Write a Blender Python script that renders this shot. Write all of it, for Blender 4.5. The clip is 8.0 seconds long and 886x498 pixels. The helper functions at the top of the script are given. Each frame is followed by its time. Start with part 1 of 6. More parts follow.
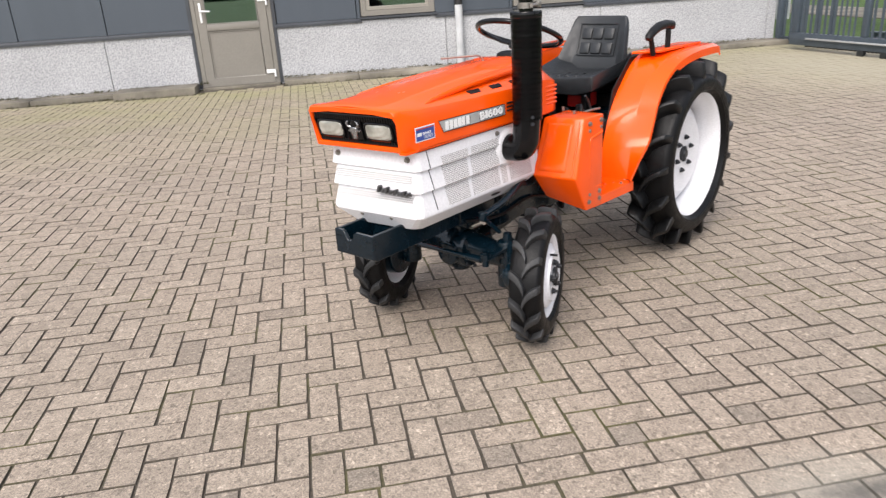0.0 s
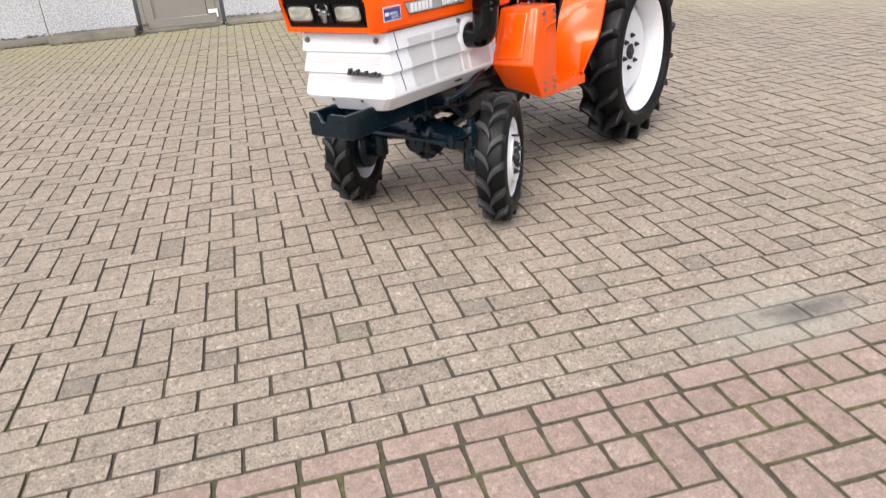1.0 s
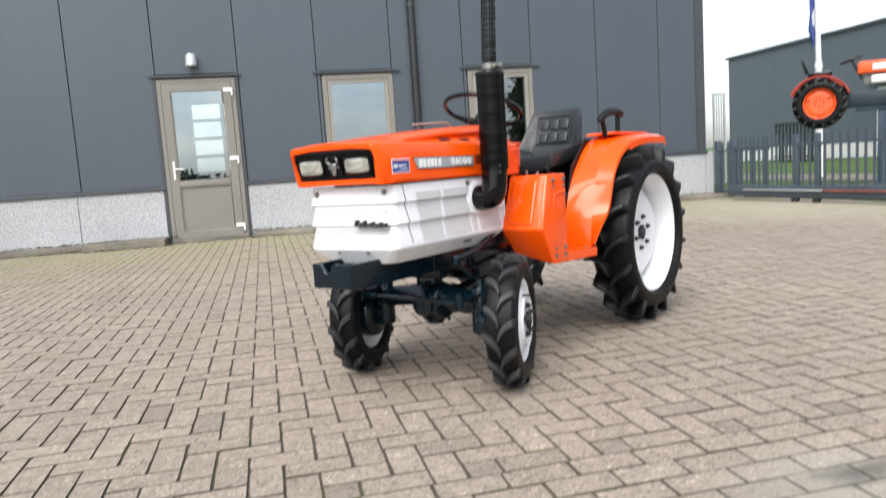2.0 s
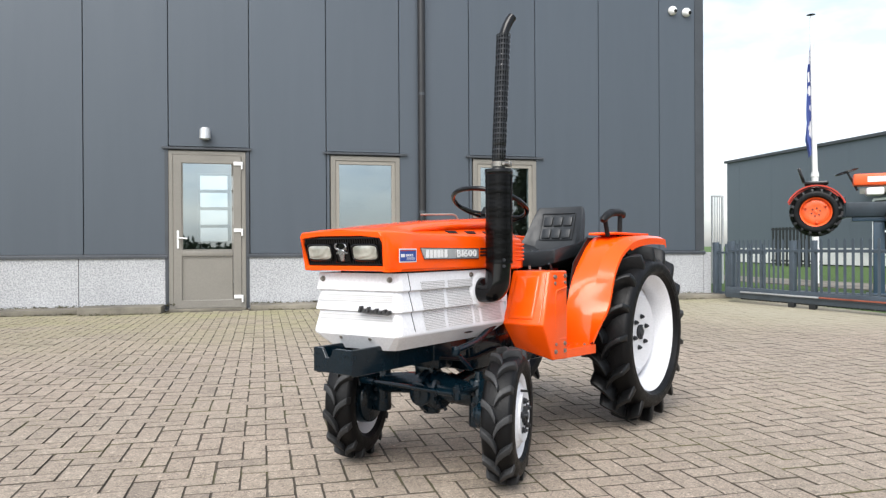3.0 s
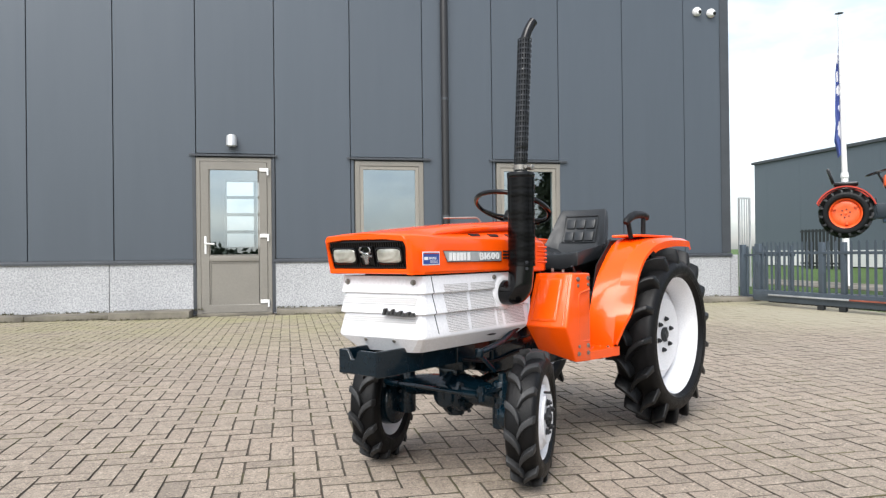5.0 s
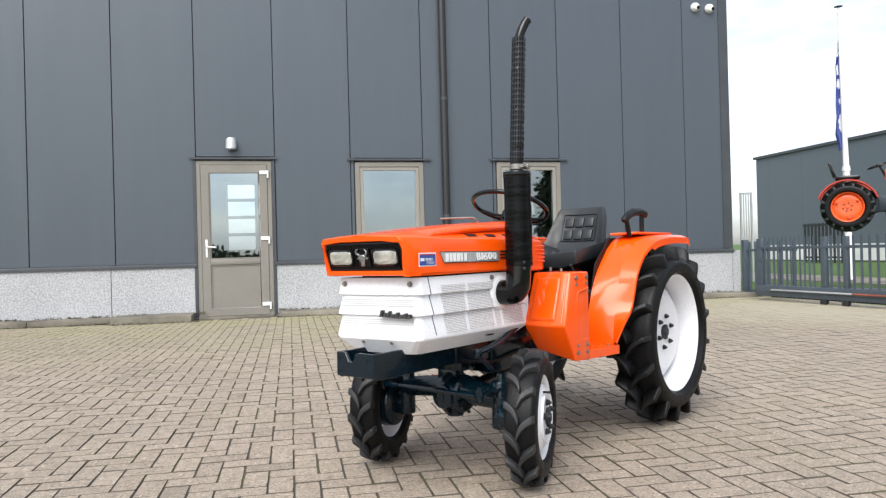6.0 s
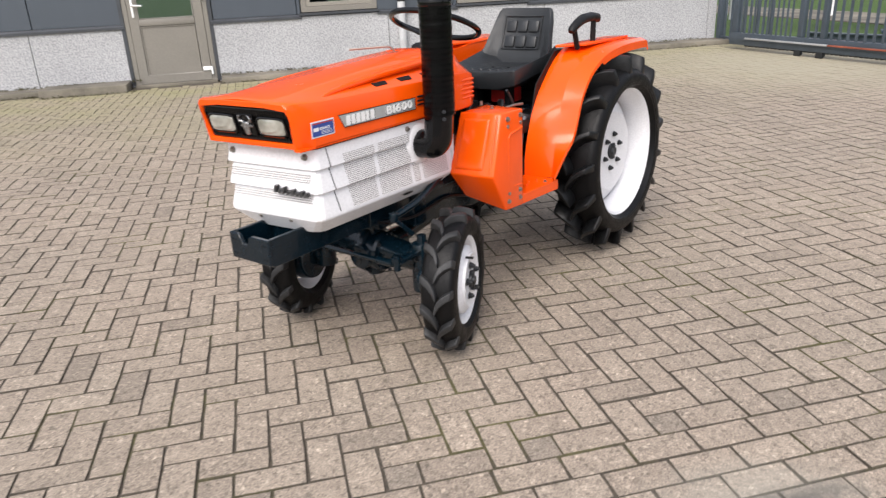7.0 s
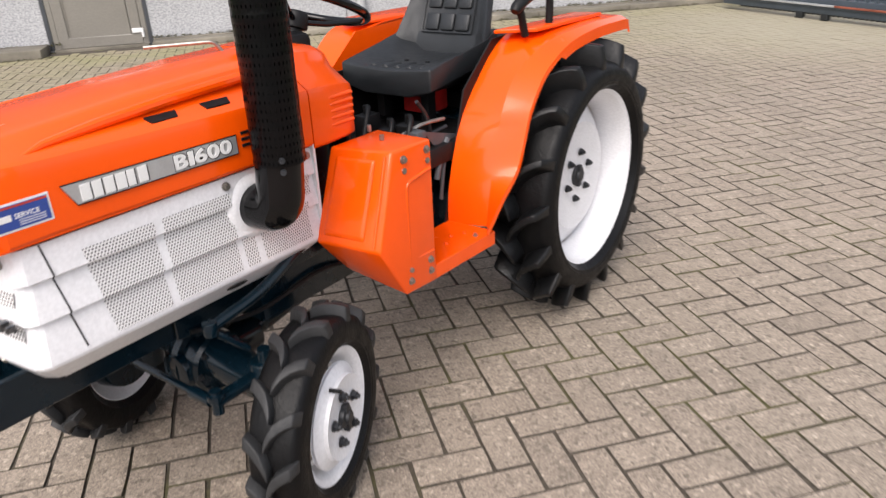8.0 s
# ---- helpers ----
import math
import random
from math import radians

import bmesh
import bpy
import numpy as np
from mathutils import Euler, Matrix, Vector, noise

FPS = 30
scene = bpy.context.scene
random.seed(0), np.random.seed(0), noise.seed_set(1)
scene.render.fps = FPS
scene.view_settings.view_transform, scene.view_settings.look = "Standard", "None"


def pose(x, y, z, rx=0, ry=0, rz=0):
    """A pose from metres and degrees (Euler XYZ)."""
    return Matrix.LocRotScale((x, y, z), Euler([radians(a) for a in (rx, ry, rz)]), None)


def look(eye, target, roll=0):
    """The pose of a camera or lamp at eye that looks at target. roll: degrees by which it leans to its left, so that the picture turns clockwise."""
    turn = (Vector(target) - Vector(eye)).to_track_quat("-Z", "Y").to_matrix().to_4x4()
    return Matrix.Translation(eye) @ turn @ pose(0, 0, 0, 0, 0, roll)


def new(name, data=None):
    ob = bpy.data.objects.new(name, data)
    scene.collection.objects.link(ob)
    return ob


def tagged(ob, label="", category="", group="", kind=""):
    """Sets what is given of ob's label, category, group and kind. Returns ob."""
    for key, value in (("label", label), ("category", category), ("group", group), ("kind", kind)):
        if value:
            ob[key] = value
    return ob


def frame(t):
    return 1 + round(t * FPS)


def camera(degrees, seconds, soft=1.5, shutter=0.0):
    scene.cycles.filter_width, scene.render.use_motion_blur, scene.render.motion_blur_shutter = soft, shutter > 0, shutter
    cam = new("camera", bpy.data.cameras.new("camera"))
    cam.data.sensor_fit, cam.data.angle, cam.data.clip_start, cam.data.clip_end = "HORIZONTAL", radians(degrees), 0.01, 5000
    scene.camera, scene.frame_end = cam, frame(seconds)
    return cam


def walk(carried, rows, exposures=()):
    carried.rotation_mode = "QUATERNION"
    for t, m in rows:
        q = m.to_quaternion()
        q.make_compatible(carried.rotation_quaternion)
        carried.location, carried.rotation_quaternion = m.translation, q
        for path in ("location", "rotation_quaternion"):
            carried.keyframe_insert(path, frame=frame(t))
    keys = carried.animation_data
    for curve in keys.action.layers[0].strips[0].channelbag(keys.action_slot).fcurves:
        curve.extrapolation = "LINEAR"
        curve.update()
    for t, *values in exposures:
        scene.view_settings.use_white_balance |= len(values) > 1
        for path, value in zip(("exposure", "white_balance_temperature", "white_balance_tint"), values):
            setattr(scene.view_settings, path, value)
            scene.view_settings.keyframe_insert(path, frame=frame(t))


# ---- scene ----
cam = camera(63.1, 8.0, soft=1.3, shutter=0.25)
PATH = [
    (0, (0.177, 0.028, 1.387), (0.492, 1.871, 0.676), -3.5),
    (0.5, (0.125, -0.186, 1.342), (0.54, 1.656, 0.68), -5.2),
    (1, (0.025, -0.216, 1.195), (0.457, 1.549, 0.36), -4.5),
    (1.4, (0.066, -0.12, 0.92), (0.447, 1.703, 0.192), -5.0),
    (1.5, (0.073, -0.106, 0.885), (0.443, 1.733, 0.192), -5.0),
    (1.6, (0.079, -0.118, 0.848), (0.489, 1.766, 0.32), -4.9),
    (1.7, (0.06, -0.188, 0.859), (0.5, 1.72, 0.448), -4.3),
    (1.8, (0.06, -0.179, 0.86), (0.511, 1.742, 0.53), -4.5),
    (2, (0.065, -0.152, 0.898), (0.532, 1.779, 0.666), -3.8),
    (2.2, (0.053, -0.155, 0.934), (0.573, 1.774, 0.866), -2.1),
    (3.3, (0.03, -0.193, 0.932), (0.506, 1.749, 0.932), 0.0),
    (3.5, (0.028, -0.199, 0.93), (0.494, 1.746, 0.933), -0.1),
    (4, (0.032, -0.2, 0.927), (0.475, 1.75, 0.928), -0.3),
    (4.5, (0.031, -0.205, 0.931), (0.457, 1.749, 0.93), -0.7),
    (4.7, (0.03, -0.211, 0.928), (0.452, 1.743, 0.931), -0.6),
    (5.8, (0.042, -0.211, 0.927), (0.455, 1.747, 0.935), -1.2),
    (6, (0.055, -0.208, 0.932), (0.469, 1.749, 0.938), -1.5),
    (6.2, (0.095, -0.154, 0.947), (0.512, 1.8, 0.903), -1.6),
    (6.5, (0.18, -0.092, 1.04), (0.511, 1.839, 0.639), -6.2),
    (7, (0.37, 0.147, 1.33), (0.802, 1.963, 0.613), -2.8),
    (7.5, (0.594, 0.546, 1.346), (1.091, 2.335, 0.603), -2.6),
    (7.8, (0.82, 0.894, 1.303), (1.342, 2.648, 0.498), -2.2),
    (8, (0.926, 1.1, 1.316), (1.379, 2.861, 0.484), -2.6),
]
walk(cam, [(t, look(eye, target, roll)) for t, eye, target, roll in PATH],
     [(0, 1.22, 6600, 13), (1.5, 1.23, 6520, 11), (2.2, 1.26, 6380, 9), (3.3, 1.26, 6380, 9), (6.0, 1.26, 6380, 9), (7.0, 1.12, 6600, 13), (8.0, 1.11, 6680, 14)])

# ---- daylight: a bright overcast sky with a soft sun ----
SUN_DIR = Vector((-0.36, -0.57, 0.74)).normalized()      # from the ground towards the sun
world = bpy.data.worlds.new("overcast_sky")
scene.world = world
world.use_nodes = True
wn = world.node_tree
wn.nodes.clear()
sky = wn.nodes.new("ShaderNodeTexSky")
sky.sky_type = "NISHITA"
sky.sun_disc = False
sky.sun_elevation = math.asin(SUN_DIR.z)
sky.sun_rotation = math.atan2(SUN_DIR.x, SUN_DIR.y)
sky.air_density, sky.dust_density, sky.ozone_density = 1.0, 1.5, 1.0
haze = wn.nodes.new("ShaderNodeHueSaturation")
haze.inputs["Saturation"].default_value = 0.35
bg = wn.nodes.new("ShaderNodeBackground")
bg.inputs["Strength"].default_value = 0.122
wout = wn.nodes.new("ShaderNodeOutputWorld")
wn.links.new(sky.outputs[0], haze.inputs["Color"])
clouds = wn.nodes.new("ShaderNodeTexNoise")
clouds.inputs["Scale"].default_value, clouds.inputs["Detail"].default_value, clouds.inputs["Roughness"].default_value = 12.0, 6.0, 0.55
cloud_map = wn.nodes.new("ShaderNodeMapping")
cloud_map.inputs["Scale"].default_value = (1.0, 1.0, 2.6)
wn.links.new(wn.nodes.new("ShaderNodeTexCoord").outputs["Generated"], cloud_map.inputs[0])
wn.links.new(cloud_map.outputs[0], clouds.inputs["Vector"])
cloud_tone = wn.nodes.new("ShaderNodeValToRGB")
cloud_tone.color_ramp.elements[0].position, cloud_tone.color_ramp.elements[0].color = 0.35, (0.86, 0.9, 0.94, 1)
cloud_tone.color_ramp.elements[1].position, cloud_tone.color_ramp.elements[1].color = 0.62, (1.12, 1.1, 1.08, 1)
wn.links.new(clouds.outputs["Fac"], cloud_tone.inputs[0])
cloudy = wn.nodes.new("ShaderNodeMix")
cloudy.data_type, cloudy.blend_type = "RGBA", "MULTIPLY"
cloudy.inputs[0].default_value = 1.0
wn.links.new(haze.outputs[0], cloudy.inputs[6])
wn.links.new(cloud_tone.outputs[0], cloudy.inputs[7])
# an overcast sky is brighter overhead than at the horizon
sky_dir = wn.nodes.new("ShaderNodeSeparateXYZ")
wn.links.new(wn.nodes.new("ShaderNodeTexCoord").outputs["Generated"], sky_dir.inputs[0])
lift = wn.nodes.new("ShaderNodeMapRange")
for k, v in zip((1, 2, 3, 4), (0.0, 1.0, 0.7, 1.4)):
    lift.inputs[k].default_value = v
wn.links.new(sky_dir.outputs["Z"], lift.inputs[0])
dome = wn.nodes.new("ShaderNodeMix")
dome.data_type, dome.blend_type = "RGBA", "MULTIPLY"
dome.inputs[0].default_value = 1.0
wn.links.new(cloudy.outputs[2], dome.inputs[6])
wn.links.new(lift.outputs[0], dome.inputs[7])
wn.links.new(dome.outputs[2], bg.inputs[0])
wn.links.new(bg.outputs[0], wout.inputs[0])

sun_data = bpy.data.lights.new("sun", "SUN")
sun_data.energy, sun_data.angle, sun_data.color = 1.42, radians(40), (1.0, 0.95, 0.88)
sun = new("sun", sun_data)
sun.matrix_world = look(SUN_DIR * 40, (0, 0, 0))
scene.view_settings.exposure = 1.3


# ---- materials ----
def mat_new(name):
    m = bpy.data.materials.new(name)
    m.use_nodes = True
    nt = m.node_tree
    nt.nodes.clear()
    out = nt.nodes.new("ShaderNodeOutputMaterial")
    bsdf = nt.nodes.new("ShaderNodeBsdfPrincipled")
    nt.links.new(bsdf.outputs[0], out.inputs[0])
    return m, nt, bsdf


def coord(nt):
    return nt.nodes.new("ShaderNodeTexCoord").outputs["Object"]


def noise_fac(nt, scale, detail=4.0, rough=0.55, vec=None):
    n = nt.nodes.new("ShaderNodeTexNoise")
    n.inputs["Scale"].default_value, n.inputs["Detail"].default_value, n.inputs["Roughness"].default_value = scale, detail, rough
    nt.links.new(vec if vec is not None else coord(nt), n.inputs["Vector"])
    return n.outputs["Fac"]


def ramp(nt, fac, stops):
    r = nt.nodes.new("ShaderNodeValToRGB")
    el = r.color_ramp.elements
    while len(el) < len(stops):
        el.new(0.5)
    for e, (p, c) in zip(el, stops):
        e.position, e.color = p, (*c, 1) if len(c) == 3 else c
    nt.links.new(fac, r.inputs[0])
    return r.outputs[0]


def grey(v):
    return (v, v, v)


def mixc(nt, fac, a, b, kind="MIX"):
    m = nt.nodes.new("ShaderNodeMix")
    m.data_type, m.blend_type = "RGBA", kind
    for sock, v in ((m.inputs[0], fac), (m.inputs[6], a), (m.inputs[7], b)):
        if isinstance(v, (int, float)):
            sock.default_value = v
        elif isinstance(v, tuple):
            sock.default_value = (*v, 1)
        else:
            nt.links.new(v, sock)
    return m.outputs[2]


def bump(nt, bsdf, height, strength, distance=0.01):
    b = nt.nodes.new("ShaderNodeBump")
    b.inputs["Strength"].default_value, b.inputs["Distance"].default_value = strength, distance
    nt.links.new(height, b.inputs["Height"])
    nt.links.new(b.outputs[0], bsdf.inputs["Normal"])


def paint(name, color, rough=0.35, metal=0.0, coat=0.0, vary=0.12, scale=6.0, relief=0.0, relief_scale=60.0, spec=0.5, speckle=0.1):
    """A painted or moulded surface: two scales of slight tone change and a fine relief."""
    m, nt, b = mat_new(name)
    lo = tuple(c * (1 - vary) for c in color)
    hi = tuple(min(1, c * (1 + vary)) for c in color)
    big = ramp(nt, noise_fac(nt, scale), [(0.3, lo), (0.7, hi)])
    fine = ramp(nt, noise_fac(nt, scale * 25, 3), [(0.35, grey(1.0 - speckle)), (0.65, grey(1.0))])
    nt.links.new(mixc(nt, 1.0, big, fine, "MULTIPLY"), b.inputs["Base Color"])
    rr = ramp(nt, noise_fac(nt, scale * 3, 5), [(0.3, grey(max(0.02, rough * 0.8))), (0.75, grey(min(1, rough * 1.3)))])
    nt.links.new(rr, b.inputs["Roughness"])
    b.inputs["Metallic"].default_value = metal
    b.inputs["Coat Weight"].default_value = coat
    b.inputs["Coat Roughness"].default_value = 0.08
    b.inputs["Specular IOR Level"].default_value = spec
    if relief:
        bump(nt, b, noise_fac(nt, relief_scale, 5), relief, 0.004)
    return m


ORANGE = paint("orange_enamel", (0.92, 0.09, 0.002), 0.22, 0, 0.42, 0.05, 5, spec=0.2, speckle=0.02)
WHITE = paint("white_enamel", (0.79, 0.79, 0.81), 0.4, 0, 0.25, 0.03, 5)
TEAL = paint("dark_teal_enamel", (0.0016, 0.0085, 0.0145), 0.24, 0, 0.3, 0.15, 8, spec=0.25)
RUBBER = paint("tyre_rubber", (0.0026, 0.0026, 0.003), 0.45, 0, 0, 0.25, 9, 0.35, 120, 0.22)
RUBBER_LUG = paint("tyre_lug_rubber", (0.021, 0.0215, 0.0225), 0.55, 0, 0, 0.4, 9, 0.35, 120, 0.4)
REAR_LUG = paint("rear_lug_rubber", (0.0068, 0.0071, 0.0078), 0.4, 0, 0, 0.4, 9, 0.3, 90, 0.28)
BLACK = paint("black_enamel", (0.0028, 0.0028, 0.0032), 0.14, 0, 0.25, 0.2, 12, spec=0.2)
BLACK_MATT = paint("black_plastic", (0.005, 0.005, 0.0055), 0.5, 0, 0, 0.2, 12, spec=0.3)
VINYL = paint("seat_vinyl", (0.015, 0.017, 0.019), 0.42, 0, 0, 0.2, 10, 0.25, 260, 0.45)
STEEL = paint("zinc_steel", (0.32, 0.30, 0.27), 0.4, 0.85, 0, 0.2, 30)
IRON = paint("dark_iron", (0.03, 0.032, 0.036), 0.45, 0.4, 0, 0.3, 20)
SILVER = paint("brushed_badge", (0.52, 0.53, 0.54), 0.38, 0.55, 0, 0.1, 20)
RED_PART = paint("red_primer", (0.42, 0.012, 0.01), 0.45, 0, 0, 0.15, 12)
SCRIPT_METAL = paint("grey_script_metal", (0.11, 0.112, 0.116), 0.3, 0.6, 0, 0.3, 40)
EMBLEM = paint("worn_emblem_metal", (0.34, 0.345, 0.35), 0.24, 0.85, 0, 0.3, 40)
LETTER_WHITE = paint("letter_white", (0.8, 0.8, 0.79), 0.4, 0, 0, 0.02, 20)
DECAL_BLUE = paint("decal_blue", (0.03, 0.07, 0.30), 0.35, 0, 0, 0.05, 20)
DECAL_RED = paint("decal_red", (0.5, 0.05, 0.03), 0.35, 0, 0, 0.05, 20)
GALV_DULL = paint("dull_grey_sheet", (0.09, 0.095, 0.103), 0.5, 0.3, 0, 0.2, 9)
STANDPIPE = paint("light_grey_standpipe", (0.47, 0.48, 0.49), 0.5, 0, 0, 0.15, 4)
PVC = paint("taupe_window_frame", (0.2, 0.186, 0.162), 0.45, 0, 0, 0.05, 2)
PVC_LIGHT = paint("light_frame", (0.25, 0.232, 0.2), 0.45, 0, 0, 0.05, 2)
WHITE_PLASTIC = paint("white_plastic", (0.8, 0.8, 0.79), 0.4, 0, 0, 0.03, 10)
TRIM_DARK = paint("anthracite_trim", (0.055, 0.06, 0.068), 0.4, 0.2, 0, 0.12, 3)
PIPE_DARK = paint("dark_brown_pipe", (0.015, 0.0145, 0.0155), 0.4, 0, 0, 0.1, 3)
FENCE = paint("blue_grey_powder_coat", (0.062, 0.08, 0.1), 0.45, 0.1, 0, 0.15, 3)
FENCE_DARK = paint("black_fence_steel", (0.018, 0.02, 0.022), 0.5, 0.1, 0, 0.1, 3)
GALV = paint("galvanised_steel", (0.5, 0.51, 0.52), 0.45, 0.5, 0, 0.1, 6)
CONCRETE = paint("kerb_concrete", (0.175, 0.158, 0.126), 0.9, 0, 0, 0.55, 1.3, 0.6, 60)
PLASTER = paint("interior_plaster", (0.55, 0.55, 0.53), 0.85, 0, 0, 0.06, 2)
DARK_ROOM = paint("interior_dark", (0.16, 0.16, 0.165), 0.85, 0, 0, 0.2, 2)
POLE_WHITE = paint("white_pole_lacquer", (0.8, 0.8, 0.8), 0.35, 0, 0, 0.02, 2)
BLUE_STEEL = paint("dark_blue_steel", (0.03, 0.055, 0.085), 0.4, 0.1, 0, 0.12, 3)
FAR_RED = paint("weathered_orange_red", (0.78, 0.1, 0.015), 0.5, 0, 0.1, 0.12, 5)
FAR_FENDER = paint("dull_red_paint", (0.45, 0.03, 0.012), 0.5, 0, 0.1, 0.2, 4)
LIGHT_PLINTH = paint("pale_concrete_plinth", (0.6, 0.6, 0.58), 0.8, 0, 0, 0.12, 1)
ASPHALT = paint("asphalt", (0.055, 0.054, 0.052), 0.9, 0, 0, 0.25, 2, 0.6, 80)
FAR_DARK = paint("dark_machinery", (0.02, 0.03, 0.04), 0.5, 0.2, 0, 0.2, 6)


def panel_mat(name, color, rough):
    """Coated steel cladding: faint streaks that run down, a very shallow oil-canning."""
    m, nt, b = mat_new(name)
    mp = nt.nodes.new("ShaderNodeMapping")
    mp.inputs["Scale"].default_value = (3.0, 3.0, 0.25)
    nt.links.new(coord(nt), mp.inputs[0])
    streak = noise_fac(nt, 2.2, 5, 0.6, mp.outputs[0])
    lo, hi = tuple(c * 0.965 for c in color), tuple(c * 1.035 for c in color)
    rnd = nt.nodes.new("ShaderNodeObjectInfo").outputs["Random"]
    tone = ramp(nt, rnd, [(0.0, grey(0.97)), (1.0, grey(1.03))])
    nt.links.new(mixc(nt, 1.0, ramp(nt, streak, [(0.3, lo), (0.7, hi)]), tone, "MULTIPLY"), b.inputs["Base Color"])
    nt.links.new(ramp(nt, streak, [(0.2, grey(rough * 0.85)), (0.8, grey(rough * 1.15))]), b.inputs["Roughness"])
    b.inputs["Metallic"].default_value = 0.15
    b.inputs["Specular IOR Level"].default_value = 0.65
    bump(nt, b, noise_fac(nt, 1.1, 2), 0.02, 0.02)
    return m


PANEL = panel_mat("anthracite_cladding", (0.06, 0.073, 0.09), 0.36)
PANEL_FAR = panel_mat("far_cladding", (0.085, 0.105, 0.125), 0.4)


def granite_mat():
    """Washed pebble concrete of the plinth: pale chips in a grey matrix."""
    m, nt, b = mat_new("washed_pebble_concrete")
    pebbles = noise_fac(nt, 47, 3, 0.65)
    chips = ramp(nt, pebbles, [(0.36, (0.275, 0.28, 0.288)), (0.5, (0.4, 0.406, 0.418)), (0.64, (0.52, 0.522, 0.532))])
    stain = ramp(nt, noise_fac(nt, 1.2, 6), [(0.25, (0.78, 0.78, 0.78)), (0.75, (1.0, 1.0, 1.0))])
    nt.links.new(mixc(nt, 1.0, chips, stain, "MULTIPLY"), b.inputs["Base Color"])
    b.inputs["Roughness"].default_value = 0.8
    bump(nt, b, pebbles, 0.4, 0.006)
    return m


GRANITE = granite_mat()


SPILL = (1.47, 1.39)
SPILL_CORE = (1.565, 1.4)
DUST = (7.4, 8.4)                 # sand driven over the paving by the gate


def spill_distance(nt, geo, centre, stretch, wander, size=1.0):
    """Distance from a spot, longer along x, with a ragged edge."""
    sub = nt.nodes.new("ShaderNodeVectorMath")
    sub.operation = "SUBTRACT"
    sub.inputs[1].default_value = (*centre, 0)
    nt.links.new(geo, sub.inputs[0])
    mul = nt.nodes.new("ShaderNodeVectorMath")
    mul.operation = "MULTIPLY"
    mul.inputs[1].default_value = (1.0 / size, stretch / size, 0.0)
    nt.links.new(sub.outputs[0], mul.inputs[0])
    far = nt.nodes.new("ShaderNodeVectorMath")
    far.operation = "LENGTH"
    nt.links.new(mul.outputs[0], far.inputs[0])
    add = nt.nodes.new("ShaderNodeMath")
    add.operation = "MULTIPLY_ADD"
    nt.links.new(noise_fac(nt, 11 / size, 6, 0.7, geo), add.inputs[0])
    add.inputs[1].default_value = wander
    nt.links.new(far.outputs["Value"], add.inputs[2])
    return add.outputs[0]


def spill_masks(nt, geo):
    """A spot of washed-out cement on the paving: a pale film, and a long dark damp core."""
    film = ramp(nt, spill_distance(nt, geo, SPILL, 1.5, 0.35), [(0.24, grey(0.55)), (0.56, grey(0.0))])
    core = ramp(nt, spill_distance(nt, geo, SPILL_CORE, 3.0, 0.34), [(0.22, grey(0.92)), (0.4, grey(0.0))])
    return film, core


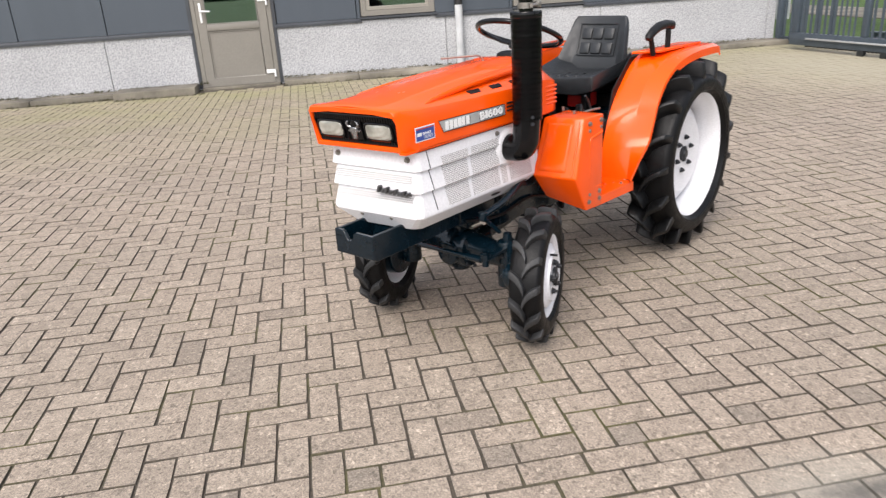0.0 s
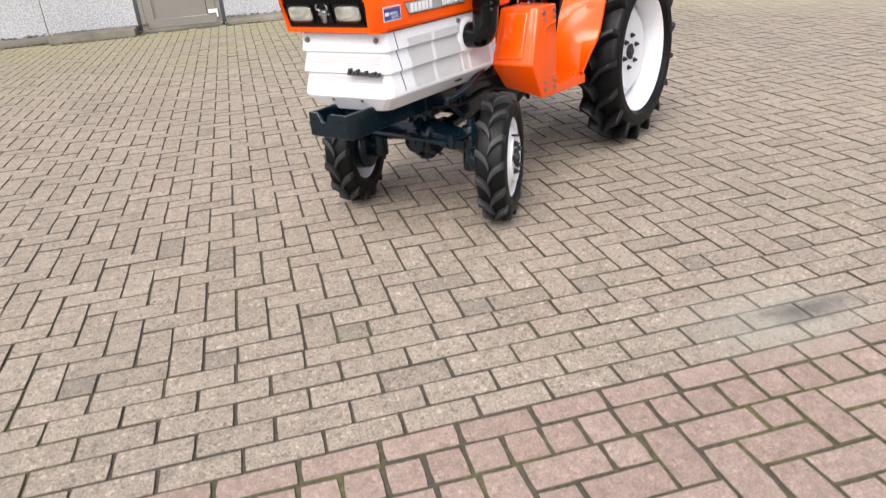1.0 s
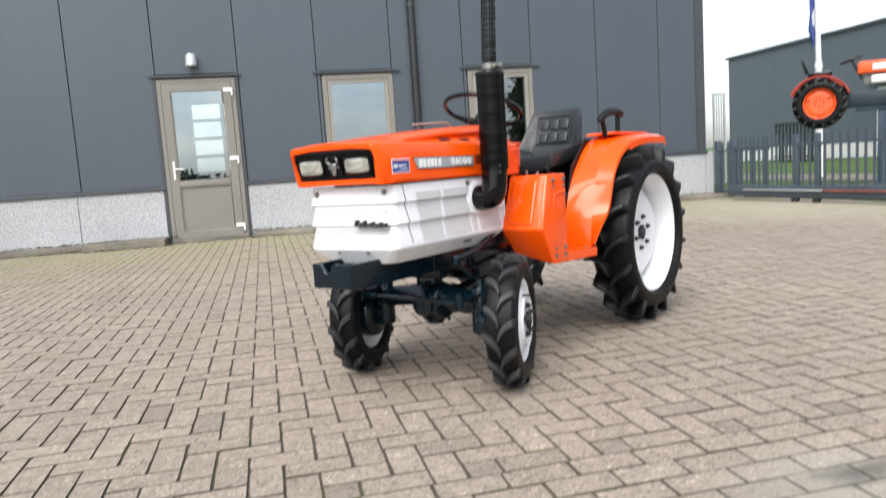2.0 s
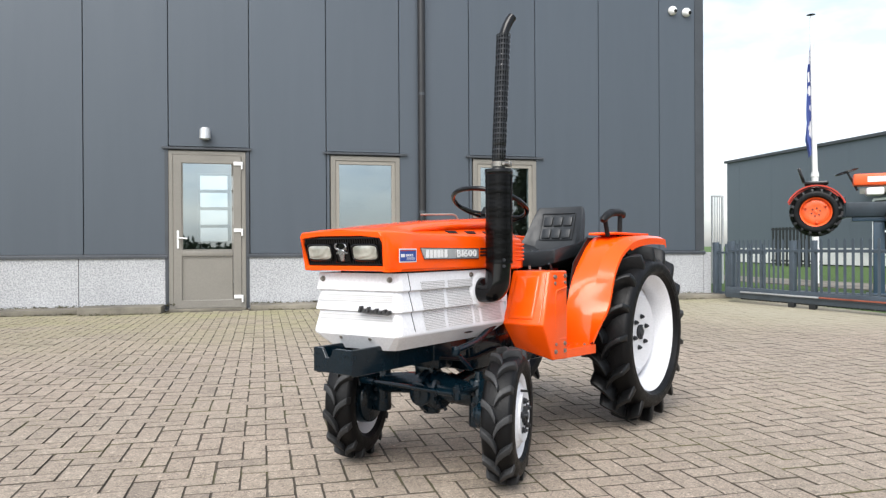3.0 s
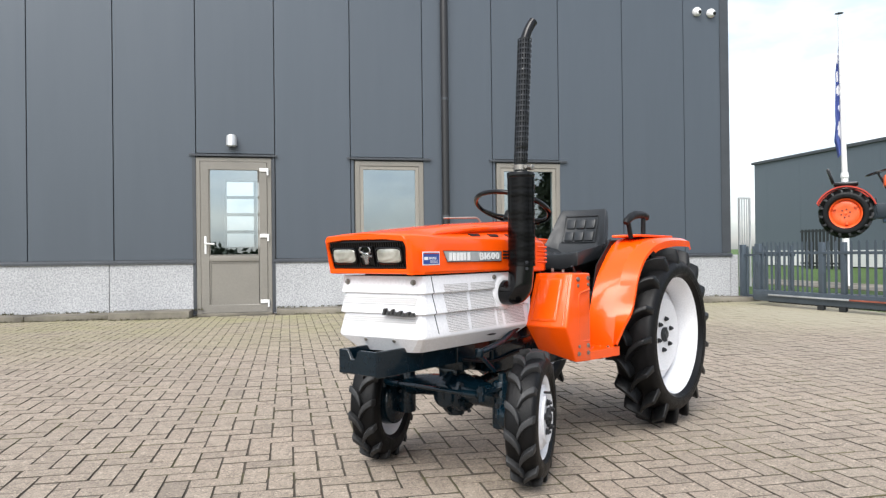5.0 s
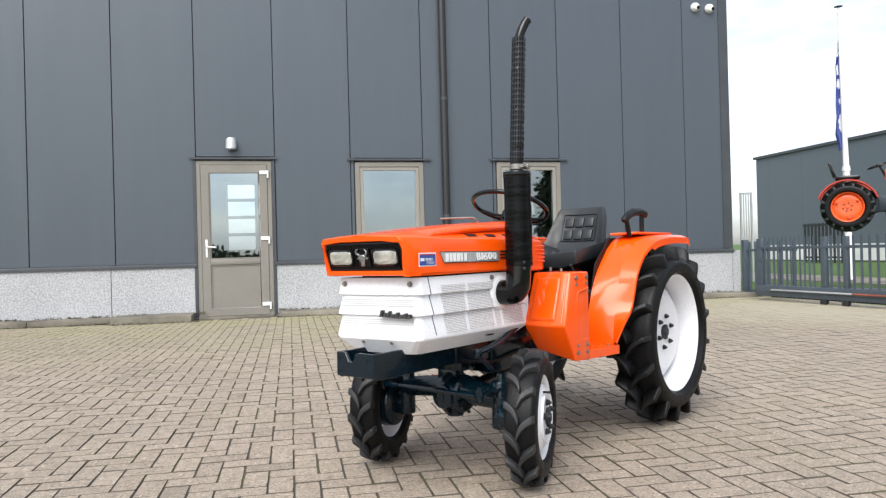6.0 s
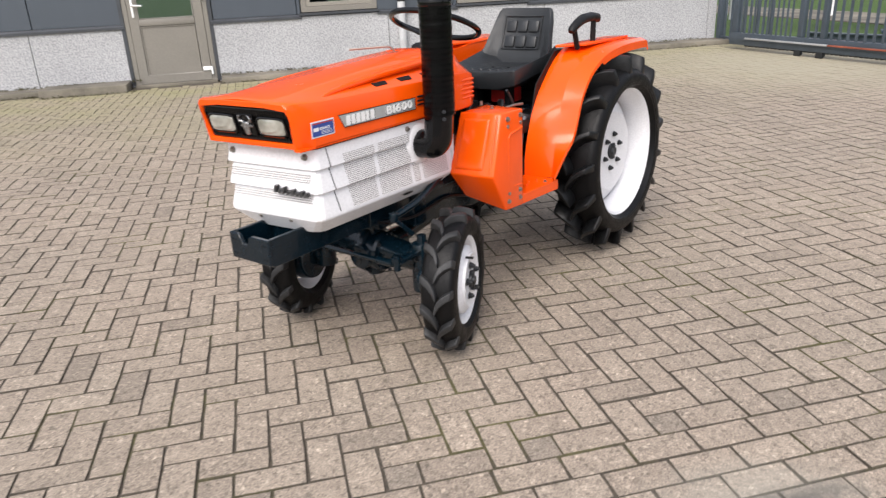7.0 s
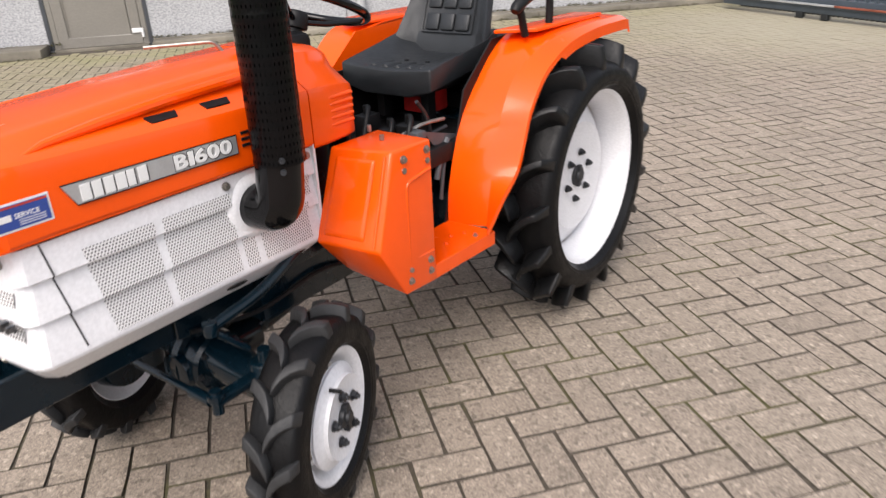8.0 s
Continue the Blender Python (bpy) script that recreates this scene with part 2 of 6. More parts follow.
def paver_mat(name, stops, island, coarse=1.0):
    """Concrete paving brick: tone by brick, gritty aggregate, dirt and damp in broad patches."""
    m, nt, b = mat_new(name)
    if island:
        rnd = nt.nodes.new("ShaderNodeNewGeometry").outputs["Random Per Island"]
    else:
        rnd = nt.nodes.new("ShaderNodeObjectInfo").outputs["Random"]
    geo = nt.nodes.new("ShaderNodeNewGeometry").outputs["Position"]
    base = ramp(nt, rnd, stops)
    grit = ramp(nt, noise_fac(nt, 150, 6, 0.8, geo), [(0.34, grey(1 - 0.58 * coarse)), (0.48, grey(1 - 0.12 * coarse)), (0.57, grey(1 + 0.15 * coarse)), (0.68, grey(1 + 0.95 * coarse))])
    blot = ramp(nt, noise_fac(nt, 22, 5, 0.6, geo), [(0.3, grey(0.8)), (0.7, grey(1.1))])
    patch = ramp(nt, noise_fac(nt, 0.55, 5, 0.6, geo), [(0.3, (0.86, 0.86, 0.84)), (0.65, (1.05, 1.03, 1.0))])
    vor = nt.nodes.new("ShaderNodeTexVoronoi")
    vor.inputs["Scale"].default_value = 95
    nt.links.new(geo, vor.inputs["Vector"])
    grains = ramp(nt, vor.outputs["Color"], [(0.12, grey(1 - 0.38 * coarse)), (0.3, grey(0.95)), (0.8, grey(1.05)), (0.93, grey(1 + 0.5 * coarse))])
    c = mixc(nt, 1.0, mixc(nt, 1.0, mixc(nt, 1.0, base, grains, "MULTIPLY"), grit, "MULTIPLY"), mixc(nt, 1.0, blot, patch, "MULTIPLY"), "MULTIPLY")
    # a green film of algae on the strip that dries slowly along the plinth
    sep = nt.nodes.new("ShaderNodeSeparateXYZ")
    nt.links.new(geo, sep.inputs[0])
    mr = nt.nodes.new("ShaderNodeMapRange")
    for k, v in zip((1, 2, 3, 4), (6.0, 10.4, 0.0, 0.9)):
        mr.inputs[k].default_value = v
    nt.links.new(sep.outputs["Y"], mr.inputs[0])
    mul = nt.nodes.new("ShaderNodeMath")
    mul.operation = "MULTIPLY"
    nt.links.new(mr.outputs[0], mul.inputs[0])
    nt.links.new(ramp(nt, noise_fac(nt, 0.9, 5, 0.6, geo), [(0.35, grey(0.25)), (0.65, grey(1.0))]), mul.inputs[1])
    c = mixc(nt, mul.outputs[0], c, (0.265, 0.25, 0.13))
    dust = ramp(nt, spill_distance(nt, geo, DUST, 0.85, 0.5, 4.5), [(0.4, grey(0.88)), (0.85, grey(0.0))])
    c = mixc(nt, dust, c, (0.335, 0.305, 0.225))
    film, core = spill_masks(nt, geo)
    c = mixc(nt, core, mixc(nt, film, c, (0.34, 0.325, 0.275)), (0.105, 0.098, 0.085))
    nt.links.new(c, b.inputs["Base Color"])
    b.inputs["Roughness"].default_value = 0.82
    bump(nt, b, noise_fac(nt, 320, 4, 0.7, geo), 0.5, 0.004)
    return m


GREY_STOPS = [(0.0, (0.268, 0.224, 0.182)), (0.025, (0.29, 0.242, 0.196)), (0.05, (0.314, 0.261, 0.211)), (0.5, (0.333, 0.277, 0.224)), (1.0, (0.355, 0.298, 0.242))]
RED_STOPS = [(0.0, (0.305, 0.222, 0.186)), (0.5, (0.335, 0.247, 0.208)), (1.0, (0.365, 0.273, 0.232))]
PAVER_GREY, PAVER_GREY_BULK = paver_mat("grey_paver", GREY_STOPS, False), paver_mat("grey_paver_field", GREY_STOPS, True)
CUT_STOPS = [(0.0, (0.215, 0.183, 0.15)), (1.0, (0.29, 0.245, 0.2))]
PAVER_CUT = paver_mat("cut_paver", CUT_STOPS, True)
PAVER_RED, PAVER_RED_BULK = paver_mat("red_paver", RED_STOPS, False, 0.55), paver_mat("red_paver_field", RED_STOPS, True, 0.55)


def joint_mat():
    """Joint sand, dark with moss in patches; also darkens the bricks' edges and flanks."""
    m, nt, b = mat_new("joint_sand_moss_brick_edges")
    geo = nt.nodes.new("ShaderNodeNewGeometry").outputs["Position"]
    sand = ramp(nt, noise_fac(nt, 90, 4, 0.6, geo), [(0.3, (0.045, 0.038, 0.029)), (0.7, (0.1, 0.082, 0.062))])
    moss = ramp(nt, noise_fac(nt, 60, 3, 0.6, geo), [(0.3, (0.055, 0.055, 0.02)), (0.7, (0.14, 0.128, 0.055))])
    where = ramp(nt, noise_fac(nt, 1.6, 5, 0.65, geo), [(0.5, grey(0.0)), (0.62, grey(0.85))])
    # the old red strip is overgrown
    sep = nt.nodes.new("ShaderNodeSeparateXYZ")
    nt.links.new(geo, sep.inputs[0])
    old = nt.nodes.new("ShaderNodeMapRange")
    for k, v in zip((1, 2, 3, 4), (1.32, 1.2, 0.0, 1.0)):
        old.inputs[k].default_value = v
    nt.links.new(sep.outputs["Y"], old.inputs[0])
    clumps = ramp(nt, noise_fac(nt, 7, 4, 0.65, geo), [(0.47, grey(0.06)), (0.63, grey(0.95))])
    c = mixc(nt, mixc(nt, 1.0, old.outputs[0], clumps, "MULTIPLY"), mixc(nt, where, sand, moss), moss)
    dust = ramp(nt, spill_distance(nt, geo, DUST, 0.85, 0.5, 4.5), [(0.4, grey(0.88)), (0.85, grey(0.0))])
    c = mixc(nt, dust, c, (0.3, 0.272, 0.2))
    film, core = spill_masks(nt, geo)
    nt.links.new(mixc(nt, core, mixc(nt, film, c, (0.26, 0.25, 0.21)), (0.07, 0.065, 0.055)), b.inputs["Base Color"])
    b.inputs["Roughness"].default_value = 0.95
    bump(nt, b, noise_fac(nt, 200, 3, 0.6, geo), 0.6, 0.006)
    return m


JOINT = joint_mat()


def grass_mat():
    m, nt, b = mat_new("lawn")
    geo = nt.nodes.new("ShaderNodeNewGeometry").outputs["Position"]
    c = ramp(nt, noise_fac(nt, 5, 6, 0.7, geo), [(0.3, (0.035, 0.075, 0.012)), (0.7, (0.085, 0.15, 0.03))])
    nt.links.new(c, b.inputs["Base Color"])
    b.inputs["Roughness"].default_value = 0.9
    bump(nt, b, noise_fac(nt, 60, 4, 0.7, geo), 0.8, 0.03)
    return m


GRASS = grass_mat()


def glass_mat(name, tint, ior):
    """Window glass: what shows through it, with the sheen that grows with the angle."""
    m = bpy.data.materials.new(name)
    m.use_nodes = True
    nt = m.node_tree
    nt.nodes.clear()
    out = nt.nodes.new("ShaderNodeOutputMaterial")
    tr = nt.nodes.new("ShaderNodeBsdfTransparent")
    tr.inputs[0].default_value = (*tint, 1)
    gl = nt.nodes.new("ShaderNodeBsdfGlossy")
    gl.inputs["Roughness"].default_value = 0.01
    gl.inputs["Color"].default_value = (0.84, 0.93, 0.98, 1)
    fr = nt.nodes.new("ShaderNodeFresnel")
    fr.inputs[0].default_value = ior
    mx = nt.nodes.new("ShaderNodeMixShader")
    nt.links.new(fr.outputs[0], mx.inputs[0])
    nt.links.new(tr.outputs[0], mx.inputs[1])
    nt.links.new(gl.outputs[0], mx.inputs[2])
    nt.links.new(mx.outputs[0], out.inputs[0])
    return m


GLASS = glass_mat("window_glass", (0.8, 0.84, 0.86), 3.0)


def lens_mat():
    m, nt, b = mat_new("headlight_glass")
    w = nt.nodes.new("ShaderNodeTexWave")
    w.inputs["Scale"].default_value = 55
    nt.links.new(coord(nt), w.inputs["Vector"])
    nt.links.new(ramp(nt, noise_fac(nt, 14, 3), [(0.3, (0.2, 0.2, 0.17)), (0.7, (0.52, 0.51, 0.45))]), b.inputs["Base Color"])
    b.inputs["Roughness"].default_value, b.inputs["Coat Weight"].default_value = 0.25, 1.0
    b.inputs["Metallic"].default_value = 0.3
    bump(nt, b, w.outputs["Fac"], 0.4, 0.004)
    return m


LENS = lens_mat()


def mesh_mat(name, sheet, hole, scale, axis, radius=0.3, rough=0.45, spec=0.5):
    """Perforated sheet: a staggered grid of small round holes too fine to cut one by one."""
    m, nt, b = mat_new(name)
    sep = nt.nodes.new("ShaderNodeSeparateXYZ")
    nt.links.new(coord(nt), sep.inputs[0])

    def op(kind, a, c=None):
        n = nt.nodes.new("ShaderNodeMath")
        n.operation = kind
        for k, v in enumerate((a, c)):
            if v is None:
                continue
            if isinstance(v, (int, float)):
                n.inputs[k].default_value = v
            else:
                nt.links.new(v, n.inputs[k])
        return n.outputs[0]

    u = op("MULTIPLY", sep.outputs[axis], scale)
    v = op("MULTIPLY", sep.outputs["Z"], scale * 1.155)
    row = op("FLOOR", v)
    shift = op("MULTIPLY", op("MODULO", op("ADD", row, 1000.0), 2.0), 0.5)
    fu = op("SUBTRACT", op("FRACT", op("ADD", op("ADD", u, shift), 1000.0)), 0.5)
    fv = op("MULTIPLY", op("SUBTRACT", op("FRACT", op("ADD", v, 1000.0)), 0.5), 0.87)
    d = op("SQRT", op("ADD", op("MULTIPLY", fu, fu), op("MULTIPLY", fv, fv)))
    inside = op("LESS_THAN", d, radius)
    nt.links.new(mixc(nt, inside, sheet, hole), b.inputs["Base Color"])
    b.inputs["Roughness"].default_value = rough
    b.inputs["Specular IOR Level"].default_value = spec
    inv = op("SUBTRACT", 1.0, inside)
    bump(nt, b, inv, 0.6, 0.002)
    return m


MESH_SIDE = mesh_mat("white_perforated_sheet_side", (0.72, 0.71, 0.71), (0.035, 0.035, 0.038), 143.0, "X", 0.275)
MESH_FRONT = mesh_mat("white_perforated_sheet_front", (0.74, 0.73, 0.73), (0.02, 0.02, 0.022), 118.0, "Y", 0.31)
GUARD = paint("black_slotted_guard", (0.005, 0.005, 0.0055), 0.2, 0.0, 0.2, 0.3, 20, 0.25, 60, spec=0.4)
GUARD_LOW = paint("black_guard_lower", (0.0022, 0.0022, 0.0025), 0.2, 0.0, 0.0, 0.3, 14, 0.2, 40, spec=0.16)


# ---- mesh helpers ----
def link(name, bm, material, smooth=35):
    me = bpy.data.meshes.new(name)
    bm.normal_update()
    bm.to_mesh(me)
    bm.free()
    for m in material if isinstance(material, (list, tuple)) else [material]:
        me.materials.append(m)
    if smooth:
        me.polygons.foreach_set("use_smooth", [True] * len(me.polygons))
        me.set_sharp_from_angle(angle=radians(smooth))
    return new(name, me)


def part(name, bm, material, parent, label="", smooth=35):
    """One mesh object under a thing or under a part."""
    ob = link(name, bm, material, smooth)
    ob.parent = parent
    if label:
        tagged(ob, label)
    return ob


def thing(name, label, category, m=None, group=""):
    ob = new(name)
    ob.empty_display_size = 0.2
    if m is not None:
        ob.matrix_world = m
    return tagged(ob, label, category, group)


def soften(bm, size, seg=2, angle=20):
    if size > 0:
        sharp = [e for e in bm.edges if len(e.link_faces) == 2 and e.calc_face_angle(0) > radians(angle)]
        bmesh.ops.bevel(bm, geom=sharp, offset=size, segments=seg, profile=0.5, affect="EDGES", clamp_overlap=True)
    return bm


def join(*bms):
    base = bms[0]
    for other in bms[1:]:
        me = bpy.data.meshes.new("tmp")
        other.to_mesh(me)
        other.free()
        base.from_mesh(me)
        bpy.data.meshes.remove(me)
    return base


def moved(bm, m):
    bmesh.ops.transform(bm, matrix=m, verts=bm.verts)
    return bm


def box(x0, x1, y0, y1, z0, z1, bevel=0.0, seg=2):
    bm = bmesh.new()
    bmesh.ops.create_cube(bm, size=1.0)
    bmesh.ops.transform(bm, matrix=Matrix.Translation(((x0 + x1) / 2, (y0 + y1) / 2, (z0 + z1) / 2)) @ Matrix.Diagonal((x1 - x0, y1 - y0, z1 - z0, 1)), verts=bm.verts)
    return soften(bm, bevel, seg)


def prism(outline, axis, lo, hi, bevel=0.0, seg=2):
    """An outline in the two other axes (in x, y, z order) drawn out along an axis."""
    bm = bmesh.new()
    k = "xyz".index(axis)

    def at(p, h):
        q = list(p)
        q.insert(k, h)
        return bm.verts.new(q)

    a = [at(p, lo) for p in outline]
    b = [at(p, hi) for p in outline]
    bm.faces.new(a)
    bm.faces.new(b[::-1])
    n = len(outline)
    for i in range(n):
        bm.faces.new((a[i], b[i], b[(i + 1) % n], a[(i + 1) % n]))
    bmesh.ops.recalc_face_normals(bm, faces=bm.faces)
    return soften(bm, bevel, seg)


def solid(points, faces, bevel=0.0, seg=2):
    bm = bmesh.new()
    vs = [bm.verts.new(p) for p in points]
    for f in faces:
        bm.faces.new([vs[i] for i in f])
    bmesh.ops.recalc_face_normals(bm, faces=bm.faces)
    return soften(bm, bevel, seg)


def loft(rings, closed=True, cap=True):
    """Skin from ring to ring; closed: each ring is a loop."""
    bm = bmesh.new()
    vs = [[bm.verts.new(p) for p in r] for r in rings]
    n = len(rings[0])
    for a, b in zip(vs, vs[1:]):
        for i in range(n if closed else n - 1):
            j = (i + 1) % n
            bm.faces.new((a[i], a[j], b[j], b[i]))
    if cap and closed:
        bm.faces.new(vs[0][::-1])
        bm.faces.new(vs[-1])
    bmesh.ops.recalc_face_normals(bm, faces=bm.faces)
    return bm


def rod(p, q, r, r2=None, seg=16, bevel=0.0):
    p, q = Vector(p), Vector(q)
    bm = bmesh.new()
    bmesh.ops.create_cone(bm, cap_ends=True, segments=seg, radius1=r, radius2=r if r2 is None else r2, depth=(q - p).length)
    turn = (q - p).to_track_quat("Z", "Y").to_matrix().to_4x4()
    moved(bm, Matrix.Translation((p + q) / 2) @ turn)
    return soften(bm, bevel, 2, 50)


def sweep(path, r, seg=12, loop=False):
    """A round bar along a path; r: one radius or one for each point."""
    pts = [Vector(p) for p in path]
    n = len(pts)
    rs = [r] * n if isinstance(r, (int, float)) else list(r)
    rings, side = [], None
    for i, p in enumerate(pts):
        a = pts[(i - 1) % n] if loop else pts[max(i - 1, 0)]
        b = pts[(i + 1) % n] if loop else pts[min(i + 1, n - 1)]
        d = (b - a).normalized()
        if side is None:
            side = d.orthogonal().normalized()
        side = (side - d * side.dot(d)).normalized()
        up = d.cross(side)
        rings.append([p + (side * math.cos(2 * math.pi * k / seg) + up * math.sin(2 * math.pi * k / seg)) * rs[i] for k in range(seg)])
    if loop:
        rings.append(rings[0])
    bm = loft(rings, True, not loop)
    if loop:
        bmesh.ops.remove_doubles(bm, verts=bm.verts, dist=1e-5)
    return bm


def arc_path(points, radius=0.05, n=6):
    """A path with its corners rounded off."""
    pts = [Vector(p) for p in points]
    out = [pts[0]]
    for a, b, c in zip(pts, pts[1:], pts[2:]):
        r = min(radius, (a - b).length * 0.49, (c - b).length * 0.49)
        s, e = b + (a - b).normalized() * r, b + (c - b).normalized() * r
        for k in range(n + 1):
            t = k / n
            out.append(s * (1 - t) ** 2 + b * 2 * t * (1 - t) + e * t * t)
    return out + [pts[-1]]


def lathe(profile, seg=48):
    """A profile of (radius, y) turned round the y axis; the rings close on the axis where the radius is 0."""
    bm = bmesh.new()
    rings = []
    for r, y in profile:
        if r < 1e-6:
            rings.append([bm.verts.new((0, y, 0))])
        else:
            rings.append([bm.verts.new((r * math.cos(2 * math.pi * k / seg), y, r * math.sin(2 * math.pi * k / seg))) for k in range(seg)])
    for a, b in zip(rings, rings[1:]):
        for k in range(seg):
            j = (k + 1) % seg
            f = [a[k % len(a)], a[j % len(a)], b[j % len(b)], b[k % len(b)]]
            u = []
            for v in f:
                if v not in u:
                    u.append(v)
            if len(u) > 2:
                bm.faces.new(u)
    bmesh.ops.recalc_face_normals(bm, faces=bm.faces)
    return bm


def slotted_tube(x, y, z0, z1, r0, r1, cols, rows, thick=0.0016, wide=0.62, tall=0.72, seed=1):
    """A sheet-metal sleeve pierced by upright slots in straight rows."""
    rnd = random.Random(seed)
    verts, faces = [], []
    cuts_a = []
    for k in range(cols):
        cuts_a += [(k + 0.5 - wide / 2) / cols, (k + 0.5) / cols, (k + 0.5 + wide / 2) / cols, (k + 1.0) / cols]
    cuts_z = [0.0]
    for k in range(rows):
        cuts_z += [(k + 0.5 - tall / 2) / rows, (k + 0.5 + tall / 2) / rows]
    cuts_z.append(1.0)
    na = len(cuts_a)
    wob = [rnd.uniform(-0.0006, 0.0006) for _ in range(rows * 2 + 2)]
    for off in (0.0, -thick):
        for i, t in enumerate(cuts_z):
            r = r0 + (r1 - r0) * t + off + wob[i]
            for a in cuts_a:
                verts.append((x + r * math.cos(2 * math.pi * a), y + r * math.sin(2 * math.pi * a), z0 + (z1 - z0) * t))
    half = len(cuts_z) * na
    for i in range(len(cuts_z) - 1):
        for j in range(na):
            hole = i % 2 == 1 and j % 4 in (0, 1)
            p, q = i * na + j, i * na + (j + 1) % na
            if not hole:
                faces.append((p, q, q + na, p + na))
                faces.append((p + half, p + na + half, q + na + half, q + half))
                if i % 2 == 1 and j % 4 == 3:
                    faces.append((q, q + half, q + na + half, q + na))
                if i % 2 == 1 and j % 4 == 2:
                    faces.append((p, p + na, p + na + half, p + half))
            else:
                faces.append((p, p + half, q + half, q))
                faces.append((p + na, q + na, q + na + half, p + na + half))
    for i in (0, len(cuts_z) - 1):
        for j in range(na):
            p, q = i * na + j, i * na + (j + 1) % na
            faces.append((p, p + half, q + half, q))
    bm = bmesh.new()
    vs = [bm.verts.new(v) for v in verts]
    for fc in faces:
        bm.faces.new([vs[k] for k in fc])
    bmesh.ops.recalc_face_normals(bm, faces=bm.faces)
    return bm


def hexbolt(p, axis, r, h):
    """A bolt head with a washer, standing out of p along axis."""
    p, a = Vector(p), Vector(axis).normalized()
    return join(rod(p - a * 0.002, p + a * h * 0.25, r * 1.35, seg=14), rod(p, p + a * h, r, r * 0.9, seg=6))


def text_part(name, body, size, m, material, parent, depth=0.002, label="", stretch=1.0, weight=0.019):
    cu = bpy.data.curves.new(name, "FONT")
    cu.body, cu.size, cu.extrude, cu.offset = body, size, depth, size * weight
    tmp = bpy.data.objects.new("tmp", cu)
    me = bpy.data.meshes.new_from_object(tmp)
    bpy.data.objects.remove(tmp)
    me.transform(m @ Matrix.Diagonal((stretch, 1, 1, 1)))
    me.name = name
    me.materials.clear()
    me.materials.append(material)
    ob = new(name, me)
    ob.parent = parent
    if label:
        tagged(ob, label)
    return ob


def character(name, body, x0, x1, z0, z1, y, material, parent, depth, weight):
    """One raised character of a name plate, fitted between two edges."""
    ob = text_part(name, body, 0.04, Matrix.Identity(4), material, parent, depth, "", 1.0, weight)
    xs, zs = [v.co.x for v in ob.data.vertices], [v.co.y for v in ob.data.vertices]
    sx, sz = (x1 - x0) / (max(xs) - min(xs)), (z1 - z0) / (max(zs) - min(zs))
    fit = Matrix.Translation((x0, y, z0)) @ Euler((radians(90), 0, 0)).to_matrix().to_4x4() @ Matrix.Diagonal((sx, sz, 1, 1)) @ Matrix.Translation((-min(xs), -min(zs), 0))
    ob.data.transform(fit)
    return ob


def structure(name, bm, material, label="", smooth=35):
    return tagged(link(name, bm, material, smooth), label, "", "", "structure")


# ---- the large structure: hall with its plinth, door and windows ----
WALL_Y = 11.27
PITCH = 1.168
CORNER_X = 7.73
PLINTH_Z = 0.775
HALL_TOP = 6.8
DOOR = (-1.318, -0.204, 0.0, 2.4)
WINDOWS = [(1.089, 2.191, 0.87, 2.38), (3.424, 4.534, 0.87, 2.38)]
WEST_X = -8.3
OPENINGS = [DOOR] + WINDOWS


def wall_with_openings(x0, x1, z0, z1, y0, y1, holes):
    """A wall as butted blocks round its openings."""
    bms = []
    xs = sorted({x0, x1, *[h[0] for h in holes], *[h[1] for h in holes]})
    for a, b in zip(xs, xs[1:]):
        mid = (a + b) / 2
        hs = [h for h in holes if h[0] < mid < h[1]]
        levels = [z0]
        for h in sorted(hs, key=lambda q: q[2]):
            levels += [max(h[2], z0), h[3]]
        levels.append(z1)
        for lo, hi in zip(levels[::2], levels[1::2]):
            if hi - lo > 0.001:
                bms.append(box(a, b, y0, y1, lo, hi))
    bm = join(*bms)
    bmesh.ops.remove_doubles(bm, verts=bm.verts, dist=1e-5)
    return bm


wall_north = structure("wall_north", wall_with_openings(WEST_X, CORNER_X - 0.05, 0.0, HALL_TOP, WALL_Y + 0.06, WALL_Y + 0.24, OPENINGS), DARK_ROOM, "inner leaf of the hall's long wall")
wall_east = structure("wall_east", box(CORNER_X - 0.2, CORNER_X - 0.02, WALL_Y + 0.06, WALL_Y + 14, 0.0, HALL_TOP), PANEL, "dark grey clad side wall of the hall")
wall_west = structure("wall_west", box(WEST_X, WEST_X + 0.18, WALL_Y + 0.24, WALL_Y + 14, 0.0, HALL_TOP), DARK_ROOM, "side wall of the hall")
BACK_WIN = (-1.56, 0.6, 1.05, 2.86)
wall_south = structure("wall_south", wall_with_openings(WEST_X, CORNER_X - 0.2, 0.0, HALL_TOP, WALL_Y + 8.0, WALL_Y + 8.15, [BACK_WIN]), PLASTER, "rear wall of the hall with a glazed opening")
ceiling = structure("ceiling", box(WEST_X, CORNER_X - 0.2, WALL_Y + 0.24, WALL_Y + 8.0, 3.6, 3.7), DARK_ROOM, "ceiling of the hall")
structure("floor", box(WEST_X, CORNER_X - 0.2, WALL_Y + 0.24, WALL_Y + 8.0, -0.02, 0.03), CONCRETE, "concrete floor of the hall")

# cladding panels, a joint of 8 mm between them
joints = [-0.148 + PITCH * k for k in range(-7, 7)]
edges = [WEST_X] + [j for j in joints if WEST_X + 0.3 < j < CORNER_X - 0.3] + [CORNER_X]


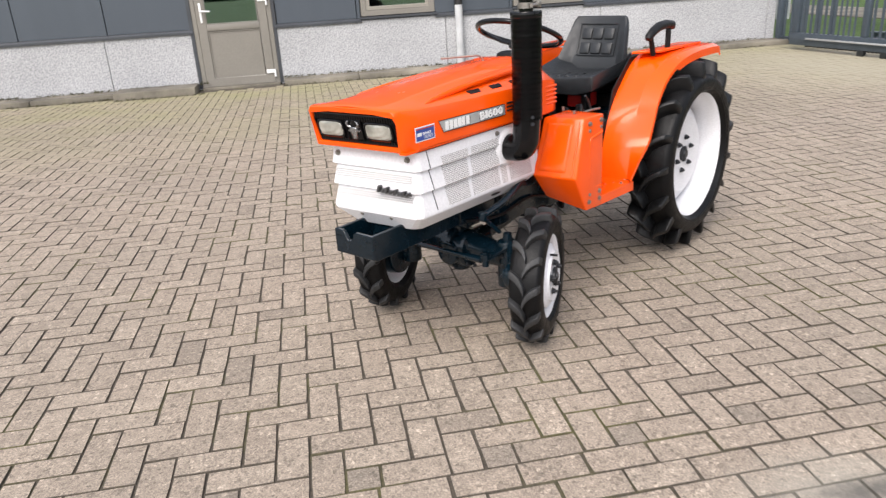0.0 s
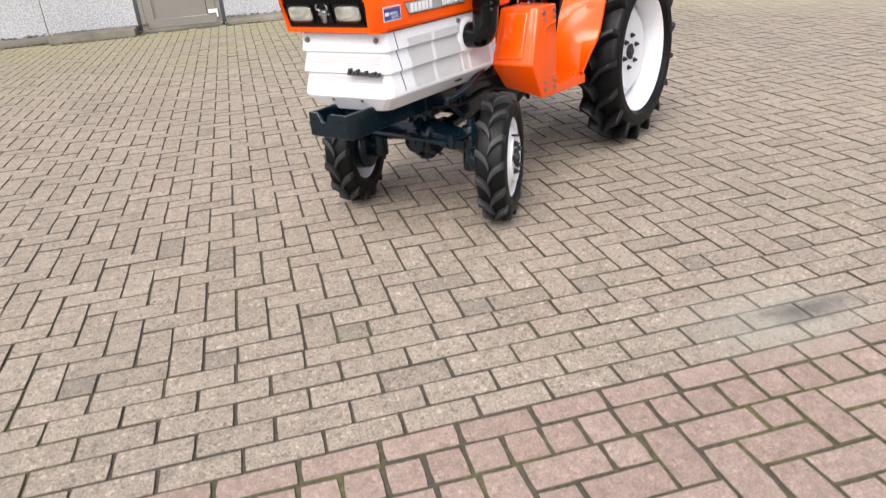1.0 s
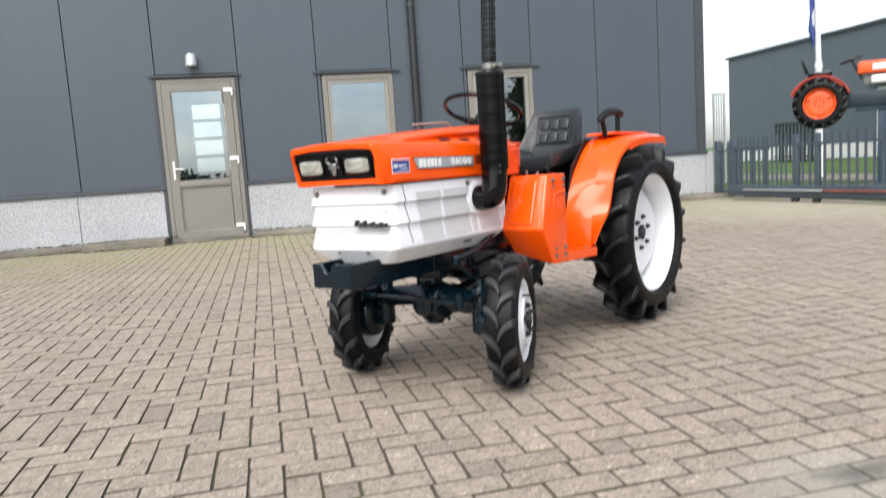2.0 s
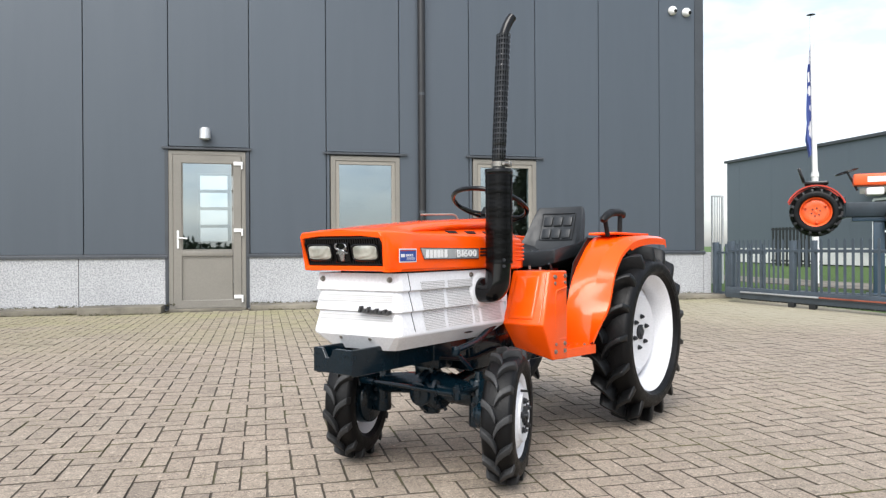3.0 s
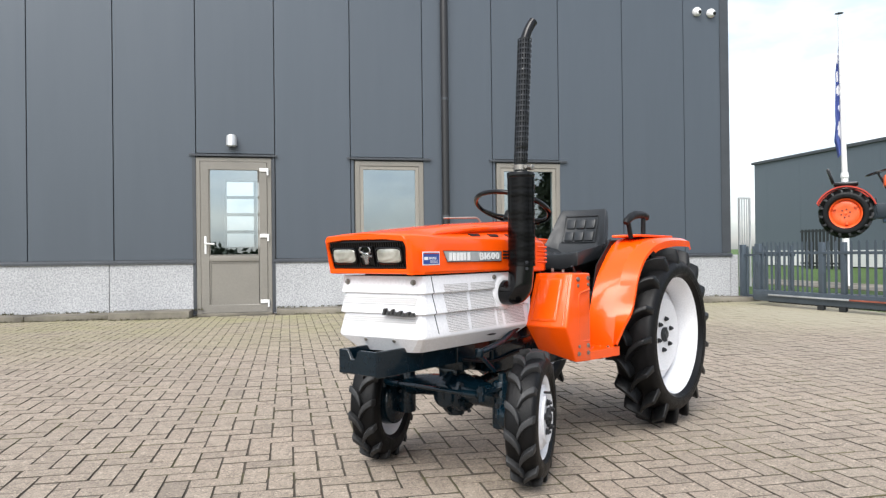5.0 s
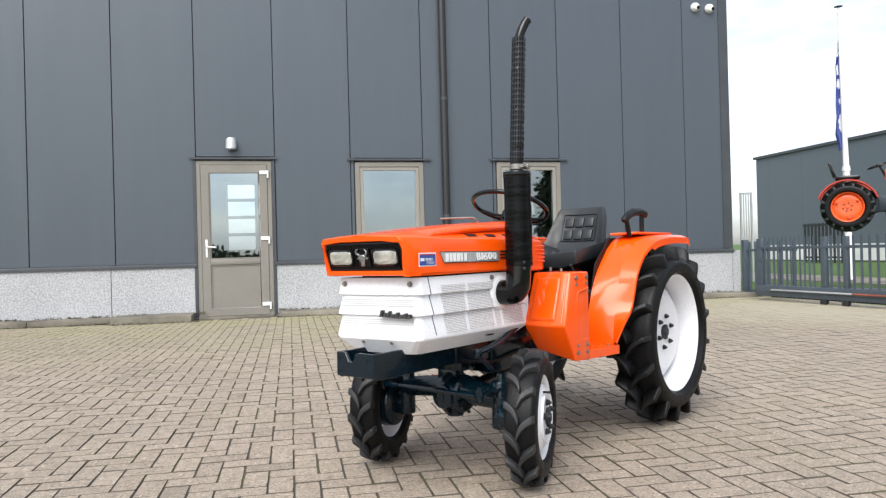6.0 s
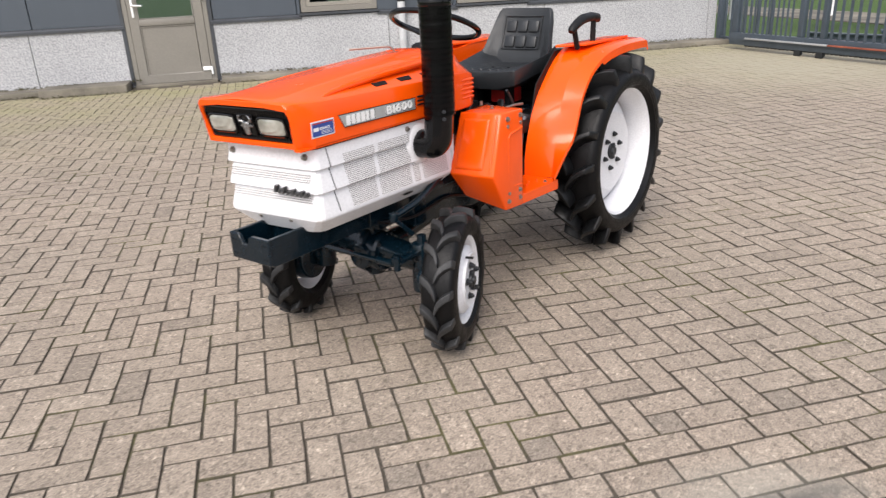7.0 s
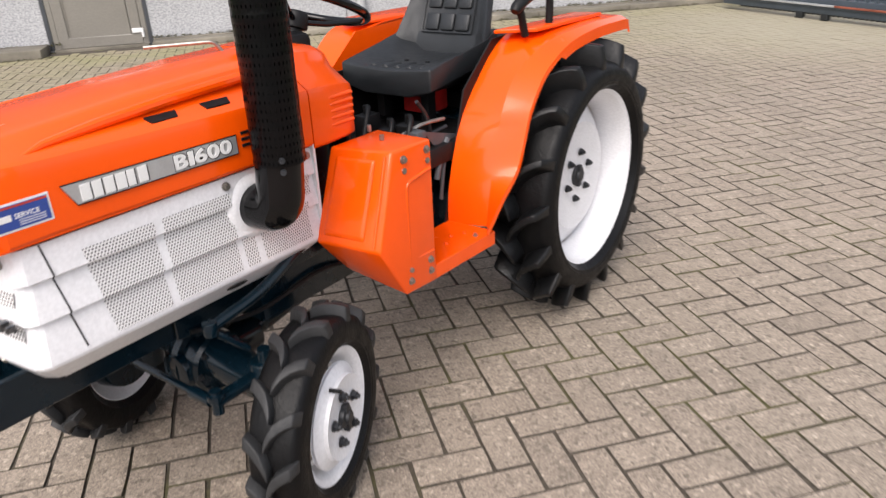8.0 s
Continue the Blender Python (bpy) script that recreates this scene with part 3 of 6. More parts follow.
def clad_panel(x0, x1, z0, z1):
    bm = prism([(x0 + 0.003, WALL_Y + 0.058), (x0 + 0.003, WALL_Y + 0.012), (x0 + 0.008, WALL_Y), (x1 - 0.008, WALL_Y), (x1 - 0.003, WALL_Y + 0.012), (x1 - 0.003, WALL_Y + 0.058)], "z", z0, z1)
    return part("panel", bm, PANEL, wall_north, "", 25)


for a, b in zip(edges, edges[1:]):
    mid = (a + b) / 2
    over = [o for o in OPENINGS if o[0] < mid < o[1]]
    if over:
        o = over[0]
        clad_panel(a, b, o[3] + 0.07, HALL_TOP)
        if o[0] - a > 0.03:
            clad_panel(a, o[0] - 0.012, PLINTH_Z + 0.075, o[3] + 0.066)
        if b - o[1] > 0.03:
            clad_panel(o[1] + 0.012, b, PLINTH_Z + 0.075, o[3] + 0.066)
    else:
        clad_panel(a, b, PLINTH_Z + 0.075, HALL_TOP)
part("corner_flashing", prism([(CORNER_X - 0.16, WALL_Y - 0.012), (CORNER_X + 0.012, WALL_Y - 0.012), (CORNER_X + 0.012, WALL_Y + 0.2), (CORNER_X, WALL_Y + 0.2), (CORNER_X, WALL_Y - 0.003), (CORNER_X - 0.16, WALL_Y - 0.003)], "z", PLINTH_Z + 0.075, HALL_TOP), TRIM_DARK, wall_north)

# sill flashing between cladding and plinth, broken at the openings
spans = [(WEST_X, DOOR[0] - 0.02), (DOOR[1] + 0.02, WINDOWS[0][0]), (WINDOWS[0][1], WINDOWS[1][0]), (WINDOWS[1][1], CORNER_X + 0.03)]
for a, b in spans:
    bm = prism([(WALL_Y + 0.05, PLINTH_Z + 0.07), (WALL_Y - 0.006, PLINTH_Z + 0.07), (WALL_Y - 0.035, PLINTH_Z + 0.045), (WALL_Y - 0.035, PLINTH_Z + 0.012), (WALL_Y - 0.028, PLINTH_Z + 0.012), (WALL_Y - 0.028, PLINTH_Z + 0.038), (WALL_Y + 0.05, PLINTH_Z + 0.05)], "x", a, b)
    tagged(link("trim", bm, TRIM_DARK), "dark grey drip flashing over the plinth", "", "", "structure")

# plinth slabs of washed pebble concrete
plinth_cuts = [WEST_X, -5.05, -2.55, DOOR[0] - 0.015]
for a, b in zip(plinth_cuts, plinth_cuts[1:]):
    part("plinth_slab", box(a + 0.004, b - 0.004, WALL_Y - 0.012, WALL_Y + 0.058, 0.0, PLINTH_Z + 0.04, 0.004, 1), GRANITE, wall_north)
plinth_cuts = [DOOR[1] + 0.015, 2.35, 4.83, 7.73, CORNER_X + 0.16]
for a, b in zip(plinth_cuts, plinth_cuts[1:]):
    part("plinth_slab", box(a + 0.004, b - 0.004, WALL_Y - 0.012, WALL_Y + 0.058, 0.0, PLINTH_Z + 0.04, 0.004, 1), GRANITE, wall_north)

# kerb stones along the plinth
baseboard = structure("trim", box(WEST_X, DOOR[0] - 0.9, WALL_Y - 0.1, WALL_Y - 0.016, -0.05, 0.085, 0.008), CONCRETE, "weathered concrete kerb along the plinth")
for a, b in ((-8.3, -6.6), (-6.6, -4.9), (-4.9, -3.6), (-3.6, -2.47)):
    part("kerb_stone", box(a + 0.004, b - 0.004, WALL_Y - 0.34, WALL_Y - 0.103, -0.05, 0.075, 0.012), CONCRETE, baseboard)
part("kerb_block", box(-2.46, -1.37, WALL_Y - 0.52, WALL_Y - 0.018, -0.05, 0.105, 0.012), CONCRETE, baseboard)
baseboard_e = structure("trim", box(DOOR[1] + 0.06, CORNER_X + 0.4, WALL_Y - 0.1, WALL_Y - 0.016, -0.05, 0.085, 0.008), CONCRETE, "weathered concrete kerb along the plinth")
for a, b in ((-0.14, 0.95), (0.95, 2.2), (2.2, 3.6), (3.6, 5.0), (5.0, 6.4), (6.4, 8.1)):
    part("kerb_stone", box(a + 0.004, b - 0.004, WALL_Y - 0.34, WALL_Y - 0.103, -0.05, 0.075, 0.012), CONCRETE, baseboard_e)


def drip_cap(name, x0, x1, z):
    return prism([(WALL_Y + 0.05, z + 0.07), (WALL_Y - 0.004, z + 0.07), (WALL_Y - 0.045, z + 0.058), (WALL_Y - 0.045, z + 0.03), (WALL_Y - 0.036, z + 0.03), (WALL_Y - 0.036, z + 0.048), (WALL_Y + 0.05, z + 0.045)], "x", x0, x1)


# the glazed back door of the hall
def frame_rect(x0, x1, z0, z1, y0, y1, w, bevel=0.004):
    """Four mitred bars of a frame as one ring."""
    o = [(x0, z0), (x1, z0), (x1, z1), (x0, z1)]
    i = [(x0 + w, z0 + w), (x1 - w, z0 + w), (x1 - w, z1 - w), (x0 + w, z1 - w)]
    pts = [(x, y0, z) for x, z in o] + [(x, y0, z) for x, z in i] + [(x, y1, z) for x, z in o] + [(x, y1, z) for x, z in i]
    faces = []
    for k in range(4):
        j = (k + 1) % 4
        faces += [(k, j, 4 + j, 4 + k), (8 + k, 12 + k, 12 + j, 8 + j), (k, 8 + k, 8 + j, j), (4 + k, 4 + j, 12 + j, 12 + k)]
    return solid(pts, faces, bevel, 1)


def pane(x0, x1, z0, z1, y, parent):
    ob = part("pane", box(x0, x1, y - 0.008, y + 0.008, z0, z1), GLASS, parent, "", 0)
    ob.visible_shadow = False
    return ob


door_1 = structure("door_1", frame_rect(DOOR[0], DOOR[1], DOOR[2], DOOR[3], WALL_Y - 0.012, WALL_Y + 0.09, 0.062), PVC, "taupe plastic outer door with a glazed upper half, closed")
part("rebate", frame_rect(DOOR[0] + 0.062, DOOR[1] - 0.062, DOOR[2] + 0.03, DOOR[3] - 0.062, WALL_Y + 0.058, WALL_Y + 0.088, 0.03, 0.0), PVC, door_1)
dx0, dx1, dz0, dz1 = DOOR[0] + 0.066, DOOR[1] - 0.066, DOOR[2] + 0.03, DOOR[3] - 0.066
GL = (-1.131, -0.397, 0.915, 2.262)
leaf = join(frame_rect(dx0, dx1, dz0, dz1, WALL_Y - 0.02, WALL_Y + 0.055, GL[0] - dx0, 0.006), box(GL[0], GL[1], WALL_Y - 0.018, WALL_Y + 0.053, 0.815, 0.9, 0.004))
leaf_ob = part("door_leaf", leaf, PVC, door_1)
part("door_panel", join(box(GL[0] + 0.001, GL[1] - 0.001, WALL_Y + 0.006, WALL_Y + 0.03, 0.125, 0.814), frame_rect(GL[0] + 0.004, GL[1] - 0.004, 0.13, 0.81, WALL_Y - 0.006, WALL_Y + 0.01, 0.02, 0.004)), PVC, leaf_ob)
pane(GL[0] + 0.001, GL[1] - 0.001, 0.901, GL[3], WALL_Y + 0.015, leaf_ob)
part("glazing_bead", frame_rect(GL[0] + 0.001, GL[1] - 0.001, 0.902, GL[3] - 0.001, WALL_Y - 0.012, WALL_Y + 0.006, 0.014, 0.003), PVC, leaf_ob)
hb = join(box(-1.2, -1.17, WALL_Y - 0.032, WALL_Y - 0.02, 0.93, 1.2, 0.004), sweep(arc_path([(-1.185, WALL_Y - 0.025, 1.09), (-1.185, WALL_Y - 0.075, 1.09), (-1.05, WALL_Y - 0.075, 1.08)], 0.02), 0.011, 10))
part("door_handle", hb, WHITE_PLASTIC, door_1, "white lever handle on a long plate")
for z in (0.165, 1.175, 2.19):
    hg = join(rod((dx1 + 0.012, WALL_Y - 0.036, z - 0.055), (dx1 + 0.012, WALL_Y - 0.036, z + 0.055), 0.014, seg=12), box(dx1 - 0.11, dx1 + 0.012, WALL_Y - 0.038, WALL_Y - 0.021, z, z + 0.055, 0.004))
    part("hinge", hg, WHITE_PLASTIC, door_1, "white door hinge")
part("drip_cap", drip_cap("drip_cap", -1.41, -0.11, 2.39), TRIM_DARK, door_1)
part("jamb_trim", join(box(DOOR[0] - 0.05, DOOR[0] - 0.002, WALL_Y - 0.02, WALL_Y + 0.05, 0.02, 2.39), box(DOOR[1] + 0.002, DOOR[1] + 0.05, WALL_Y - 0.02, WALL_Y + 0.05, 0.02, 2.39)), TRIM_DARK, door_1)
part("threshold", box(DOOR[0], DOOR[1], WALL_Y - 0.08, WALL_Y + 0.1, -0.02, 0.028, 0.006), CONCRETE, door_1)

for k, (x0, x1, z0, z1) in enumerate(WINDOWS, 1):
    win = structure("window_%d" % k, frame_rect(x0, x1, z0, z1, WALL_Y - 0.014, WALL_Y + 0.08, 0.075), PVC, "taupe framed window that mirrors the cloudy sky")
    part("window_frame", frame_rect(x0 + 0.077, x1 - 0.077, z0 + 0.077, z1 - 0.077, WALL_Y - 0.002, WALL_Y + 0.06, 0.055), PVC_LIGHT, win)
    pane(x0 + 0.131, x1 - 0.131, z0 + 0.131, z1 - 0.131, WALL_Y + 0.03, win)
    part("drip_cap", drip_cap("drip_cap", x0 - 0.122, x1 + 0.122, 2.372), TRIM_DARK, win)
    part("window_sill", prism([(WALL_Y + 0.06, z0), (WALL_Y - 0.05, z0 - 0.012), (WALL_Y - 0.05, z0 - 0.04), (WALL_Y - 0.04, z0 - 0.04), (WALL_Y - 0.038, z0 - 0.024), (WALL_Y + 0.06, z0 - 0.014)], "x", x0 - 0.03, x1 + 0.03), TRIM_DARK, win)

# glazing of the rear wall, seen through the door
back = structure("window_3", frame_rect(*BACK_WIN, WALL_Y + 7.98, WALL_Y + 8.1, 0.06), WHITE_PLASTIC, "white grid window in the hall's rear wall")
for x in (-0.78, -0.1):
    part("mullion", box(x - 0.045, x + 0.045, WALL_Y + 7.99, WALL_Y + 8.09, BACK_WIN[2] + 0.06, BACK_WIN[3] - 0.06), PLASTER, back)
for z in (1.5, 1.95, 2.4):
    part("mullion", box(BACK_WIN[0] + 0.06, BACK_WIN[1] - 0.06, WALL_Y + 8.0, WALL_Y + 8.08, z - 0.04, z + 0.04), PLASTER, back)


# wall lamp over the door, cameras, downpipe
def wall_lamp(x, z):
    t = thing("wall_lamp", "pale grey dome wall lamp over the door", "lamp", pose(x, WALL_Y, z))
    dome = lathe([(0.0, 0.115), (0.04, 0.113), (0.066, 0.1), (0.078, 0.07), (0.08, -0.03), (0.086, -0.055), (0.0, -0.055)], 24)
    part("shade", moved(dome, Matrix.Translation((0, -0.1, 0)) @ Euler((radians(90), 0, 0)).to_matrix().to_4x4()), GALV, t)
    part("bracket", join(box(-0.04, 0.04, -0.03, -0.001, -0.06, 0.06, 0.006), box(-0.02, 0.02, -0.07, -0.028, -0.02, 0.02)), GALV, t)
    part("bulb_glass", rod((0, -0.1, -0.072), (0, -0.1, -0.056), 0.07, seg=20), LENS, t)


wall_lamp(-0.785, 2.63)


def security_camera(x, z, turn):
    t = thing("security_camera", "small white dome camera on the dark cladding", "camera", pose(x, WALL_Y, z), "cameras on the wall")
    shell = lathe([(0.0, 0.0), (0.075, 0.0), (0.08, 0.02), (0.074, 0.055), (0.05, 0.085), (0.0, 0.098)], 20)
    part("shell", moved(shell, Euler((radians(180), 0, 0)).to_matrix().to_4x4()), WHITE_PLASTIC, t)
    bm = bmesh.new()
    bmesh.ops.create_uvsphere(bm, u_segments=14, v_segments=10, radius=0.036)
    part("lens", moved(bm, Matrix.Translation((turn, -0.075, -0.015))), BLACK, t)


security_camera(7.12, 5.1, 0.02)
security_camera(7.395, 5.09, 0.03)

downpipe = thing("downpipe", "dark grey round downpipe on the cladding with a pale foot", "downpipe", pose(2.545, WALL_Y - 0.075, 0))
part("pipe", rod((0, 0, 0.95), (0, 0, HALL_TOP), 0.06, seg=20), PIPE_DARK, downpipe)
part("foot_pipe", rod((0, 0, 0.0), (0, 0, 0.96), 0.058, seg=20), STANDPIPE, downpipe, "light grey standpipe at the foot")
for z in (1.5, 3.4, 5.3):
    part("clip", join(rod((0, 0, z - 0.02), (0, 0, z + 0.02), 0.066, seg=20), box(-0.015, 0.015, 0.05, 0.075, z - 0.02, z + 0.02)), TRIM_DARK, downpipe)


# ---- the compact tractor ----
TRACTOR = pose(0.3217, 2.4373, -0.01, 0, 0, 38.8)     # x to the rear, y to its right side
tractor = thing("tractor", "orange and white compact tractor with white wheels, parked on the paving", "tractor", TRACTOR)


def wheel(name, centre, tyre_r, rim_r, width, lugs, lug_h, parent, side, dish, lean, rim_mat=WHITE, steer=0.0, crown=0.03, thick=0.26, flat=0.6, lug_mat=None, phase=0.0):
    """An agricultural wheel: tyre with chevron lugs, dished disc rim, hub and nuts. side: -1 faces the tractor's left."""
    w = new(name)
    w.parent = parent
    w.matrix_local = pose(*centre, 0, 0, steer + (180 if side > 0 else 0))     # local -y faces outwards
    body_r = tyre_r - lug_h
    hw = width / 2
    mid_r = rim_r + (body_r - rim_r) * 0.45

    def carcass(fy):
        """Radius of the smooth casing: a nearly flat tread, a round shoulder down to the widest line."""
        fy = abs(fy)
        if fy <= 0.66:
            return body_r - crown * fy * fy
        edge = body_r - crown * 0.4356
        t = min(1.0, (fy - 0.66) / 0.34)
        return edge - (edge - mid_r) * (1 - math.sqrt(max(0.0, 1 - t * t)))

    prof = [(rim_r - 0.008, -hw * 0.66), (rim_r + 0.006, -hw * 0.8), (rim_r + (mid_r - rim_r) * 0.4, -hw * 0.955), (mid_r, -hw)]
    prof += [(carcass(fy), -hw * fy) for fy in (0.985, 0.955, 0.91, 0.85, 0.76, 0.66, 0.45, 0.2, 0.0)]
    prof = prof + [(r, -y) for r, y in prof[-2::-1]]
    tyre = lathe(prof, 72)
    bead = mid_r - (mid_r - rim_r) * 0.35
    tyre = join(tyre, lathe([(bead - 0.003, -hw * 0.965), (bead, -hw * 0.99), (bead + 0.003, -hw * 0.985)], 72))
    part("tyre", tyre, RUBBER, w, "black rubber tyre")
    # each lug runs from the middle of the tread back over the shoulder, turn about on both flanks
    step = 2 * math.pi / lugs
    rnd = random.Random(7)
    tread = []
    for k in range(lugs):
        for s in (-1, 1):
            a0 = step * (k + phase + (0.5 if s > 0 else 0.0)) + rnd.uniform(-0.01, 0.01)
            rings = []
            for fy, fa, fw, rise in ((-0.07, 0.0, 0.8, 0.94), (0.05, 0.27, 1.0, 1.0), (0.2, 0.54, 1.08, 1.0), (0.45, 0.77, 1.0, 1.0), (0.7, 0.93, 0.98, 1.0), (0.86, 1.0, 1.0, 1.0), (0.925, 1.03, 0.95, 0.5)):
                a = a0 - side * lean * fa * step
                wid = thick * fw * step * 0.5
                base = carcass(fy) - 0.008
                top = tyre_r - crown * fy * fy
                if fy > 0.9:
                    top = base + 0.008 + lug_h * rise
                elif rise < 1:
                    top -= lug_h * (1 - rise)
                y = s * hw * fy
                rings.append([(r * math.cos(a + da), y, r * math.sin(a + da)) for da, r in ((-wid * 1.3, base), (-wid * flat, top), (wid * flat, top), (wid * 1.15, base))])
            tread.append(loft(rings))
    part("tread", soften(join(*tread), 0.004, 2, 35), lug_mat or RUBBER_LUG, w, "chevron tread bars of worn rubber", 50)
    f = -hw * 0.7
    rim = lathe([(rim_r - 0.014, f + 0.004), (rim_r, f - 0.004), (rim_r + 0.006, f), (rim_r + 0.004, f + 0.012), (rim_r - 0.016, f + 0.02), (rim_r - 0.03, f + 0.045), (rim_r - 0.036, -f - 0.05),
                 (rim_r - 0.018, -f - 0.02), (rim_r + 0.004, -f - 0.01), (rim_r + 0.004, -f), (rim_r - 0.006, -f), (rim_r - 0.028, -f - 0.022), (rim_r - 0.044, -f - 0.05), (rim_r - 0.04, f + 0.045), (rim_r - 0.024, f + 0.016), (rim_r - 0.014, f + 0.004)], 64)
    part("rim", rim, rim_mat, w, "painted steel rim")
    dz = f + dish
    deep = 0.034 if rim_r > 0.28 else 0.0
    disc = lathe([(rim_r - 0.036, dz + 0.012 + deep), (rim_r - 0.06, dz - 0.002 + deep * 0.8), (rim_r * 0.62, dz - 0.012), (rim_r * 0.45, dz - 0.006), (rim_r * 0.1, dz - 0.004), (rim_r * 0.1, dz + 0.004), (rim_r * 0.45, dz + 0.002), (rim_r * 0.62, dz - 0.004), (rim_r - 0.06, dz + 0.007 + deep * 0.8), (rim_r - 0.036, dz + 0.02 + deep)], 56)
    part("disc", disc, rim_mat, w, "painted steel wheel disc")
    big = rim_r > 0.2
    hub_r = rim_r * (0.12 if big else 0.17)
    cap = moved(lathe([(0, -0.02), (hub_r * 0.55, -0.019), (hub_r * 0.62, -0.012), (hub_r * 0.95, -0.01), (hub_r, -0.004), (hub_r, 0.02), (0, 0.02)], 28), Matrix.Translation((0, dz - 0.006, 0)))
    part("hub", join(cap, box(-hub_r * 0.35, hub_r * 0.35, dz - 0.022, dz - 0.006, -hub_r * (1.05 if big else 1.35), hub_r * (1.05 if big else 1.35), 0.004)), IRON if rim_mat is WHITE else rim_mat, w, "dark iron hub" if rim_mat is WHITE else "painted hub")
    n = 6 if big else 5
    reach = 0.0125
    for k in range(n):
        a = 2 * math.pi * (k + 0.3) / n
        rr = rim_r * (0.27 if big else 0.36)
        p = Vector((rr * math.cos(a), dz - 0.008, rr * math.sin(a)))
        part("wheel_nut", join(rod(p, p + Vector((0, -0.003, 0)), 0.0135, seg=12), rod(p + Vector((0, -0.002, 0)), p + Vector((0, -reach, 0)), 0.0108, seg=6), rod(p + Vector((0, -reach, 0)), p + Vector((0, -reach * 1.55, 0)), 0.0062, 0.0055, 10)), IRON, w)
    a = 2.0
    p = Vector(((rim_r - 0.045) * math.cos(a), dz - 0.004, (rim_r - 0.045) * math.sin(a)))
    part("valve", rod(p, p + Vector((0, -0.028, 0)), 0.005, seg=8), BLACK_MATT, w)
    return w


FRONT_X, REAR_X, STEER, AXLE_Y = 0.52, 1.86, 20.5, 0.03
for s in (-1, 1):
    wheel("front_wheel", (FRONT_X + (0.045 if s < 0 else -0.04), AXLE_Y + s * (0.37 if s < 0 else 0.362), 0.278), 0.268, 0.163, 0.126, 14, 0.024, tractor, s, -0.01, -0.56, WHITE, STEER, 0.012, 0.27, 0.85, None, 0.2)
    wheel("rear_wheel", (REAR_X + 0.005, s * 0.352 if s < 0 else 0.5, 0.481), 0.471, 0.307, 0.215, 17, 0.066, tractor, s, 0.075, -0.58, WHITE, 0.0, 0.02, 0.24, 0.6, REAR_LUG)

# --- hood: a folded shell with its mouth round the headlights ---
NOSE = Matrix(((1, -0.075, -0.2, 0.22), (0, 1, 0, 0.018), (0, 0, 1, 0), (0, 0, 0, 1)))     # the nose leans forward at its top


def hood_ring(x, half, z_low, z_sh, z_top):
    """Outline from the left lower edge over the top to the right lower edge."""
    d = z_top - z_sh
    pts = [(-half + 0.004, z_low), (-half, z_low + 0.006), (-half, z_sh - 0.018), (-half + 0.004, z_sh - 0.006), (-half + 0.014, z_sh), (-half + 0.062, z_sh + d * 0.45), (-half + 0.08, z_sh + d * 0.85), (-half + 0.1, z_top), (0, z_top + 0.004)]
    ring = [Vector((x, y, z)) for y, z in pts] + [Vector((x, -y, z)) for y, z in pts[-2::-1]]
    return [NOSE @ p for p in ring] if x < 0.03 else ring


hood_rings = [hood_ring(-0.030, 0.193, 0.86, 0.997, 1.003), hood_ring(-0.024, 0.196, 0.857, 1.0, 1.006), hood_ring(-0.008, 0.199, 0.856, 1.002, 1.009), hood_ring(0.08, 0.203, 0.858, 1.0, 1.016), hood_ring(0.16, 0.203, 0.86, 0.996, 1.025),
              hood_ring(0.40, 0.203, 0.858, 0.992, 1.045), hood_ring(0.62, 0.203, 0.856, 0.99, 1.058), hood_ring(0.775, 0.203, 0.855, 0.99, 1.064)]
bm = loft(hood_rings, False)
bmesh.ops.solidify(bm, geom=bm.faces, thickness=0.006)
hood = part("hood", bm, ORANGE, tractor, "glossy orange bonnet with a raised bead and vent slots", 28)

# nose frame round the headlight mask
outer = [(-0.193, 0.858), (0.193, 0.858), (0.193, 0.985), (0.182, 0.998), (0.1, 1.003), (-0.1, 1.003), (-0.182, 0.998), (-0.193, 0.985)]
inner = [(-0.178, 0.876), (0.178, 0.876), (0.188, 0.955), (0.181, 0.975), (0.1, 0.983), (-0.1, 0.983), (-0.181, 0.975), (-0.188, 0.955)]
rings = [[(-0.03, y, z) for y, z in outer], [(-0.034, y * 0.985, 0.935 + (z - 0.935) * 0.97) for y, z in outer], [(-0.034, y * 1.02, 0.935 + (z - 0.935) * 1.05) for y, z in inner], [(-0.028, y, z) for y, z in inner], [(0.01, y * 0.99, z) for y, z in inner]]
part("nose_frame", moved(loft(rings, True, False), NOSE), ORANGE, hood, "", 28)
part("hood_lip", join(box(0.02, 0.77, -0.199, -0.17, 0.856, 0.862), box(0.02, 0.77, 0.17, 0.199, 0.856, 0.862), box(0.03, 0.05, -0.19, 0.19, 0.858, 0.862)), ORANGE, hood)

SHIFT = NOSE @ Matrix.Translation((-0.027, 0, 0))
mask = part("headlight_mask", moved(box(0.008, 0.03, -0.186, 0.186, 0.872, 0.984), SHIFT), BLACK_MATT, tractor, "black ribbed plastic headlight surround")
for z0, z1, n0, n1 in ((0.956, 0.976, -16, 17), (0.88, 0.894, -15, 16)):
    for k in range(n0, n1):
        part("rib", moved(box(0.0, 0.009, k * 0.0108 - 0.003, k * 0.0108 + 0.003, z0, z1), SHIFT), BLACK, mask, "", 0)
part("mask_rim", moved(sweep([(0.004, -0.172, 0.881), (0.004, 0.172, 0.881), (0.004, 0.181, 0.956), (0.004, 0.17, 0.976), (0.004, -0.17, 0.976), (0.004, -0.181, 0.956)], 0.004, 8, True), SHIFT), BLACK, mask)


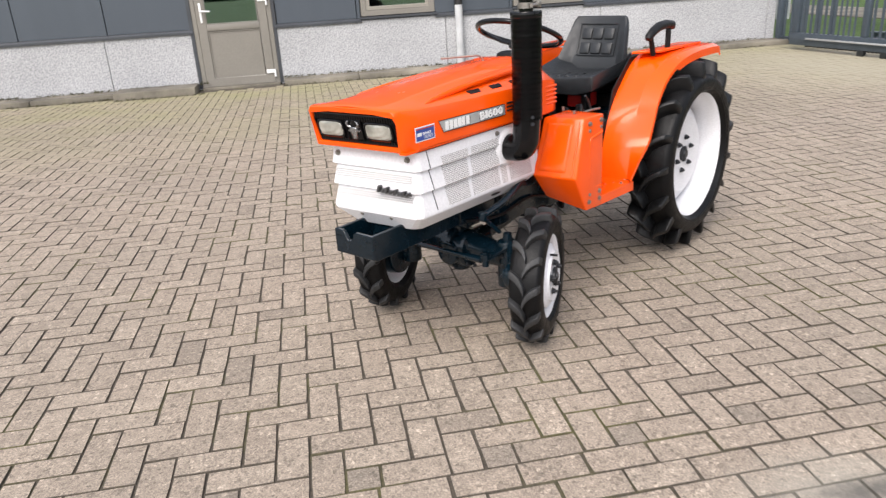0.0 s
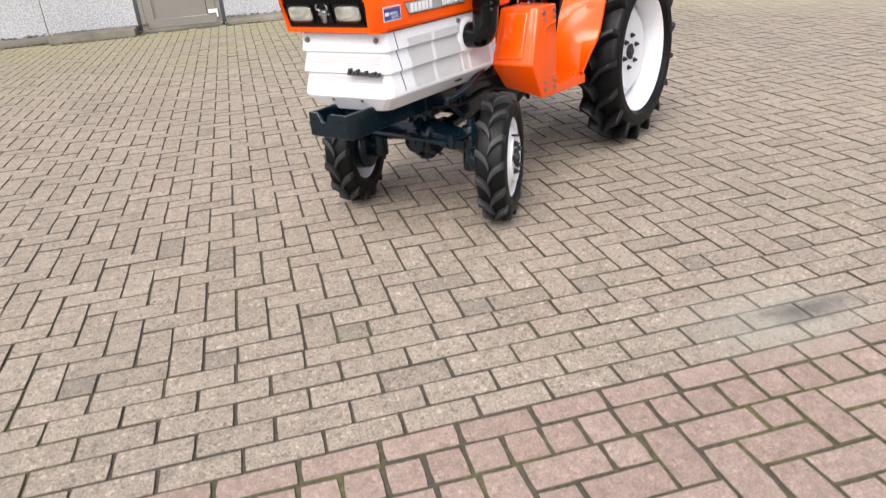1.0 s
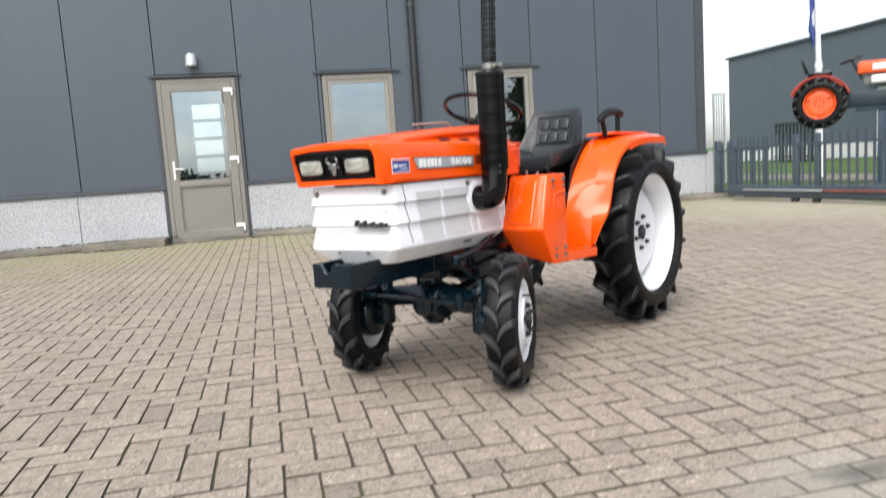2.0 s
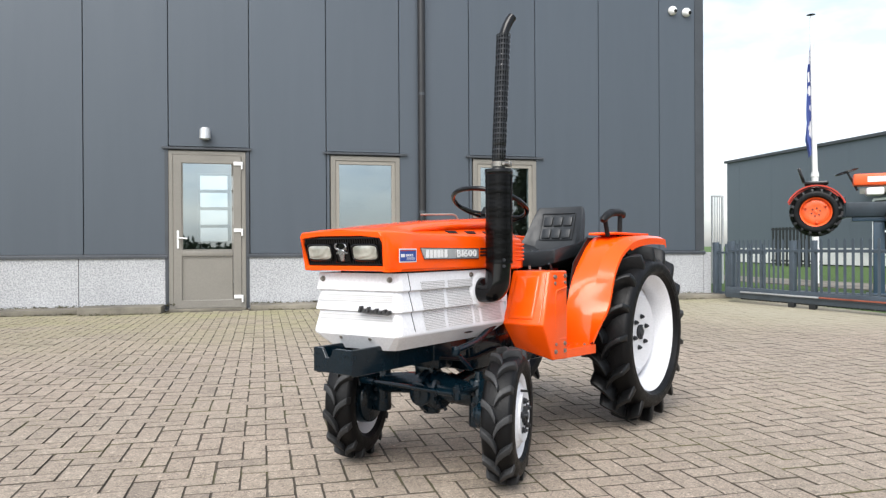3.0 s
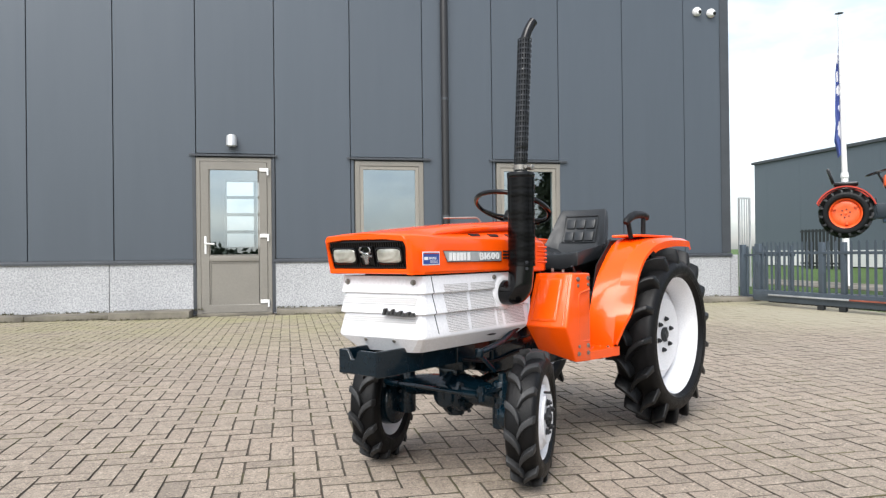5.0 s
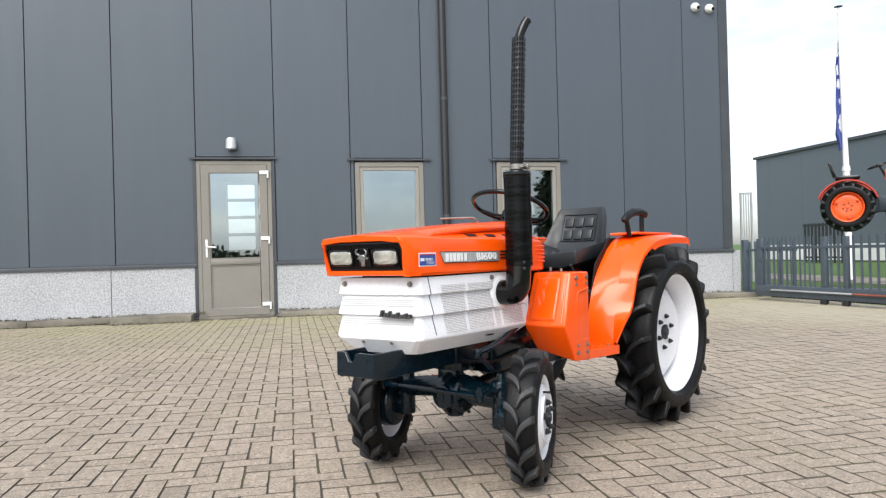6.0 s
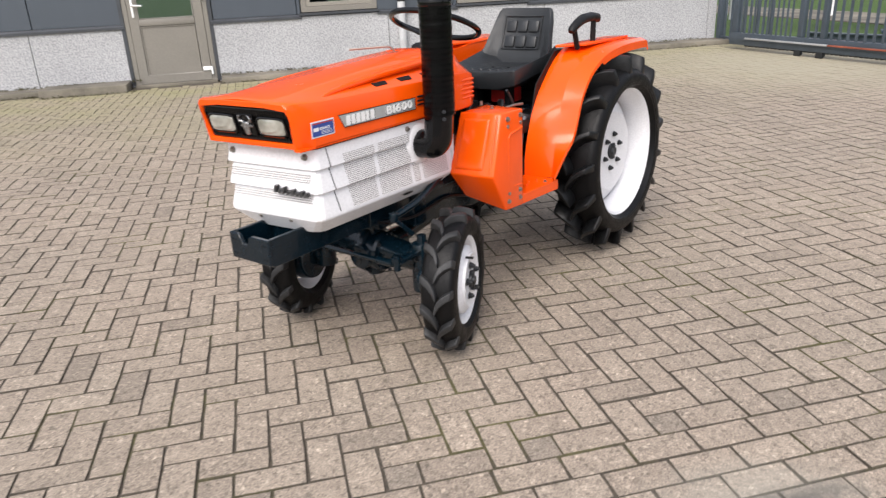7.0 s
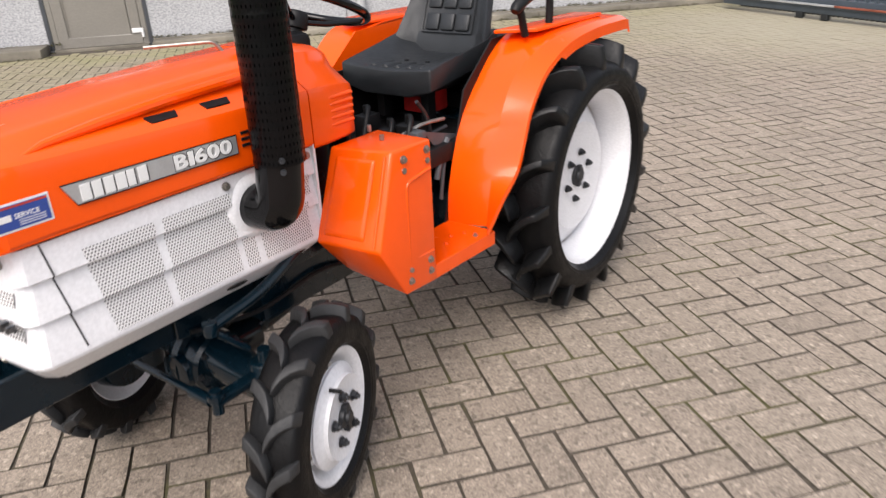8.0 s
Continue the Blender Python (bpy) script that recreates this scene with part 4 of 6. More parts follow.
def lamp_ring(cy, scale, x, hy=0.0555, hz=0.0265):
    """A rounded oblong, upright across the tractor."""
    out = []
    for k in range(28):
        a = 2 * math.pi * k / 28
        c, sn = math.cos(a), math.sin(a)
        out.append((x, cy + math.copysign(abs(c) ** 0.4, c) * hy * scale, 0.9245 + math.copysign(abs(sn) ** 0.45, sn) * hz * scale))
    return out


for s in (-1, 1):
    lamp = part("headlight", moved(sweep(lamp_ring(s * 0.107, 1.05, -0.002), 0.0042, 8, True), SHIFT), BLACK, tractor, "rounded oblong clear glass headlight")
    part("lens", moved(loft([lamp_ring(s * 0.107, sc, x) for sc, x in ((1.0, 0.0), (0.93, -0.006), (0.7, -0.009), (0.35, -0.0105), (0.03, -0.011))]), SHIFT), LENS, lamp, "clear ribbed headlight lens")
plate = box(0.0, 0.012, -0.034, 0.034, 0.885, 0.962, 0.004)
# relief: a broad brow that narrows to a blunt foot, with two curved arms
brow = [(-0.017, 0.938), (-0.008, 0.944), (0.008, 0.944), (0.017, 0.938), (0.015, 0.926), (0.009, 0.914), (0.008, 0.9), (-0.008, 0.9), (-0.009, 0.914), (-0.015, 0.926)]
shield = join(prism(brow, "x", -0.009, 0.002, 0.004, 3), *[prism([(s * 0.014, 0.936), (s * 0.027, 0.931), (s * 0.026, 0.925), (s * 0.014, 0.927)], "x", -0.005, 0.002, 0.002) for s in (-1, 1)],
              *[sweep([(-0.003, s * 0.012, 0.942), (-0.005, s * 0.022, 0.945), (-0.006, s * 0.026, 0.953), (-0.006, s * 0.022, 0.961), (-0.005, s * 0.015, 0.963)], [0.0045, 0.0045, 0.004, 0.003, 0.0015], 10) for s in (-1, 1)])
emb = part("emblem", moved(plate, SHIFT), BLACK, tractor, "plain dark metal shield between the headlights")
part("plate_rim", moved(sweep([(-0.001, -0.031, 0.888), (-0.001, 0.031, 0.888), (-0.001, 0.033, 0.958), (-0.001, -0.033, 0.958)], 0.0024, 8, True), SHIFT), BLACK, emb)
part("shield", moved(shield, SHIFT @ Matrix.Translation((0, 0, -0.007))), EMBLEM, emb, "grey metal relief")

# bonnet bead, vent slots and side louvres
for s in (-1, 1):
    part("bonnet_bead", sweep([(0.15, s * 0.174, 0.9975), (0.19, s * 0.168, 1.006), (0.3, s * 0.16, 1.016), (0.45, s * 0.152, 1.026), (0.77, s * 0.145, 1.042)], [0.003, 0.008, 0.011, 0.012, 0.012], 10), ORANGE, hood)
    for x in (0.385, 0.512, 0.64):
        slot = solid([(x + 0.006, s * 0.182, 0.9935), (x + 0.064, s * 0.182, 0.9935), (x + 0.07, s * 0.166, 1.002), (x, s * 0.166, 1.002), (x + 0.006, s * 0.182, 0.9985), (x + 0.064, s * 0.182, 0.9985), (x + 0.07, s * 0.166, 1.0075), (x, s * 0.166, 1.0075)],
                     [(0, 1, 2, 3), (4, 5, 6, 7), (0, 1, 5, 4), (1, 2, 6, 5), (2, 3, 7, 6), (3, 0, 4, 7)])
        part("vent_slot", slot, BLACK_MATT, hood, "dark slot opening")
    for k in range(3):
        z = 0.905 + k * 0.0135
        part("louvre_slot", box(0.572, 0.685, s * 0.2045 - 0.0015, s * 0.2045 + 0.0015, z, z + 0.007, 0.001, 1), BLACK_MATT, hood)

# badge, plain bars for the maker's name, model number in relief
for s in (-1, 1):
    y = s * 0.2035
    out = [(0.182, 0.940), (0.558, 0.936), (0.558, 0.896), (0.205, 0.899)]
    badge = part("badge", prism(out, "y", min(y, y + s * 0.003), max(y, y + s * 0.003), 0.0008, 1), SILVER, tractor, "brushed silver name plate")
    edge = sweep([(x, y + s * 0.0028, z) for x, z in out], 0.0013, 6, True)
    part("edge_line", edge, BLACK, badge)
    if s < 0:
        for k, wd in enumerate((0.0195, 0.0185, 0.0195, 0.0205, 0.016, 0.0195)):
            x = 0.214 + k * 0.0225
            part("bar", box(x, x + wd, y - 0.0045, y - 0.003, 0.9025, 0.933, 0.001, 1), LETTER_WHITE, badge, "white relief bar")
            part("bar_shadow", box(x + 0.0015, x + wd + 0.0022, y - 0.0036, y - 0.0028, 0.902, 0.9325), BLACK, badge)
        x = 0.404
        for sign, wd in (("B", 0.032), ("1", 0.0145), ("6", 0.031), ("0", 0.031), ("0", 0.031)):
            character("model_character", sign, x, x + wd - 0.0022, 0.9035, 0.9325, y - 0.0048, LETTER_WHITE, badge, 0.0012, 0.0 if sign == "1" else 0.03)
            character("character_edge", sign, x - 0.0006, x + wd + 0.001, 0.9015, 0.9335, y - 0.0037, BLACK, badge, 0.0008, 0.02 if sign == "1" else 0.045)
            x += wd
        st = part("sticker", box(0.07, 0.158, -0.2050, -0.2036, 0.893, 0.934), DECAL_BLUE, tractor, "blue and white service sticker on the bonnet")
        part("sticker_border", join(box(0.066, 0.162, -0.2038, -0.2032, 0.889, 0.938)), LETTER_WHITE, st)
        part("sticker_band", box(0.07, 0.158, -0.2055, -0.2048, 0.9295, 0.933), DECAL_RED, st)
        part("sticker_bars", join(*[box(0.106, 0.15, -0.2054, -0.2048, z, z + 0.0012) for z in (0.8975, 0.9015, 0.9055)], box(0.074, 0.095, -0.2055, -0.2048, 0.908, 0.919)), LETTER_WHITE, st)
        text_part("sticker_word", "SERVICE", 0.0115, Matrix.Translation((0.1, -0.2052, 0.910)) @ Euler((radians(90), 0, 0)).to_matrix().to_4x4(), LETTER_WHITE, st, 0.0003, "", 1.0)


# --- white grille shroud ---
def shroud_ring(z, out, front=0.07, side=0.19, x_rear=0.785, corner=0.02):
    f, h = front - out, side + out
    ring = [(x_rear, -h, z), (0.45, -h, z), (0.135, -h, z), (f + corner, -h + 0.002, z), (f + corner * 0.45, -h + 0.008, z), (f + 0.002, -h + corner, z), (f, -h * 0.5, z), (f, 0, z),
            (f, h * 0.5, z), (f + 0.002, h - corner, z), (f + corner * 0.45, h - 0.008, z), (f + corner, h - 0.002, z), (0.135, h, z), (0.45, h, z), (x_rear, h, z)]
    return [(x - SKEW * y if x < 0.13 else x, y, zz) for x, y, zz in ring]


SKEW = 0.1                     # the front sheet sits slightly askew


def shroud_low(z, front, side, x_rear, corner):
    return shroud_ring(z, 0.0, front, side, x_rear, corner)


levels = [(0.849, 0.001), (0.794, 0.007), (0.787, 0.008), (0.781, -0.003), (0.719, 0.009), (0.711, 0.01), (0.705, -0.001), (0.634, 0.012), (0.626, 0.012)]
rings = [shroud_ring(z, o) for z, o in levels] + [shroud_low(0.62, 0.059, 0.2, 0.785, 0.022), shroud_low(0.566, 0.098, 0.148, 0.7, 0.03)]
bm = loft(rings, False)
bmesh.ops.solidify(bm, geom=bm.faces, thickness=0.005)
shroud = part("grille_shroud", bm, WHITE, tractor, "white ribbed sheet-metal grille and side panels", 12)
# dark insides so that no light leaks between bonnet and shroud
part("radiator", box(0.13, 0.74, -0.15, 0.15, 0.6, 0.94), BLACK_MATT, tractor, "dark radiator and engine block behind the grille")


def rib_y(z, side=0.19):
    """How far the shroud's flank stands out at a height."""
    zs = levels
    for (za, oa), (zb, ob) in zip(zs, zs[1:]):
        if zb <= z <= za:
            return side + oa + (ob - oa) * (za - z) / max(za - zb, 1e-6)
    return side + 0.015


for s in (-1, 1):
    # perforated fields on the flank, following its ribs, either side of plain straps
    for xa, xb, z_hi in ((0.205, 0.352, 0.815), (0.370, 0.535, 0.815), (0.55, 0.585, 0.7), (0.603, 0.75, 0.725), (0.7, 0.765, 0.79)):
        zs = sorted({z for z, _ in levels if 0.634 < z < z_hi} | {0.634, z_hi}, reverse=True)
        if z_hi == 0.79:
            zs = [0.79, 0.765, 0.742]
        g = []
        for z in zs:
            yy = s * (rib_y(z) + 0.0012)
            xl = xa + (0.815 - z) * 0.14 if xa < 0.22 else xa
            g.append([(xl, yy, z), ((xl + xb) / 2, yy, z), (xb, yy, z)])
        part("mesh_field", loft(g, False), MESH_SIDE, shroud, "white sheet with fine round holes", 12)
    # seam between the front section and the flank
    seam = [(0.136 + (0.86 - z) * 0.14, s * (rib_y(max(z, 0.633)) + 0.0006), z) for z in (0.848, 0.81, 0.788, 0.78, 0.742, 0.712, 0.704, 0.66, 0.636)]
    part("seam", sweep(seam, 0.0016, 6), BLACK_MATT, shroud)
    part("rear_flange", box(0.783, 0.79, s * 0.19 - 0.012, s * 0.19 + 0.012, 0.63, 0.858), WHITE, shroud)
    part("edge_slot", moved(rod((0, s * 0.004, 0), (0, 0, 0), 0.011, seg=16), Matrix.Translation((0.52, s * 0.187, 0.6)) @ Matrix.Diagonal((2.6, 1.0, 0.3, 1))), BLACK_MATT, shroud)
    for x, z in ((0.53, 0.832), (0.765, 0.835)):
        part("bolt", hexbolt((x, s * 0.196, z), (0, s, 0), 0.007, 0.008), STEEL, shroud)
    part("bolt", hexbolt((0.067 - SKEW * s * 0.154, s * 0.154, 0.826), (-1, 0, 0), 0.008, 0.01), STEEL, shroud)
for y in (-0.065, 0.068):
    part("bolt", hexbolt((0.072 - SKEW * y, y, 0.612), (-1, 0, -0.5), 0.008, 0.009), STEEL, shroud)
for z_lo, z_hi in ((0.744, 0.771), (0.673, 0.7)):
    g = []
    for k in range(3):
        z = z_hi + (z_lo - z_hi) * k / 2
        f = 0.07 - (rib_y(z) - 0.19) - 0.0016
        g.append([(f - SKEW * y, y, z) for y in (-0.166, 0.0, 0.172)])
    part("mesh_field", loft(g, False), MESH_FRONT, shroud, "white sheet with a row of round holes")
script = [rod((0.052 - SKEW * -0.026, -0.026, 0.713), (0.052 - SKEW * -0.172, -0.172, 0.708), 0.0042, seg=8)]
for k, (tall, wide) in enumerate(((0.026, 0.013), (0.017, 0.012), (0.025, 0.01), (0.015, 0.013), (0.022, 0.011), (0.014, 0.013), (0.021, 0.012), (0.018, 0.011))):
    y = -0.028 - 0.0178 * k
    foot = 0.706 - 0.0007 * k
    script.append(prism([(y, foot), (y - wide, foot), (y - wide - 0.009, foot + tall), (y - 0.009, foot + tall)], "x", 0.042 - SKEW * y, 0.058 - SKEW * y, 0.002, 1))
    if k % 2:
        script.append(rod((0.05 - SKEW * y, y - 0.003, foot + 0.011), (0.05 - SKEW * y, y - 0.022, foot + 0.013), 0.0038, seg=8))
part("script_ornament", join(*script), SCRIPT_METAL, shroud, "slanted grey metal script ornament")

shroud.matrix_local = Matrix.Translation((-0.009, 0.002, 0))

# --- frame rails with the weight bracket ---
notch = [(-0.094, 0.497), (0.094, 0.497), (0.094, 0.584), (0.012, 0.584), (0.0, 0.578), (-0.002, 0.566), (-0.012, 0.552), (-0.02, 0.548), (-0.03, 0.552), (-0.04, 0.57), (-0.046, 0.58), (-0.056, 0.584), (-0.094, 0.584)]
notch = [(-y, z) for y, z in notch][::-1]
front_frame = part("front_frame", join(prism(notch, "x", -0.066, -0.052, 0.002, 1), box(-0.052, 0.4, -0.094, -0.08, 0.49, 0.584, 0.002, 1), box(-0.052, 0.4, 0.08, 0.094, 0.49, 0.584, 0.002, 1), box(-0.052, 0.3, -0.08, 0.08, 0.494, 0.504), box(0.1, 0.115, -0.08, 0.08, 0.504, 0.58)), TEAL, tractor, "dark teal steel front frame with a notched weight bracket")
for y in (-0.08, -0.066, 0.066, 0.08):
    for z in (0.515, 0.562):
        part("hole", rod((-0.0675, y, z), (-0.066, y, z), 0.0028, seg=8), BLACK, front_frame)
part("frame_rail", join(prism([(0.39, 0.49), (0.39, 0.584), (0.62, 0.6), (1.0, 0.6), (1.0, 0.44), (0.8, 0.46), (0.55, 0.475)], "y", -0.104, -0.09, 0.003, 1), prism([(0.39, 0.49), (0.39, 0.584), (0.62, 0.6), (1.0, 0.6), (1.0, 0.44), (0.8, 0.46), (0.55, 0.475)], "y", 0.09, 0.104, 0.003, 1)), TEAL, tractor)
part("engine_block", join(box(0.62, 1.0, -0.12, 0.12, 0.42, 0.84, 0.015), box(0.66, 0.86, -0.16, -0.11, 0.55, 0.7, 0.02)), TEAL, tractor, "dark engine block")
part("gearbox", join(box(0.98, 1.6, -0.13, 0.13, 0.4, 0.66, 0.03), box(1.55, 1.95, -0.16, 0.16, 0.36, 0.74, 0.04), rod((REAR_X, -0.3, 0.471), (REAR_X, 0.44, 0.471), 0.07, seg=20)), TEAL, tractor, "dark teal gearbox and rear axle housing")

# --- front axle ---
axle = part("front_axle", join(sweep([(FRONT_X, AXLE_Y - 0.25, 0.345), (FRONT_X, AXLE_Y - 0.18, 0.35), (FRONT_X, AXLE_Y - 0.08, 0.362), (FRONT_X, AXLE_Y, 0.368), (FRONT_X, AXLE_Y + 0.1, 0.362), (FRONT_X, AXLE_Y + 0.25, 0.345)], [0.045, 0.05, 0.055, 0.05, 0.046, 0.042], 20)), TEAL, tractor, "dark teal cast front axle")
diff = moved(lathe([(0, -0.066), (0.07, -0.064), (0.078, -0.055), (0.08, -0.012), (0.094, -0.01), (0.094, 0.012), (0.08, 0.014), (0.074, 0.05), (0.05, 0.068), (0, 0.07)], 32), Matrix.Translation((FRONT_X, 0.01, 0.345)))
part("differential", join(diff, rod((FRONT_X - 0.09, 0.01, 0.34), (FRONT_X + 0.15, 0.01, 0.34), 0.05, 0.055, 20, 0.006), rod((FRONT_X, 0.01, 0.25), (FRONT_X, 0.01, 0.28), 0.035, 0.045, 16)), TEAL, axle)
for k in range(8):
    a = 2 * math.pi * k / 8
    p = (FRONT_X + 0.068 * math.cos(a), -0.048 - 0.012, 0.34 + 0.068 * math.sin(a))
    part("bolt", hexbolt(p, (0, -1, 0), 0.006, 0.008), IRON, axle)
part("pivot_bracket", join(box(FRONT_X - 0.04, FRONT_X + 0.06, -0.06, 0.1, 0.44, 0.5, 0.012), box(FRONT_X - 0.03, FRONT_X + 0.03, -0.02, 0.08, 0.38, 0.45, 0.01)), TEAL, tractor)
part("drive_shaft", rod((FRONT_X + 0.14, 0.01, 0.345), (1.1, 0.0, 0.42), 0.03, seg=16), TEAL, tractor)
for s in (-1, 1):
    ky = AXLE_Y + s * 0.26
    kn = join(rod((FRONT_X, ky, 0.225), (FRONT_X, ky - s * 0.006, 0.415), 0.042, 0.036, 18, 0.008), rod((FRONT_X, ky, 0.277), (FRONT_X, ky + s * 0.075, 0.277), 0.05, 0.04, 18, 0.006), rod((FRONT_X, ky, 0.41), (FRONT_X, ky, 0.445), 0.02, 0.016, 12),
              box(FRONT_X - 0.155, FRONT_X - 0.01, ky - 0.018, ky + 0.018, 0.378, 0.396, 0.006))
    part("steering_knuckle", kn, TEAL, axle)
    part("brake_drum", rod((FRONT_X - (0.04 if s > 0 else 0), ky + s * 0.015, 0.277), (FRONT_X - (0.055 if s > 0 else 0), ky + s * 0.07, 0.277), 0.062 if s < 0 else 0.1, 0.068 if s < 0 else 0.106, 28, 0.008), TEAL, axle, "dark drum behind the wheel disc")
    part("ball_joint", join(rod((FRONT_X - 0.145, ky, 0.356), (FRONT_X - 0.145, ky, 0.414), 0.013, seg=12), rod((FRONT_X - 0.145, ky, 0.394), (FRONT_X - 0.145, ky, 0.406), 0.02, seg=14)), TEAL, axle)
    for dz in (-0.04, 0.0, 0.04):
        part("bolt", hexbolt((FRONT_X - 0.04, ky, 0.32 + dz), (-1, 0, 0), 0.006, 0.008), IRON, axle)
TX, TA, TB = FRONT_X - 0.145, AXLE_Y - 0.25, AXLE_Y + 0.25
part("tie_rod", join(rod((TX, TA, 0.378), (TX, TB, 0.378), 0.0095, seg=12), rod((TX, TA + 0.01, 0.378), (TX, TA + 0.08, 0.378), 0.014, seg=12), rod((TX, TB - 0.08, 0.378), (TX, TB - 0.01, 0.378), 0.014, seg=12)), TEAL, axle)
part("drag_link", rod((FRONT_X - 0.03, -0.215, 0.455), (FRONT_X - 0.1, -0.19, 0.53), 0.0085, seg=10), TEAL, axle, "dark steering link")
part("clevis", rod((FRONT_X - 0.1, -0.19, 0.518), (FRONT_X - 0.1, -0.19, 0.552), 0.017, seg=14, bevel=0.003), TEAL, axle)
part("steering_arm", sweep(arc_path([(FRONT_X - 0.1, -0.19, 0.536), (FRONT_X + 0.06, -0.185, 0.555), (FRONT_X + 0.22, -0.17, 0.62), (FRONT_X + 0.42, -0.15, 0.64)], 0.07), 0.0135, 12), TEAL, axle, "dark teal steering arm")
part("brake_line", sweep(arc_path([(0.42, -0.11, 0.5), (0.6, -0.13, 0.47), (0.82, -0.13, 0.5), (1.0, -0.12, 0.45)], 0.06), 0.006, 8), BLACK_MATT, tractor, "thin black pipe along the frame")

# --- exhaust stack ---
SX, SY = 0.612, -0.27
exhaust = part("exhaust", join(sweep(arc_path([(SX - 0.02, -0.185, 0.766), (SX - 0.012, SY + 0.004, 0.766), (SX, SY, 0.9)], 0.085, 10) + [Vector((SX, SY, 1.24))], 0.0515, 32)), BLACK, tractor, "black upright exhaust in a perforated guard")
part("lower_guard", slotted_tube(SX, SY, 0.875, 1.255, 0.0552, 0.0552, 36, 21, 0.0012, 0.28, 0.36, 2), GUARD_LOW, exhaust, "glossy black slotted heat guard", 40)
part("guard_collar", join(rod((SX, SY, 1.235), (SX, SY, 1.258), 0.0575, seg=28, bevel=0.003)), BLACK, exhaust)
part("neck", rod((SX, SY, 1.25), (SX, SY, 1.3), 0.026, seg=20), BLACK, exhaust)
part("clamp", join(rod((SX, SY, 1.268), (SX, SY, 1.288), 0.0295, seg=20), rod((SX - 0.02, SY - 0.036, 1.278), (SX + 0.035, SY - 0.03, 1.278), 0.007, seg=8), box(SX + 0.02, SX + 0.04, SY - 0.04, SY - 0.02, 1.268, 1.29, 0.003)), STEEL, exhaust, "steel band clamp")
LEAN = Matrix(((1, 0, 0.035, -0.035 * 1.29), (0, 1, -0.03, 0.03 * 1.29), (0, 0, 1, 0), (0, 0, 0, 1)))     # the upper stack stands slightly askew
part("upper_guard", moved(slotted_tube(SX, SY, 1.295, 1.806, 0.0285, 0.0292, 17, 24, 0.0014, 0.55, 0.7, 3), LEAN), GUARD, exhaust, "black slotted heat guard")
part("inner_pipe", moved(rod((SX, SY, 1.29), (SX, SY, 1.785), 0.0205, seg=20), LEAN), BLACK, exhaust)
part("outlet", moved(sweep([(SX, SY, 1.776), (SX + 0.002, SY, 1.808), (SX + 0.01, SY - 0.006, 1.84), (SX + 0.022, SY - 0.012, 1.868), (SX + 0.032, SY - 0.017, 1.883)], 0.02, 18), LEAN), BLACK, exhaust, "bent black outlet pipe")
for z in (0.87, 0.895):
    part("bolt", hexbolt((SX - 0.0335, SY - 0.0445, z - 0.005), (-0.6, -0.8, 0), 0.005, 0.007), IRON, exhaust)
part("exhaust_plate", join(moved(lathe([(0, -0.006), (0.05, -0.007), (0.06, -0.005), (0.068, 0.0), (0.072, 0.01), (0, 0.01)], 32), Matrix.Translation((SX - 0.018, -0.1935, 0.766)) @ Matrix.Diagonal((1, 1, 1.05, 1)))), WHITE, shroud)

# --- dashboard cowl with louvres ---
bm = loft([hood_ring(0.7785, 0.2035, 0.846, 0.9905, 1.0648), hood_ring(0.83, 0.2035, 0.846, 0.99, 1.067), hood_ring(0.9, 0.197, 0.846, 0.983, 1.06), hood_ring(0.935, 0.188, 0.846, 0.975, 1.046), hood_ring(0.955, 0.17, 0.846, 0.965, 1.02), hood_ring(0.965, 0.13, 0.85, 0.93, 0.96)], False)
bmesh.ops.solidify(bm, geom=bm.faces, thickness=0.005)
cowl = part("dash_cowl", bm, ORANGE, tractor, "glossy orange dashboard cowl with pressed louvres", 28)
for s in (-1, 1):
    for k in range(5):
        z = 0.882 + k * 0.0165
        part("louvre", prism([(0.842, z), (0.925, z), (0.925, z + 0.009), (0.842, z + 0.009)], "y", min(s * 0.19, s * 0.2035), max(s * 0.19, s * 0.2035), 0.003, 1), ORANGE, cowl)
part("dash_back", box(0.94, 0.962, -0.15, 0.15, 0.72, 0.97, 0.01), BLACK_MATT, tractor, "black dashboard panel")

for k, (y, z0, z1) in enumerate(((-0.12, 0.74, 0.79), (-0.05, 0.72, 0.77), (0.04, 0.73, 0.8))):
    part("valve_block", join(box(1.2, 1.27, y - 0.025, y + 0.025, z0 - 0.04, z1, 0.006), rod((1.235, y, z1), (1.235, y, z1 + 0.025), 0.011, seg=10)), BLACK_MATT, tractor, "dark hydraulic valve under the seat")
    part("hose", sweep(arc_path([(1.24, y, z1 + 0.02), (1.2, y - 0.04, z1 + 0.03), (1.12, y - 0.06, z0 - 0.05)], 0.04), 0.0075, 10), BLACK_MATT, tractor, "black hydraulic hose")
part("lever_rod", sweep(arc_path([(1.12, -0.1, 0.74), (1.25, -0.16, 0.79), (1.34, -0.17, 0.785)], 0.03), 0.006, 8), STEEL, tractor, "bright steel control rod")
part("knob_lever", join(sweep([(1.06, 0.16, 0.85), (1.09, 0.18, 1.02)], 0.006, 8), rod((1.088, 0.179, 1.0), (1.096, 0.184, 1.05), 0.011, 0.009, 12, 0.003)), WHITE_PLASTIC, tractor, "thin lever with a white grip")

